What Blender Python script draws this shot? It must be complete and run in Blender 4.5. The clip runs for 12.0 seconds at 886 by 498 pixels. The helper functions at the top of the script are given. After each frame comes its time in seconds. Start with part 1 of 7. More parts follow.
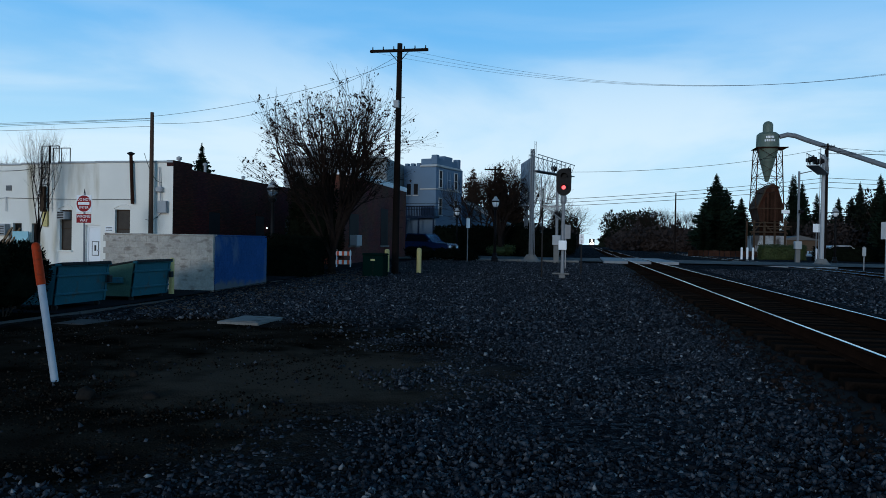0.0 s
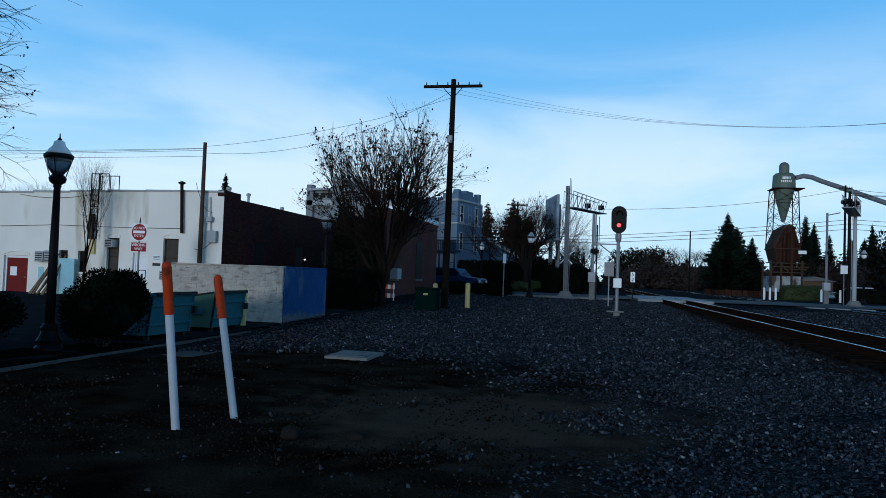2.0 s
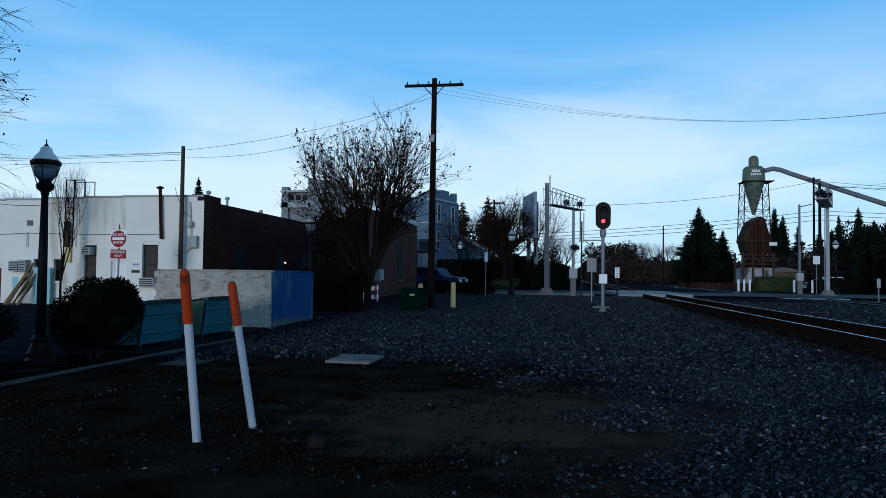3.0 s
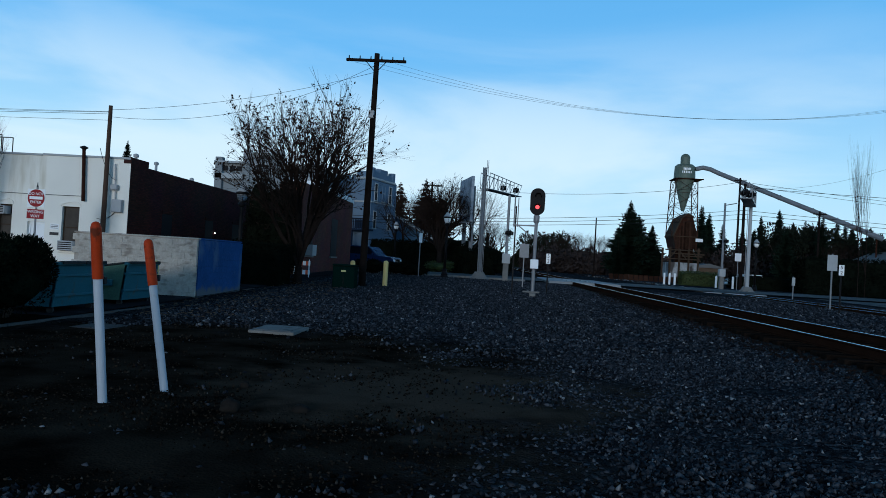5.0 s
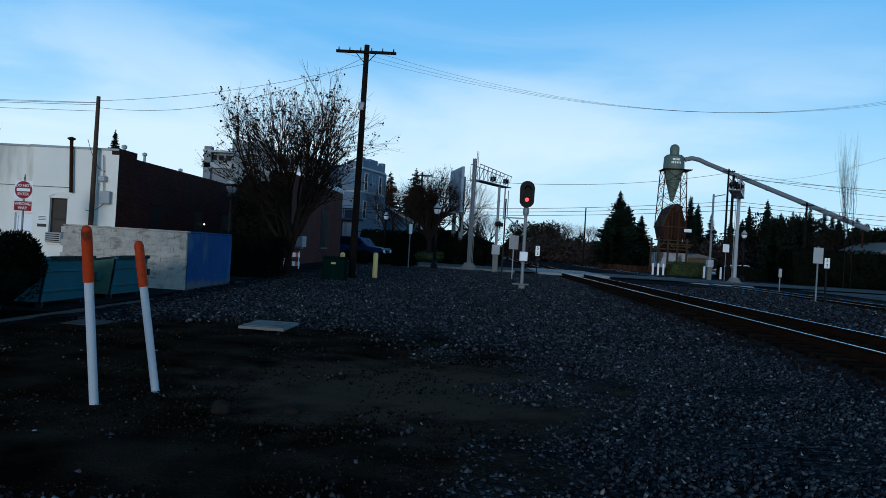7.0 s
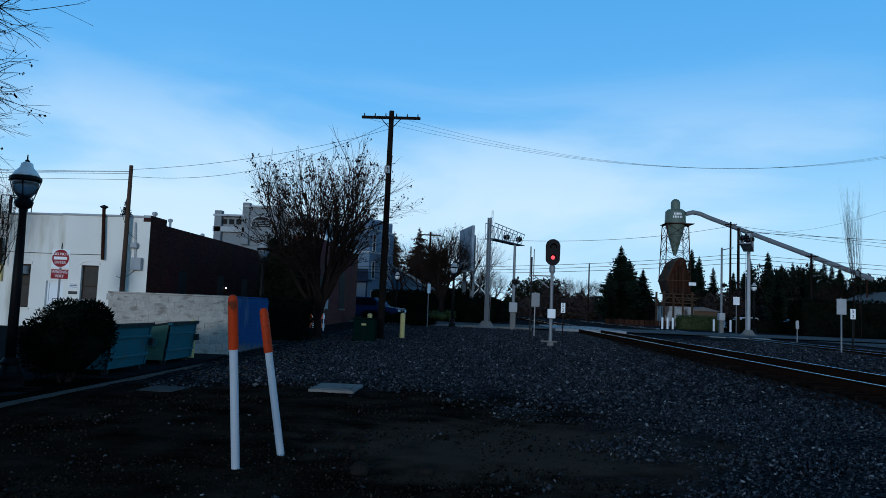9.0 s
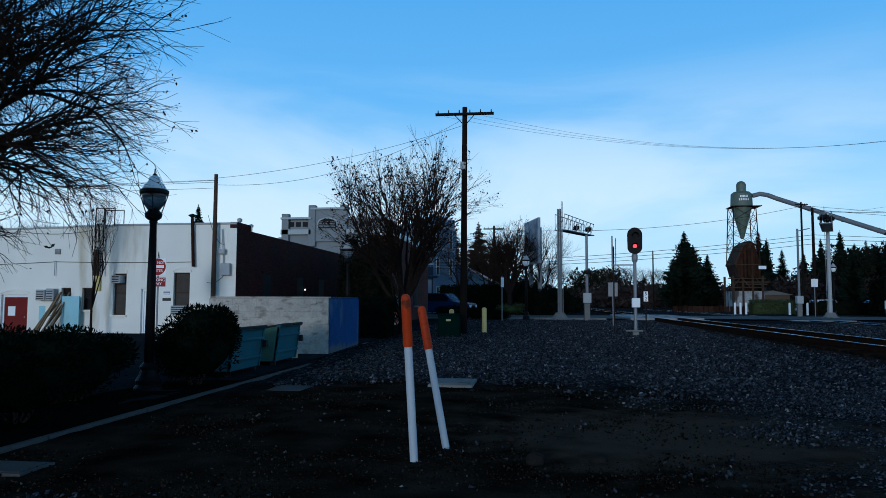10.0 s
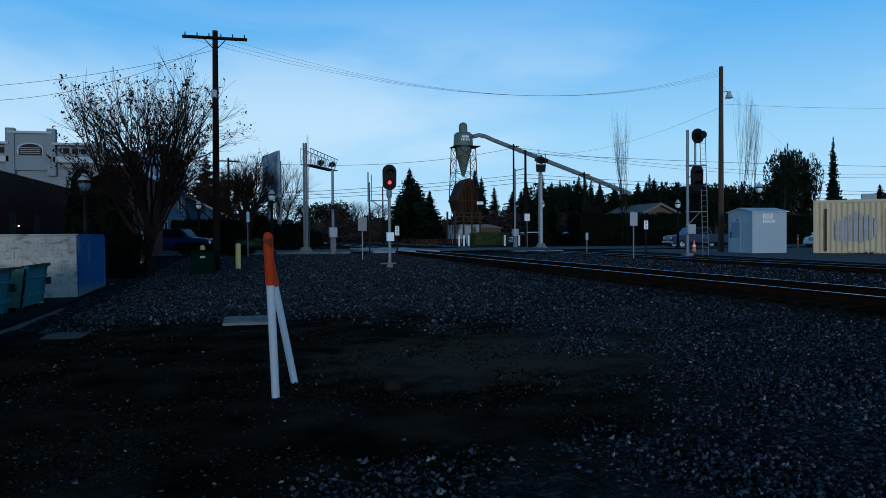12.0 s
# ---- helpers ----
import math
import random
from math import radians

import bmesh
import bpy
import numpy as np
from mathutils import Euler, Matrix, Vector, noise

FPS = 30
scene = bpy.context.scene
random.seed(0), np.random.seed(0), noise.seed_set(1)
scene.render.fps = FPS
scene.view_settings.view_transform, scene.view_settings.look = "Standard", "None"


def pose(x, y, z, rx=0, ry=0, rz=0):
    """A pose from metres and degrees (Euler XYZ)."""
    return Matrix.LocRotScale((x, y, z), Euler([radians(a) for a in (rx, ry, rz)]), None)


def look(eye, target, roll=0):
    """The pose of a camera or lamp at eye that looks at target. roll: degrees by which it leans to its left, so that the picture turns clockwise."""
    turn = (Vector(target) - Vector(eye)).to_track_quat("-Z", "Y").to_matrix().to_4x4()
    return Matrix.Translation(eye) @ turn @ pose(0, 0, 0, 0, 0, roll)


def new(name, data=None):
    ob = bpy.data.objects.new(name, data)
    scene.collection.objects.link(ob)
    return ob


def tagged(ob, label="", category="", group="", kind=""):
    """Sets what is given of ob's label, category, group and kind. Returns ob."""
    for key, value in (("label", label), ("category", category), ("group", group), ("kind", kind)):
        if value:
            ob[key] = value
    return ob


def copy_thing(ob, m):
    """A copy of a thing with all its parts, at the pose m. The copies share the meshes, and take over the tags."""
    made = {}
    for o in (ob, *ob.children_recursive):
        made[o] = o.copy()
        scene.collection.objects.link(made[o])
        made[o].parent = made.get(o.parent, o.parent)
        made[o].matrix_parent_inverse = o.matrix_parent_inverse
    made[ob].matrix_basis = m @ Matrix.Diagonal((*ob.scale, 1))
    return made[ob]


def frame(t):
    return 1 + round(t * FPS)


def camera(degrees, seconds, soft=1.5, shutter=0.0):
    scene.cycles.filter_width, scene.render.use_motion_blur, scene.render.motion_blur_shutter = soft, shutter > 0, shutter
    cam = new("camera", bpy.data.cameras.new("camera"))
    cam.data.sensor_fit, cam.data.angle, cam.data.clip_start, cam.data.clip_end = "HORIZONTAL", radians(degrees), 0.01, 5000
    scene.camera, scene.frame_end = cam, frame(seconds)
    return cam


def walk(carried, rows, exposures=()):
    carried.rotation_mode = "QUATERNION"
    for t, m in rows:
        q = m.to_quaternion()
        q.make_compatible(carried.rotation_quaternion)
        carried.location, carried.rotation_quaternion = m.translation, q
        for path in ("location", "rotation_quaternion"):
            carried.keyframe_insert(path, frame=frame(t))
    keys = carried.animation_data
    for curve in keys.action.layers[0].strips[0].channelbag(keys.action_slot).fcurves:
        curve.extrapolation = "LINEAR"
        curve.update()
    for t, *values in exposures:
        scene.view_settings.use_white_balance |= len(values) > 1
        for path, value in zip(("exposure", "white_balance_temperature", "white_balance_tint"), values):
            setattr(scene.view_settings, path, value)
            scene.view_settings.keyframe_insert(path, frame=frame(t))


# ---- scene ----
cam = camera(62.6, 12.0, 0.75)
PATH = [
    (0, (0.371, 0.236, 1.786), (-0.012, 2.199, 1.767), 1.0),
    (0.5, (-0.256, 0.098, 1.832), (-0.688, 2.051, 1.848), 1.4),
    (1, (-0.914, 0.122, 1.766), (-1.283, 2.087, 1.827), 2.4),
    (1.5, (-1.429, -0.026, 1.739), (-1.845, 1.927, 1.852), 1.7),
    (2, (-1.938, -0.066, 1.786), (-2.321, 1.896, 1.859), 2.1),
    (2.5, (-2.241, -0.012, 1.79), (-2.729, 1.925, 1.885), 1.2),
    (3, (-2.515, -0.036, 1.794), (-2.823, 1.938, 1.867), 0.7),
    (3.5, (-2.484, -0.026, 1.791), (-2.708, 1.96, 1.851), 0.7),
    (3.7, (-2.484, -0.013, 1.78), (-2.66, 1.978, 1.836), 1.1),
    (5.3, (-2.411, 0.076, 1.637), (-2.56, 2.07, 1.651), 3.9),
    (5.5, (-2.426, 0.046, 1.642), (-2.608, 2.038, 1.639), 4.2),
    (6, (-2.575, 0.04, 1.729), (-2.783, 2.029, 1.725), 4.2),
    (6.5, (-2.504, -0.063, 1.804), (-2.62, 1.934, 1.8), 3.0),
    (7, (-2.411, -0.016, 1.8), (-2.515, 1.982, 1.803), 3.5),
    (7.5, (-2.526, -0.005, 1.783), (-2.626, 1.992, 1.811), 4.1),
    (9.3, (-4.123, -0.6, 1.774), (-4.2, 1.391, 1.945), 1.5),
    (9.5, (-4.358, -0.665, 1.776), (-4.387, 1.329, 1.933), 1.5),
    (10, (-4.968, -0.753, 1.745), (-5.212, 1.227, 1.89), 0.2),
    (10.5, (-5.519, -0.956, 1.721), (-5.672, 1.033, 1.863), 0.7),
    (11, (-5.952, -0.883, 1.685), (-6.100, 1.11, 1.763), 1.5),
    (11.3, (-6.172, -0.75, 1.705), (-6.251, 1.248, 1.699), 0.8),
    (11.5, (-6.288, -0.864, 1.743), (-6.134, 1.13, 1.712), 0.5),
    (11.7, (-6.402, -0.84, 1.72), (-6.071, 1.131, 1.655), 0.1),
    (12, (-6.467, -0.963, 1.78), (-5.968, 0.973, 1.743), -0.4),
]
EXPOSURES = [(0.0, 0.0, 6110, 9), (0.5, 0.0, 6070, 9), (1.0, -0.05, 5960, 8), (2.5, 0.05, 5960, 9), (3.5, 0.0, 5920, 8), (5.5, 0.03, 6030, 7), (6.5, 0.05, 6040, 7), (7.5, 0.0, 5890, 7), (9.5, -0.06, 5690, 7), (10.0, -0.04, 5690, 7), (10.5, 0.0, 5750, 6),
             (11.0, 0.13, 5990, 7), (11.35, 0.52, 6250, 8), (11.6, 0.52, 6250, 8), (12.0, -0.18, 5510, 5)]
walk(cam, [(t, look(eye, target, roll)) for t, eye, target, roll in PATH], EXPOSURES)

# light and ground settings
SKY, SUN = 0.12, 1.1
HAZE = ((0.66, 0.85, 0.94, 1), (0.47, 0.75, 0.93, 1), (0.17, 0.49, 0.86, 1), (0.075, 0.33, 0.70, 1))
CLOUD, CLOUD_SHIFT = (0.76, 0.89, 0.96), (0.35, 0.0, 0.0)
EARTH_C = (6.9, -9.3)
EARTH = (6.9 / 7.0, -9.3 / 7.6, 1 / 7.0, 1 / 7.6)
BARE_C, BARE_R = (-3.0, 9.1), 3.5

# ---- world, sun ----
world = bpy.data.worlds.new("sky")
scene.world = world
world.use_nodes = True
wn, wl = world.node_tree.nodes, world.node_tree.links
wn.clear()


def wnode(kind, **kw):
    n = wn.new(kind)
    for k, v in kw.items():
        n.inputs[k].default_value = v
    return n


SUN_EL, SUN_AZ = 5.0, 190.0  # degrees; azimuth clockwise from +y
sky = wn.new("ShaderNodeTexSky")
sky.sky_type = "NISHITA"
sky.sun_disc = False
sky.sun_elevation = radians(SUN_EL)
sky.sun_rotation = radians(SUN_AZ)
sky.air_density, sky.dust_density, sky.ozone_density = 1.0, 0.6, 2.0
co = wn.new("ShaderNodeTexCoord")
sep = wn.new("ShaderNodeSeparateXYZ")
wl.new(co.outputs["Generated"], sep.inputs[0])
mp = wn.new("ShaderNodeMapping")
mp.inputs["Location"].default_value = CLOUD_SHIFT
mp.inputs["Scale"].default_value = (1.0, 1.0, 4.0)
wl.new(co.outputs["Generated"], mp.inputs[0])
cl = wnode("ShaderNodeTexNoise", Scale=1.5, Detail=7.0, Roughness=0.5, Distortion=0.5)
wl.new(mp.outputs[0], cl.inputs["Vector"])


def wrange(src, a, b, lo=0.0, hi=1.0, smooth=True):
    n = wn.new("ShaderNodeMapRange")
    n.interpolation_type = "SMOOTHSTEP" if smooth else "LINEAR"
    for k, v in (("From Min", a), ("From Max", b), ("To Min", lo), ("To Max", hi)):
        n.inputs[k].default_value = v
    wl.new(src, n.inputs[0])
    return n.outputs[0]


def wmath(op, a, b):
    n = wn.new("ShaderNodeMath")
    n.operation = op
    for i, v in enumerate((a, b)):
        if isinstance(v, float):
            n.inputs[i].default_value = v
        else:
            wl.new(v, n.inputs[i])
    return n.outputs[0]


def wmix(fac, a, b):
    n = wn.new("ShaderNodeMix")
    n.data_type = "RGBA"
    wl.new(fac, n.inputs["Factor"])
    wl.new(a, n.inputs["A"])
    if isinstance(b, tuple):
        n.inputs["B"].default_value = b
    else:
        wl.new(b, n.inputs["B"])
    return n.outputs["Result"]


# evening haze: white at the horizon, clear blue above, fading into the dim zenith
haze = wn.new("ShaderNodeValToRGB")
el_ = haze.color_ramp.elements
el_[0].position, el_[0].color = 0.0, HAZE[0]
el_[1].position, el_[1].color = 0.55, HAZE[3]
el_.new(0.12).color = HAZE[1]
el_.new(0.27).color = HAZE[2]
wl.new(sep.outputs["Z"], haze.inputs[0])
lift = wn.new("ShaderNodeVectorMath")
lift.operation = "SCALE"
lift.inputs["Scale"].default_value = 1.0 / SKY
wl.new(haze.outputs[0], lift.inputs[0])
veiled = wmix(wrange(sep.outputs["Z"], 0.85, 0.38), sky.outputs[0], lift.outputs[0])
bank = wmath("MULTIPLY", wrange(cl.outputs["Fac"], 0.46, 0.66), wrange(sep.outputs["Z"], 0.36, 0.10))
clouded = wmix(wmath("MULTIPLY", bank, 0.85), veiled, tuple(c / SKY for c in CLOUD) + (1,))
bg = wnode("ShaderNodeBackground", Strength=SKY)
wl.new(clouded, bg.inputs["Color"])
out = wn.new("ShaderNodeOutputWorld")
wl.new(bg.outputs[0], out.inputs[0])

sun_data = bpy.data.lights.new("sun", "SUN")
sun_data.energy, sun_data.angle, sun_data.color = SUN, radians(14), (1.0, 0.97, 0.94)
sun = new("sun", sun_data)
az, el = radians(SUN_AZ), radians(SUN_EL)
sun.matrix_world = look((0, 0, 60), Vector((0, 0, 60)) - Vector((math.sin(az) * math.cos(el), math.cos(az) * math.cos(el), math.sin(el))))

# ---- materials ----
MATS = {}


def material(name, color, rough=0.7, metal=0.0, vary=0.25, scale=4.0, grain=40.0, bump=0.3, bump_d=0.01, stain=None, emit=None, rand=0.0, spec=0.5, placed=False):
    """A surface with two scales of variation, grain relief and, if wanted, stains of a second colour."""
    m = bpy.data.materials.new(name)
    MATS[name] = m
    m.use_nodes = True
    nt = m.node_tree
    n, l = nt.nodes, nt.links
    b = n["Principled BSDF"]
    b.inputs["Roughness"].default_value, b.inputs["Metallic"].default_value = rough, metal
    b.inputs["Specular IOR Level"].default_value = spec
    tc = n.new("ShaderNodeNewGeometry" if placed else "ShaderNodeTexCoord")
    spot = tc.outputs["Position" if placed else "Object"]
    big = n.new("ShaderNodeTexNoise")
    big.inputs["Scale"].default_value, big.inputs["Detail"].default_value = scale, 5.0
    fine = n.new("ShaderNodeTexNoise")
    fine.inputs["Scale"].default_value, fine.inputs["Detail"].default_value = grain, 3.0
    l.new(spot, big.inputs["Vector"])
    l.new(spot, fine.inputs["Vector"])
    add = n.new("ShaderNodeMath")
    add.operation = "ADD"
    l.new(big.outputs["Fac"], add.inputs[0])
    l.new(fine.outputs["Fac"], add.inputs[1])
    mr = n.new("ShaderNodeMapRange")
    mr.inputs["From Min"].default_value, mr.inputs["From Max"].default_value = 0.6, 1.4
    mr.inputs["To Min"].default_value, mr.inputs["To Max"].default_value = 1 - vary, 1 + vary
    l.new(add.outputs[0], mr.inputs[0])
    fac = mr.outputs[0]
    if rand:
        oi = n.new("ShaderNodeObjectInfo")
        r2 = n.new("ShaderNodeMapRange")
        r2.inputs["To Min"].default_value, r2.inputs["To Max"].default_value = 1 - rand, 1 + rand
        l.new(oi.outputs["Random"], r2.inputs[0])
        mm = n.new("ShaderNodeMath")
        mm.operation = "MULTIPLY"
        l.new(fac, mm.inputs[0])
        l.new(r2.outputs[0], mm.inputs[1])
        fac = mm.outputs[0]
    col = n.new("ShaderNodeMix")
    col.data_type, col.blend_type = "RGBA", "MULTIPLY"
    col.inputs["Factor"].default_value = 1.0
    col.inputs["A"].default_value = (*color, 1)
    comb = n.new("ShaderNodeCombineColor")
    for i in range(3):
        l.new(fac, comb.inputs[i])
    l.new(comb.outputs[0], col.inputs["B"])
    res = col.outputs["Result"]
    if stain:
        st = n.new("ShaderNodeTexNoise")
        st.inputs["Scale"].default_value, st.inputs["Detail"].default_value = stain[1], 8.0
        smap = n.new("ShaderNodeMapping")
        smap.inputs["Scale"].default_value = stain[3] if len(stain) > 3 else (1, 1, 1)
        l.new(spot, smap.inputs[0])
        l.new(smap.outputs[0], st.inputs["Vector"])
        sr = n.new("ShaderNodeValToRGB")
        sr.color_ramp.elements[0].position, sr.color_ramp.elements[1].position = stain[2], stain[2] + 0.12
        l.new(st.outputs["Fac"], sr.inputs[0])
        sm = n.new("ShaderNodeMix")
        sm.data_type = "RGBA"
        l.new(sr.outputs[0], sm.inputs["Factor"])
        l.new(res, sm.inputs["A"])
        sm.inputs["B"].default_value = (*stain[0], 1)
        res = sm.outputs["Result"]
    l.new(res, b.inputs["Base Color"])
    if bump:
        bp = n.new("ShaderNodeBump")
        bp.inputs["Strength"].default_value, bp.inputs["Distance"].default_value = bump, bump_d
        l.new(add.outputs[0], bp.inputs["Height"])
        l.new(bp.outputs[0], b.inputs["Normal"])
    if emit:
        b.inputs["Emission Color"].default_value = (*emit[0], 1)
        b.inputs["Emission Strength"].default_value = emit[1]
    return m


M = MATS


def worn_foot(name, bare, z0, z1):
    """Paint that has worn off along the foot of a wall, with a ragged edge."""
    nt = M[name].node_tree
    n, l = nt.nodes, nt.links
    b = n["Principled BSDF"]
    paint = b.inputs["Base Color"].links[0].from_socket
    g = n.new("ShaderNodeNewGeometry")
    sp = n.new("ShaderNodeSeparateXYZ")
    l.new(g.outputs["Position"], sp.inputs[0])
    ns = n.new("ShaderNodeTexNoise")
    ns.inputs["Scale"].default_value, ns.inputs["Detail"].default_value = 2.2, 9.0
    l.new(g.outputs["Position"], ns.inputs["Vector"])
    ad = n.new("ShaderNodeMath")
    ad.operation = "MULTIPLY_ADD"
    l.new(ns.outputs["Fac"], ad.inputs[0])
    ad.inputs[1].default_value = 0.9
    l.new(sp.outputs["Z"], ad.inputs[2])
    mr = n.new("ShaderNodeMapRange")
    mr.inputs["From Min"].default_value, mr.inputs["From Max"].default_value = z1, z0
    l.new(ad.outputs[0], mr.inputs[0])
    mx = n.new("ShaderNodeMix")
    mx.data_type = "RGBA"
    l.new(mr.outputs[0], mx.inputs["Factor"])
    l.new(paint, mx.inputs["A"])
    mx.inputs["B"].default_value = (*bare, 1)
    l.new(mx.outputs["Result"], b.inputs["Base Color"])


material("asphalt", (0.020, 0.021, 0.023), 0.85, vary=0.35, scale=0.6, grain=60, stain=((0.034, 0.036, 0.04), 1.5, 0.6), spec=0.0)
material("concrete", (0.17, 0.165, 0.155), 0.85, vary=0.25, scale=1.5, grain=50, stain=((0.09, 0.085, 0.08), 3.0, 0.58), spec=0.1)
material("stucco", (0.77, 0.735, 0.665), 0.85, scale=0.7, grain=30, bump=0.2, stain=((0.50, 0.44, 0.33), 0.9, 0.60, (1, 1, 0.16)), spec=0.1, vary=0.09)
material("cream_block", (0.40, 0.365, 0.32), 0.9, vary=0.22, scale=3.0, grain=16, bump=0.9, bump_d=0.03, stain=((0.235, 0.205, 0.175), 2.6, 0.54, (1, 1, 2.4)), rand=0.04, spec=0.05, placed=True)
material("blue_block", (0.020, 0.068, 0.195), 0.8, vary=0.3, scale=1.1, grain=14, bump=0.4, stain=((0.075, 0.125, 0.215), 1.3, 0.55, (1, 1, 0.6)), rand=0.02, spec=0.05, placed=True)
worn_foot("blue_block", (0.10, 0.115, 0.135), 0.62, 0.82)
material("mortar", (0.355, 0.32, 0.28), 0.95, vary=0.15, spec=0.1)
material("dark_paint", (0.008, 0.008, 0.009), 0.5, vary=0.3, scale=5, spec=0.08)
material("cast_iron", (0.007, 0.007, 0.008), 0.45, vary=0.3, scale=6, spec=0.08, metal=0.0)
material("galvanised", (0.185, 0.19, 0.20), 0.5, vary=0.15, scale=6, grain=60, bump=0.1, metal=0.2, spec=0.25)
material("grey_paint", (0.33, 0.34, 0.35), 0.5, vary=0.12, scale=3, grain=50, bump=0.1, stain=((0.35, 0.33, 0.31), 1.5, 0.66), spec=0.2)
material("white_paint", (0.78, 0.79, 0.80), 0.5, vary=0.06, scale=3, grain=50, bump=0.08)
material("shed_paint", (0.36, 0.40, 0.43), 0.5, vary=0.05, scale=1.2, grain=40, bump=0.08, stain=((0.43, 0.46, 0.50), 1.2, 0.62), spec=0.15)
material("white_plastic", (0.40, 0.44, 0.49), 0.45, vary=0.05, scale=8, grain=80, bump=0.05, stain=((0.33, 0.33, 0.32), 7, 0.64), spec=0.2)
material("orange_plastic", (0.35, 0.034, 0.005), 0.5, vary=0.2, scale=9, grain=70, bump=0.05, stain=((0.12, 0.022, 0.008), 9, 0.56), spec=0.1)
material("teal_steel", (0.020, 0.105, 0.135), 0.55, vary=0.18, scale=1.5, grain=25, bump=0.15, stain=((0.06, 0.075, 0.07), 2.2, 0.62), spec=0.15)
material("green_lid", (0.055, 0.115, 0.085), 0.6, vary=0.25, scale=3, grain=25, bump=0.15, spec=0.1)
material("dark_plastic", (0.02, 0.024, 0.026), 0.5, vary=0.3, scale=4, spec=0.08)
material("pole_wood", (0.012, 0.0085, 0.007), 0.9, vary=0.4, scale=3, grain=30, bump=0.6, bump_d=0.01, spec=0.05)
material("pole_wood_light", (0.055, 0.028, 0.016), 0.9, vary=0.3, scale=3, grain=30, bump=0.6)
material("rail_rust", (0.026, 0.0115, 0.007), 0.85, vary=0.3, scale=3, grain=60, bump=0.3, spec=0.0)
material("rail_head", (0.72, 0.73, 0.75), 0.18, metal=1.0, vary=0.08, scale=2, grain=30, bump=0.03)
material("tie_wood", (0.013, 0.009, 0.007), 0.95, vary=0.45, scale=5, grain=50, bump=0.7, rand=0.35, spec=0.0)
material("bark", (0.055, 0.042, 0.034), 0.95, vary=0.4, scale=6, grain=40, bump=0.6, spec=0.05)
material("twigs", (0.021, 0.0145, 0.012), 0.95, vary=0.4, scale=6, grain=40, bump=0, spec=0.0)
material("dry_leaf", (0.024, 0.014, 0.011), 0.9, vary=0.5, scale=3, grain=20, bump=0, spec=0.0)
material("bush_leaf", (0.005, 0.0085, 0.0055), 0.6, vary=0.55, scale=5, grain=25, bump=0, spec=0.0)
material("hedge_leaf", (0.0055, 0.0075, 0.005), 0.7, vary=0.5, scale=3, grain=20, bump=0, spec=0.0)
material("lime_leaf", (0.035, 0.048, 0.014), 0.7, vary=0.4, scale=3, grain=20, bump=0, spec=0.2)
material("conifer", (0.010, 0.018, 0.012), 0.85, vary=0.5, scale=0.8, grain=6, bump=0, spec=0.0)
material("oak_leaf", (0.013, 0.016, 0.011), 0.85, vary=0.5, scale=0.5, grain=5, bump=0, spec=0.0)
material("wood_haze", (0.040, 0.031, 0.029), 0.95, vary=0.45, scale=0.4, grain=4, bump=0, spec=0.0)
material("red_sign", (0.26, 0.012, 0.016), 0.4, vary=0.06, scale=4, bump=0, spec=0.15)
material("white_sign", (0.80, 0.80, 0.80), 0.4, vary=0.04, scale=4, bump=0)
material("black_ink", (0.015, 0.015, 0.015), 0.6, vary=0.1, bump=0)
material("red_door", (0.15, 0.014, 0.012), 0.55, vary=0.18, scale=2, grain=30, bump=0.15, spec=0.1)
material("brown_door", (0.085, 0.042, 0.022), 0.65, vary=0.2, scale=2, grain=30, bump=0.2, spec=0.1)
material("board_wood", (0.15, 0.10, 0.058), 0.8, vary=0.3, scale=4, grain=40, bump=0.3, rand=0.3, spec=0.1)
material("pale_blue_board", (0.28, 0.52, 0.58), 0.6, vary=0.1, scale=2, bump=0.05)
material("window_dark", (0.008, 0.009, 0.011), 0.55, vary=0.3, scale=2, bump=0, spec=0.1)
material("window_blind", (0.06, 0.05, 0.042), 0.6, vary=0.3, scale=3, bump=0.05, spec=0.1)
material("yellow_post", (0.52, 0.42, 0.16), 0.6, vary=0.12, scale=5, bump=0.1, stain=((0.3, 0.22, 0.1), 5, 0.62))
material("transformer_green", (0.0025, 0.015, 0.0115), 0.6, vary=0.12, scale=3, bump=0.05, spec=0.0)
material("car_blue", (0.011, 0.027, 0.085), 0.22, vary=0.05, bump=0, metal=0.0, spec=0.5)
material("car_white", (0.6, 0.6, 0.6), 0.3, vary=0.04, bump=0)
material("car_glass", (0.006, 0.008, 0.014), 0.25, vary=0.05, bump=0, spec=0.12)
material("chrome", (0.6, 0.6, 0.62), 0.2, metal=1.0, vary=0.05, bump=0)
material("lamp_lens", (0.75, 0.78, 0.8), 0.2, vary=0.04, bump=0)
material("tyre", (0.015, 0.015, 0.015), 0.85, vary=0.2, scale=10, bump=0.1)
material("rust_iron", (0.034, 0.012, 0.007), 0.9, vary=0.45, scale=1.2, grain=12, bump=0.3, stain=((0.05, 0.03, 0.02), 0.9, 0.55, (1, 1, 0.2)), spec=0.08)
material("cyclone_green", (0.085, 0.115, 0.09), 0.6, vary=0.15, scale=0.7, grain=8, bump=0.1, stain=((0.11, 0.115, 0.06), 0.6, 0.6, (1, 1, 0.3)))
material("rust_board", (0.030, 0.014, 0.009), 0.9, vary=0.5, scale=1.5, grain=14, bump=0.3, rand=0.5, spec=0.05)
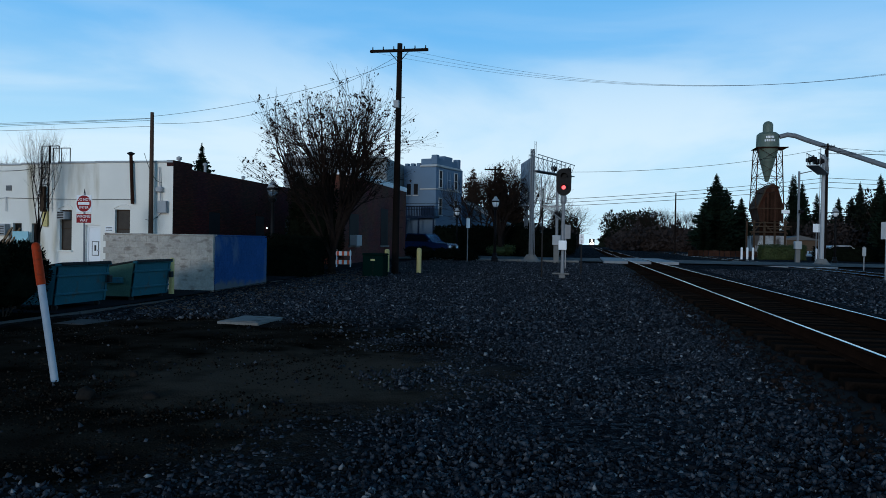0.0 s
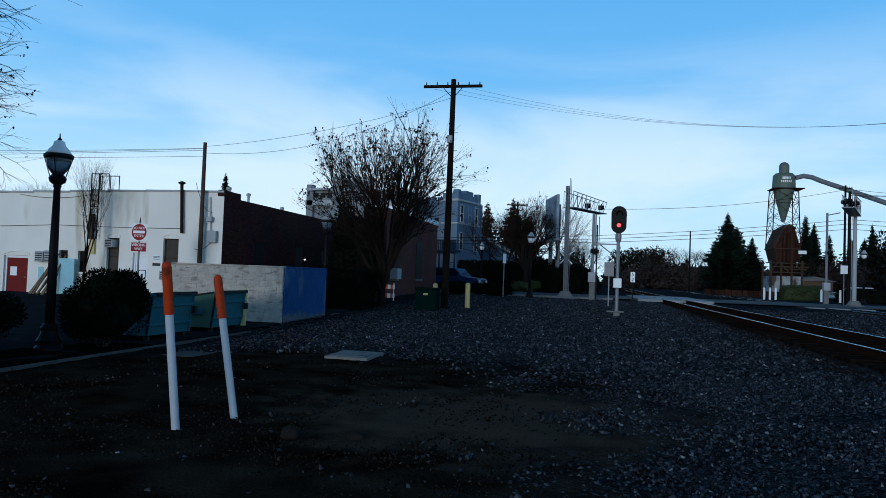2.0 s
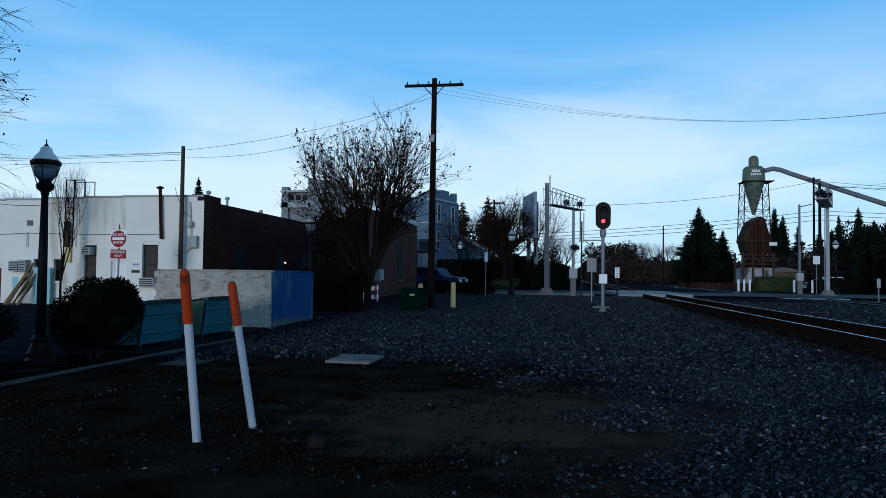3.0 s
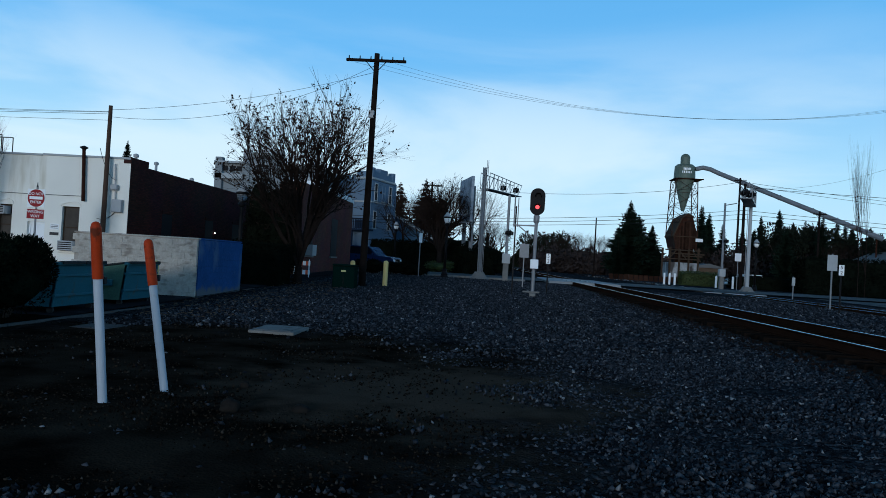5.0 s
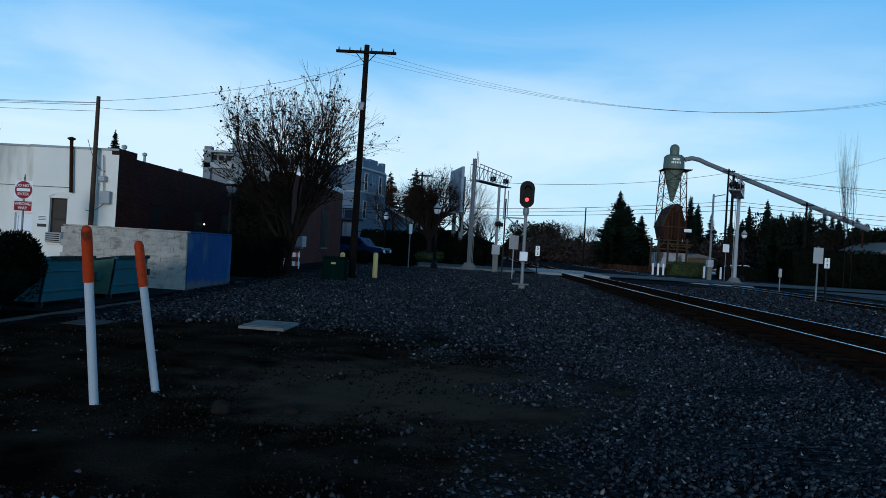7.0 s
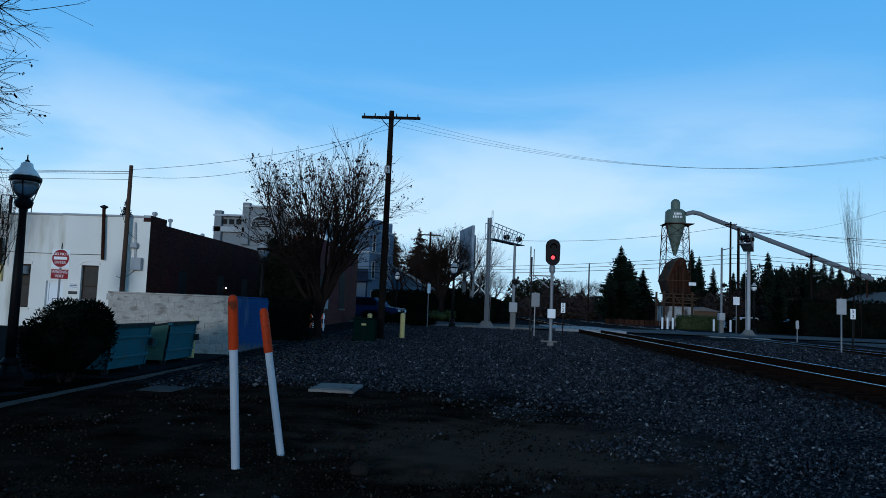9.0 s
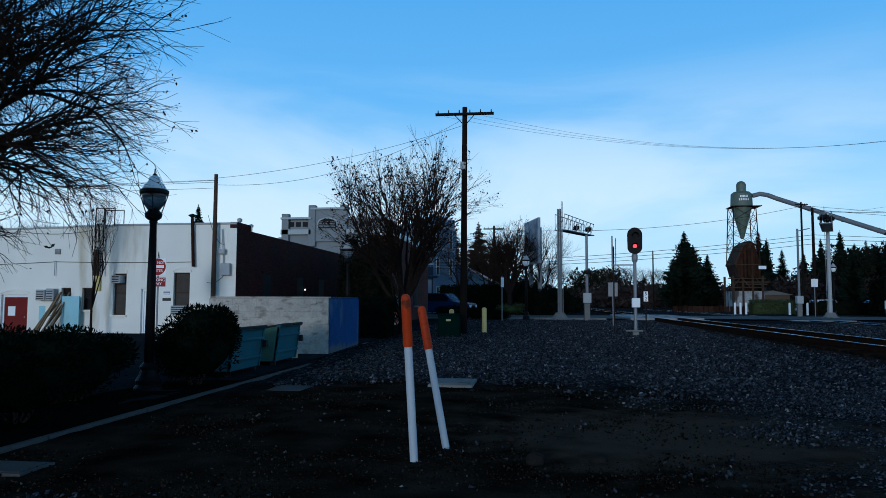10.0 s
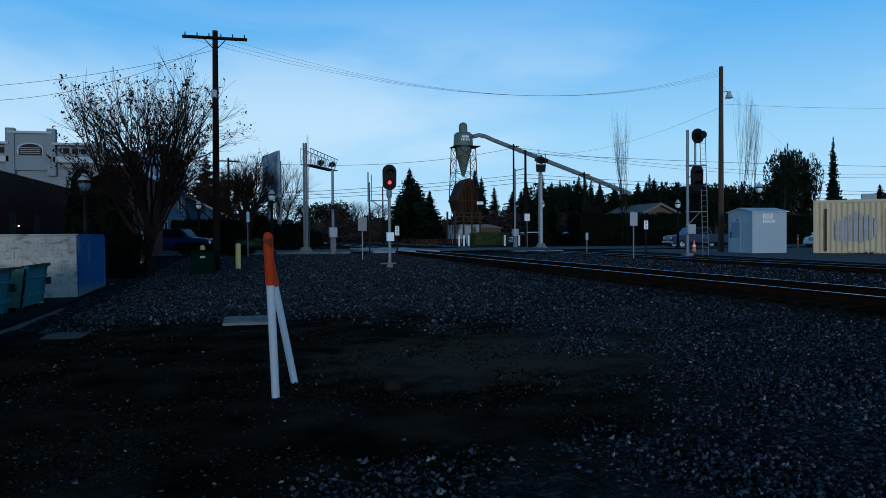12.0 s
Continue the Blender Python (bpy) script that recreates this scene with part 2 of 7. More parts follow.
material("duct_steel", (0.15, 0.16, 0.175), 0.5, vary=0.2, scale=1.5, grain=20, bump=0.1, stain=((0.09, 0.075, 0.065), 0.8, 0.62), spec=0.15)
material("limewash", (0.30, 0.30, 0.30), 0.9, vary=0.3, scale=0.8, grain=8, bump=0.3, stain=((0.07, 0.06, 0.055), 0.8, 0.48, (1, 1, 0.5)), spec=0.05)
material("old_timber", (0.05, 0.033, 0.022), 0.9, vary=0.4, scale=1, grain=14, bump=0.3, spec=0.1)
material("container_beige", (0.55, 0.425, 0.265), 0.6, vary=0.08, scale=0.8, grain=20, bump=0.08, stain=((0.42, 0.29, 0.14), 0.9, 0.64, (1, 1, 0.3)), spec=0.1)
material("graffiti_blue", (0.36, 0.325, 0.33), 0.6, vary=0.25, scale=2, bump=0, spec=0.1)
material("graffiti_grey", (0.35, 0.33, 0.28), 0.6, vary=0.2, scale=2, bump=0)
material("navy_paint", (0.008, 0.018, 0.04), 0.6, vary=0.2, scale=2, bump=0.05, spec=0.1)
material("blue_stucco", (0.12, 0.175, 0.245), 0.85, vary=0.1, scale=0.5, grain=12, bump=0.1, spec=0.1)
material("grey_stucco", (0.20, 0.215, 0.225), 0.85, vary=0.1, scale=0.5, grain=12, bump=0.1, spec=0.1)
material("pale_trim", (0.36, 0.38, 0.39), 0.8, vary=0.08, scale=1, bump=0.05, spec=0.1)
material("blue_siding", (0.045, 0.10, 0.16), 0.8, vary=0.12, scale=0.6, bump=0.1, spec=0.1)
material("roof_grey", (0.14, 0.135, 0.13), 0.8, vary=0.2, scale=0.8, bump=0.2, spec=0.1)
material("house_wall", (0.11, 0.075, 0.05), 0.85, vary=0.15, scale=0.6, bump=0.1, spec=0.1)
material("billboard", (0.24, 0.28, 0.33), 0.7, vary=0.3, scale=0.9, grain=5, bump=0, stain=((0.10, 0.13, 0.17), 0.7, 0.52), spec=0.1)
material("cone_orange", (0.8, 0.10, 0.02), 0.5, vary=0.1, bump=0)
material("stone", (0.014, 0.0125, 0.011), 0.9, vary=0.3, scale=6, grain=40, bump=0.5, spec=0.05)
material("globe", (0.85, 0.86, 0.86), 0.25, vary=0.05, bump=0)
material("red_lens", (0.6, 0.02, 0.02), 0.3, vary=0.05, bump=0, emit=((1.0, 0.05, 0.06), 1.4))
material("train_lamp", (0.9, 0.9, 0.85), 0.3, vary=0.02, bump=0, emit=((1.0, 0.93, 0.8), 6.0))
material("door_lamp", (0.9, 0.9, 0.85), 0.3, vary=0.02, bump=0, emit=((1.0, 0.95, 0.85), 2.5))
material("wire", (0.012, 0.012, 0.012), 0.7, vary=0.1, bump=0, spec=0.05)
glass = bpy.data.materials.new("lamp_glass")
glass.use_nodes = True
gb = glass.node_tree.nodes["Principled BSDF"]
gb.inputs["Base Color"].default_value = (0.16, 0.18, 0.20, 1)
gb.inputs["Roughness"].default_value = 0.25
gb.inputs["Transmission Weight"].default_value = 0.55
M["lamp_glass"] = glass


def brick_material(name, one, two, joint):
    m = bpy.data.materials.new(name)
    m.use_nodes = True
    n, l = m.node_tree.nodes, m.node_tree.links
    b = n["Principled BSDF"]
    tc = n.new("ShaderNodeTexCoord")
    sp = n.new("ShaderNodeSeparateXYZ")
    l.new(tc.outputs["Object"], sp.inputs[0])
    ad = n.new("ShaderNodeMath")
    l.new(sp.outputs["X"], ad.inputs[0])
    l.new(sp.outputs["Y"], ad.inputs[1])
    cb = n.new("ShaderNodeCombineXYZ")
    l.new(ad.outputs[0], cb.inputs[0])
    l.new(sp.outputs["Z"], cb.inputs[1])
    br = n.new("ShaderNodeTexBrick")
    br.inputs["Scale"].default_value = 1.0
    br.inputs["Brick Width"].default_value, br.inputs["Row Height"].default_value = 0.22, 0.075
    br.inputs["Mortar Size"].default_value = 0.008
    br.inputs["Color1"].default_value = (*one, 1)
    br.inputs["Color2"].default_value = (*two, 1)
    br.inputs["Mortar"].default_value = (*joint, 1)
    l.new(cb.outputs[0], br.inputs["Vector"])
    ns = n.new("ShaderNodeTexNoise")
    ns.inputs["Scale"].default_value, ns.inputs["Detail"].default_value = 0.6, 6
    l.new(tc.outputs["Object"], ns.inputs["Vector"])
    mx = n.new("ShaderNodeMix")
    mx.data_type, mx.blend_type = "RGBA", "MULTIPLY"
    mx.inputs["Factor"].default_value = 0.7
    l.new(br.outputs["Color"], mx.inputs["A"])
    l.new(ns.outputs["Color"], mx.inputs["B"])
    l.new(mx.outputs["Result"], b.inputs["Base Color"])
    b.inputs["Roughness"].default_value = 0.9
    b.inputs["Specular IOR Level"].default_value = 0.06
    bp = n.new("ShaderNodeBump")
    bp.inputs["Strength"].default_value, bp.inputs["Distance"].default_value = 0.5, 0.01
    l.new(br.outputs["Fac"], bp.inputs["Height"])
    bp.invert = True
    l.new(bp.outputs[0], b.inputs["Normal"])
    M[name] = m


brick_material("dark_brick", (0.125, 0.037, 0.029), (0.068, 0.022, 0.018), (0.052, 0.032, 0.028))
brick_material("red_brick", (0.18, 0.065, 0.055), (0.115, 0.042, 0.036), (0.09, 0.06, 0.053))


def ground_material():
    """Crushed ballast with a trodden brown earth area and dry scrub soil beyond."""
    m = bpy.data.materials.new("ballast_ground")
    m.use_nodes = True
    n, l = m.node_tree.nodes, m.node_tree.links
    b = n["Principled BSDF"]
    tc = n.new("ShaderNodeTexCoord")

    def tex(kind, scale, detail=4.0):
        t = n.new(kind)
        t.inputs["Scale"].default_value = scale
        if kind == "ShaderNodeTexNoise":
            t.inputs["Detail"].default_value = detail
        l.new(tc.outputs["Object"], t.inputs["Vector"])
        return t

    vor = tex("ShaderNodeTexVoronoi", 17.0)
    vor2 = tex("ShaderNodeTexVoronoi", 38.0)
    r = n.new("ShaderNodeValToRGB")
    e = r.color_ramp.elements
    e[0].position, e[0].color = 0.0, (0.009, 0.010, 0.012, 1)
    e[1].position, e[1].color = 1.0, (0.088, 0.092, 0.10, 1)
    k = r.color_ramp.elements.new(0.8)
    k.color = (0.034, 0.037, 0.042, 1)
    hs = n.new("ShaderNodeSeparateColor")
    l.new(vor.outputs["Color"], hs.inputs[0])
    l.new(hs.outputs[0], r.inputs[0])
    dirt = n.new("ShaderNodeValToRGB")
    de = dirt.color_ramp.elements
    de[0].position, de[0].color = 0.36, (0.0045, 0.0036, 0.0029, 1)
    de[1].position, de[1].color = 0.70, (0.033, 0.024, 0.017, 1)
    dn = tex("ShaderNodeTexNoise", 1.1, 10)
    l.new(dn.outputs["Fac"], dirt.inputs[0])
    # where the earth shows: an uneven oval west of the track, thinning out
    mp = n.new("ShaderNodeMapping")
    mp.inputs["Location"].default_value = (EARTH[0], EARTH[1], 0)
    mp.inputs["Scale"].default_value = (EARTH[2], EARTH[3], 0)
    l.new(tc.outputs["Object"], mp.inputs[0])
    ln = n.new("ShaderNodeVectorMath")
    ln.operation = "LENGTH"
    l.new(mp.outputs[0], ln.inputs[0])
    edge = tex("ShaderNodeTexNoise", 0.9, 6)
    ea = n.new("ShaderNodeMath")
    ea.operation = "MULTIPLY_ADD"
    l.new(edge.outputs["Fac"], ea.inputs[0])
    ea.inputs[1].default_value = 0.9
    l.new(ln.outputs["Value"], ea.inputs[2])
    mk = n.new("ShaderNodeMapRange")
    mk.inputs["From Min"].default_value, mk.inputs["From Max"].default_value = 1.6, 1.15
    l.new(ea.outputs[0], mk.inputs[0])
    # a worn patch of bare brown soil
    bm_ = n.new("ShaderNodeMapping")
    bm_.inputs["Location"].default_value = (-BARE_C[0] / BARE_R, -BARE_C[1] / BARE_R / 0.8, 0)
    bm_.inputs["Scale"].default_value = (1 / BARE_R, 1 / BARE_R / 0.8, 0)
    l.new(tc.outputs["Object"], bm_.inputs[0])
    bl = n.new("ShaderNodeVectorMath")
    bl.operation = "LENGTH"
    l.new(bm_.outputs[0], bl.inputs[0])
    blot = tex("ShaderNodeTexNoise", 2.3, 8)
    bs = n.new("ShaderNodeMath")
    bs.operation = "MULTIPLY_ADD"
    l.new(blot.outputs["Fac"], bs.inputs[0])
    bs.inputs[1].default_value = 1.3
    l.new(bl.outputs["Value"], bs.inputs[2])
    bk_ = n.new("ShaderNodeMapRange")
    bk_.inputs["From Min"].default_value, bk_.inputs["From Max"].default_value = 1.6, 1.0
    l.new(bs.outputs[0], bk_.inputs[0])
    soil = n.new("ShaderNodeMix")
    soil.data_type = "RGBA"
    l.new(bk_.outputs[0], soil.inputs["Factor"])
    l.new(dirt.outputs[0], soil.inputs["A"])
    soil.inputs["B"].default_value = (0.060, 0.043, 0.031, 1)
    mx = n.new("ShaderNodeMix")
    mx.data_type = "RGBA"
    l.new(mk.outputs[0], mx.inputs["Factor"])
    l.new(r.outputs[0], mx.inputs["A"])
    l.new(soil.outputs["Result"], mx.inputs["B"])
    l.new(mx.outputs["Result"], b.inputs["Base Color"])
    b.inputs["Roughness"].default_value = 0.9
    b.inputs["Specular IOR Level"].default_value = 0.0
    hsum = n.new("ShaderNodeMath")
    hsum.operation = "MULTIPLY_ADD"
    l.new(vor.outputs["Distance"], hsum.inputs[0])
    hsum.inputs[1].default_value = -1.0
    l.new(vor2.outputs["Distance"], hsum.inputs[2])
    inv = n.new("ShaderNodeMath")
    inv.operation = "MULTIPLY_ADD"
    l.new(mk.outputs[0], inv.inputs[0])
    inv.inputs[1].default_value, inv.inputs[2].default_value = -0.75, 1.0
    bp = n.new("ShaderNodeBump")
    bp.inputs["Distance"].default_value = 0.06
    l.new(inv.outputs[0], bp.inputs["Strength"])
    l.new(hsum.outputs[0], bp.inputs["Height"])
    l.new(bp.outputs[0], b.inputs["Normal"])
    M["ballast_ground"] = m


ground_material()


def stone_material(name, ramp, rough=0.75, spec=0.06):
    """Loose pieces, each with a shade of its own."""
    m = bpy.data.materials.new(name)
    m.use_nodes = True
    n, l = m.node_tree.nodes, m.node_tree.links
    b = n["Principled BSDF"]
    g = n.new("ShaderNodeNewGeometry")
    r = n.new("ShaderNodeValToRGB")
    e = r.color_ramp.elements
    e[0].position, e[0].color = 0.0, (*ramp[0][1], 1)
    e[1].position, e[1].color = 1.0, (*ramp[-1][1], 1)
    for p, c in ramp[1:-1]:
        r.color_ramp.elements.new(p).color = (*c, 1)
    l.new(g.outputs["Random Per Island"], r.inputs[0])
    l.new(r.outputs[0], b.inputs["Base Color"])
    b.inputs["Roughness"].default_value = rough
    b.inputs["Specular IOR Level"].default_value = spec
    M[name] = m


stone_material("ballast_stone", ((0, (0.0055, 0.0063, 0.008)), (0.45, (0.022, 0.0245, 0.030)), (0.8, (0.052, 0.056, 0.065)), (0.97, (0.09, 0.095, 0.105)), (1, (0.26, 0.26, 0.26))), spec=0.03)
stone_material("earth_clod", ((0, (0.003, 0.0024, 0.002)), (0.6, (0.014, 0.0105, 0.0078)), (0.93, (0.034, 0.026, 0.019)), (0.985, (0.05, 0.043, 0.036)), (1, (0.11, 0.10, 0.09))), 0.95, 0.0)

material("rusty_ballast", (0.015, 0.0095, 0.0075), 0.9, vary=0.5, scale=2, grain=30, bump=0, spec=0.05)
material("strip_soil", (0.007, 0.0055, 0.0042), 0.95, vary=0.5, scale=2, grain=30, bump=0.8, bump_d=0.03, spec=0.0)
material("old_kerb", (0.075, 0.073, 0.070), 0.9, vary=0.3, scale=2, grain=40, spec=0.05)
material("pale_asphalt", (0.060, 0.060, 0.060), 0.85, vary=0.25, scale=0.4, grain=40, spec=0.15)
material("crossing_concrete", (0.26, 0.265, 0.27), 0.8, vary=0.2, scale=0.8, grain=30, spec=0.2)
material("brown_conifer", (0.040, 0.025, 0.017), 0.9, vary=0.4, scale=0.8, grain=6, bump=0, spec=0.0)
material("faded_blue", (0.22, 0.26, 0.36), 0.6, vary=0.15, scale=2, bump=0, spec=0.1)

# ---- helpers for building ----
def part(name, bm, mat, parent=None, label="", smooth=False):
    me = bpy.data.meshes.new(name)
    bm.to_mesh(me)
    bm.free()
    me.materials.append(M[mat])
    if smooth:
        me.polygons.foreach_set("use_smooth", [True] * len(me.polygons))
    ob = new(name, me)
    ob.parent = parent
    if label:
        ob["label"] = label
    return ob


def arrays(name, verts, faces, mat, parent=None):
    me = bpy.data.meshes.new(name)
    me.from_pydata(verts, [], faces)
    me.materials.append(M[mat])
    ob = new(name, me)
    ob.parent = parent
    return ob


def thing(name, at, label, category, group="", turn=0.0):
    ob = new(name)
    ob.empty_display_size = 0.2
    ob.matrix_world = pose(*at, 0, 0, turn)
    return tagged(ob, label, category, group)


def box(bm, x0, x1, y0, y1, z0, z1, bevel=0.0):
    r = bmesh.ops.create_cube(bm, size=1.0)
    for v in r["verts"]:
        v.co = Vector((x0 + (v.co.x + 0.5) * (x1 - x0), y0 + (v.co.y + 0.5) * (y1 - y0), z0 + (v.co.z + 0.5) * (z1 - z0)))
    if bevel:
        es = list({e for v in r["verts"] for e in v.link_edges})
        bmesh.ops.bevel(bm, geom=es, offset=bevel, segments=1, affect="EDGES")
    return bm


def B(*a, bevel=0.0):
    return box(bmesh.new(), *a, bevel=bevel)


def tube(bm, p0, p1, r0, r1=None, n=8, caps=True):
    p0, p1 = Vector(p0), Vector(p1)
    r1 = r0 if r1 is None else r1
    d = (p1 - p0).normalized()
    u = d.orthogonal().normalized()
    w = d.cross(u)
    a, b = [], []
    for i in range(n):
        t = 2 * math.pi * i / n
        o = u * math.cos(t) + w * math.sin(t)
        a.append(bm.verts.new(p0 + o * r0))
        b.append(bm.verts.new(p1 + o * r1))
    for i in range(n):
        bm.faces.new((a[i], a[(i + 1) % n], b[(i + 1) % n], b[i]))
    if caps:
        bm.faces.new(a[::-1])
        bm.faces.new(b)
    return bm


def T(*a, **k):
    return tube(bmesh.new(), *a, **k)


def lathe(bm, profile, n=16, at=(0, 0, 0)):
    """Turn (radius, height) pairs round the z axis."""
    rings = []
    for r, z in profile:
        rings.append([bm.verts.new((at[0] + max(r, 1e-4) * math.cos(2 * math.pi * i / n), at[1] + max(r, 1e-4) * math.sin(2 * math.pi * i / n), at[2] + z)) for i in range(n)])
    for a, b in zip(rings, rings[1:]):
        for i in range(n):
            bm.faces.new((a[i], a[(i + 1) % n], b[(i + 1) % n], b[i]))
    bm.faces.new(rings[0][::-1])
    bm.faces.new(rings[-1])
    return bm


def prism(bm, outline, y0, y1):
    """Extrude an (x, z) outline along y."""
    a = [bm.verts.new((x, y0, z)) for x, z in outline]
    b = [bm.verts.new((x, y1, z)) for x, z in outline]
    n = len(outline)
    bm.faces.new(a[::-1])
    bm.faces.new(b)
    for i in range(n):
        bm.faces.new((a[i], a[(i + 1) % n], b[(i + 1) % n], b[i]))
    bmesh.ops.recalc_face_normals(bm, faces=bm.faces)
    return bm


def text(name, body, size, mat, parent, at, turn=(90, 0, 0)):
    cu = bpy.data.curves.new(name, "FONT")
    cu.body, cu.size, cu.align_x, cu.align_y, cu.extrude = body, size, "CENTER", "CENTER", 0.003
    cu.materials.append(M[mat])
    ob = new(name, cu)
    ob.parent = parent
    ob.matrix_local = pose(*at, *turn)
    return ob


def smooth01(a, b, v):
    t = min(1.0, max(0.0, (v - a) / (b - a)))
    return t * t * (3 - 2 * t)


PROFILE = ((-4000, -0.08), (-40, -0.08), (-13, -0.03), (-6, 0.0), (-3, 0.02), (-0.5, 0.10), (1.2, 0.26), (2.3, 0.47), (2.8, 0.50), (5.2, 0.50), (5.9, 0.46),
           (7.2, 0.40), (11.2, 0.40), (12.3, 0.42), (15.8, 0.42), (17.5, 0.42), (4000, 0.42))


def gz(x, y):
    """Height of the ground."""
    for (a, za), (b, zb) in zip(PROFILE, PROFILE[1:]):
        if x <= b:
            z = za + (zb - za) * (x - a) / (b - a)
            break
    w = smooth01(14, 49, y)
    return z * (1 - w) + max(z, 0.56) * w


def spread(edges):
    out = []
    for a, b, s in edges:
        out += list(np.arange(a, b - 1e-6, s))
    return [float(v) for v in out] + [float(edges[-1][1])]


def sheet(name, xs, ys, mat, lift=0.0, rough=0.0):
    vs, fs = [], []
    for j, y in enumerate(ys):
        for i, x in enumerate(xs):
            n = 0.0
            if rough and abs(x) < 40 and -10 < y < 80:
                n = rough * (noise.noise((x * 0.8, y * 0.8, 0)) + 0.5 * noise.noise((x * 2.7, y * 2.7, 3)))
                if 2 < x < 6:
                    n *= 0.3
            vs.append((x, y, gz(x, y) + lift + n))
    w = len(xs)
    for j in range(len(ys) - 1):
        for i in range(w - 1):
            a = j * w + i
            fs.append((a, a + 1, a + w + 1, a + w))
    ob = arrays(name, vs, fs, mat)
    ob.data.polygons.foreach_set("use_smooth", [True] * len(ob.data.polygons))
    return ob


def wires(name, spans, r, label):
    """One hanging cable for each span."""
    for p0, p1, sag in spans:
        cu = bpy.data.curves.new(name, "CURVE")
        cu.dimensions, cu.bevel_depth, cu.bevel_resolution = "3D", r, 0
        cu.materials.append(M["wire"])
        s = cu.splines.new("POLY")
        s.points.add(24)
        for i in range(25):
            t = i / 24
            q = Vector(p0).lerp(Vector(p1), t)
            q.z -= sag * 4 * t * (1 - t)
            s.points[i].co = (*q, 1)
        tagged(new(name, cu), label, "cable", name.replace("_", " ") + " runs")


# ---- ground and tracks ----
tagged(sheet("ground", spread(((-3000, -60, 490), (-60, -14, 4), (-14, 18, 0.25), (18, 60, 3), (60, 3000, 490))),
             spread(((-300, -12, 48), (-12, 46, 0.3), (46, 80, 2), (80, 4000, 490))), "ballast_ground", 0.0, 0.035),
       "dark crushed ballast ground with a trodden brown earth area", "ground", kind="structure")
tagged(sheet("road", spread(((-120, -20, 10), (-20, 20, 1), (20, 160, 10))), spread(((50.5, 62.5, 1.5),)), "pale_asphalt", 0.10),
       "grey asphalt road running over the level crossing", "road", kind="structure")
tagged(sheet("road_east", spread(((19.0, 60, 2),)), spread(((-40, 50.3, 6),)), "pale_asphalt", 0.02),
       "worn grey asphalt lane beyond the second track", "road", kind="structure")
tagged(sheet("parking_lot", spread(((-70, -11.35, 3.9),)), spread(((-30, 50.3, 3),)), "asphalt", 0.03),
       "dark asphalt yard behind the kerb", "pavement", kind="structure")

tagged(sheet("planting_strip", spread(((-12.95, -11.2, 0.25),)), spread(((-30, -6, 3), (-6, 14.6, 0.3))), "strip_soil", 0.045, 0.03),
       "dark bare soil strip under shrubs behind the kerb", "soil", kind="structure")
kerb = tagged(new("kerb"), "weathered concrete kerb at the edge of the planting strip", "kerb", kind="structure")
for i in range(10):
    part("kerb_stone", B(-11.20, -11.09, -4 + i * 2.4, -4 + i * 2.4 + 2.38, -0.15, 0.025, bevel=0.015), "old_kerb", kerb)
far_kerb = tagged(new("kerb_far"), "pale concrete kerb along the crossing road", "kerb", kind="structure")
for i in range(9):
    x = -13.5 + i * 1.5
    part("kerb_stone", B(x, x + 1.48, 49.9, 50.15, gz(x, 50) - 0.05, gz(x, 50) + 0.14, bevel=0.02), "concrete", far_kerb)
part("walk_slab", B(-13.2, -11.3, 26.4, 29.0, -0.1, 0.16, bevel=0.02), "concrete", None)
tagged(bpy.data.objects["walk_slab"], "short concrete walkway slab beside the block wall", "walkway", kind="structure")

for nm, xa, xb in (("track_bed", 2.2, 5.9), ("track_bed_siding", 12.2, 15.7)):
    tagged(sheet(nm, spread(((xa, xb, 0.25),)), spread(((-30, -2, 4), (-2, 49.5, 0.5))), "rusty_ballast", 0.012, 0.02), "dark rust-stained ballast bed under the rails", "track bed", kind="structure")
RAIL = ((-0.075, 0), (0.075, 0), (0.075, 0.012), (0.012, 0.03), (0.010, 0.125), (0.036, 0.138), (0.036, 0.160), (-0.036, 0.160), (-0.036, 0.138), (-0.010, 0.125), (-0.012, 0.03), (-0.075, 0.012))


def track(name, xa, ztop, y0, y1, near, label):
    t = tagged(new(name), label, "railway track", kind="structure")
    for x in (xa, xa + 1.508):
        r = part("rail", prism(bmesh.new(), [(x + a, ztop - 0.168 + b) for a, b in RAIL], y0, y1), "rail_rust", t, "rusty brown steel rail")
        part("rail_head", B(x - 0.018, x + 0.02, y0, y1, ztop - 0.009, ztop, bevel=0.003), "rail_head", r, "polished rail top")
    xm = xa + 0.754
    proto = part("sleeper", B(-1.3, 1.3, -0.115, 0.115, -0.17, 0.0, bevel=0.012), "tie_wood", t)
    proto.location = (xm, near[0], ztop - 0.162)
    k = 1
    while near[0] + k * 0.5 < near[1]:
        c = proto.copy()
        scene.collection.objects.link(c)
        c.matrix_local = pose(xm + random.uniform(-0.04, 0.04), near[0] + k * 0.5 + random.uniform(-0.03, 0.03), ztop - 0.162 + random.uniform(-0.012, 0.006), 0, 0, random.uniform(-1.2, 1.2))
        k += 1
    bm = bmesh.new()
    y = near[1]
    while y < 180:
        if not 49 < y < 64:
            box(bm, xm - 1.3, xm + 1.3, y - 0.115, y + 0.115, ztop - 0.33, ztop - 0.162)
        y += 0.5
    tagged(part("far_sleepers", bm, "tie_wood", t), kind="stuff")
    return t


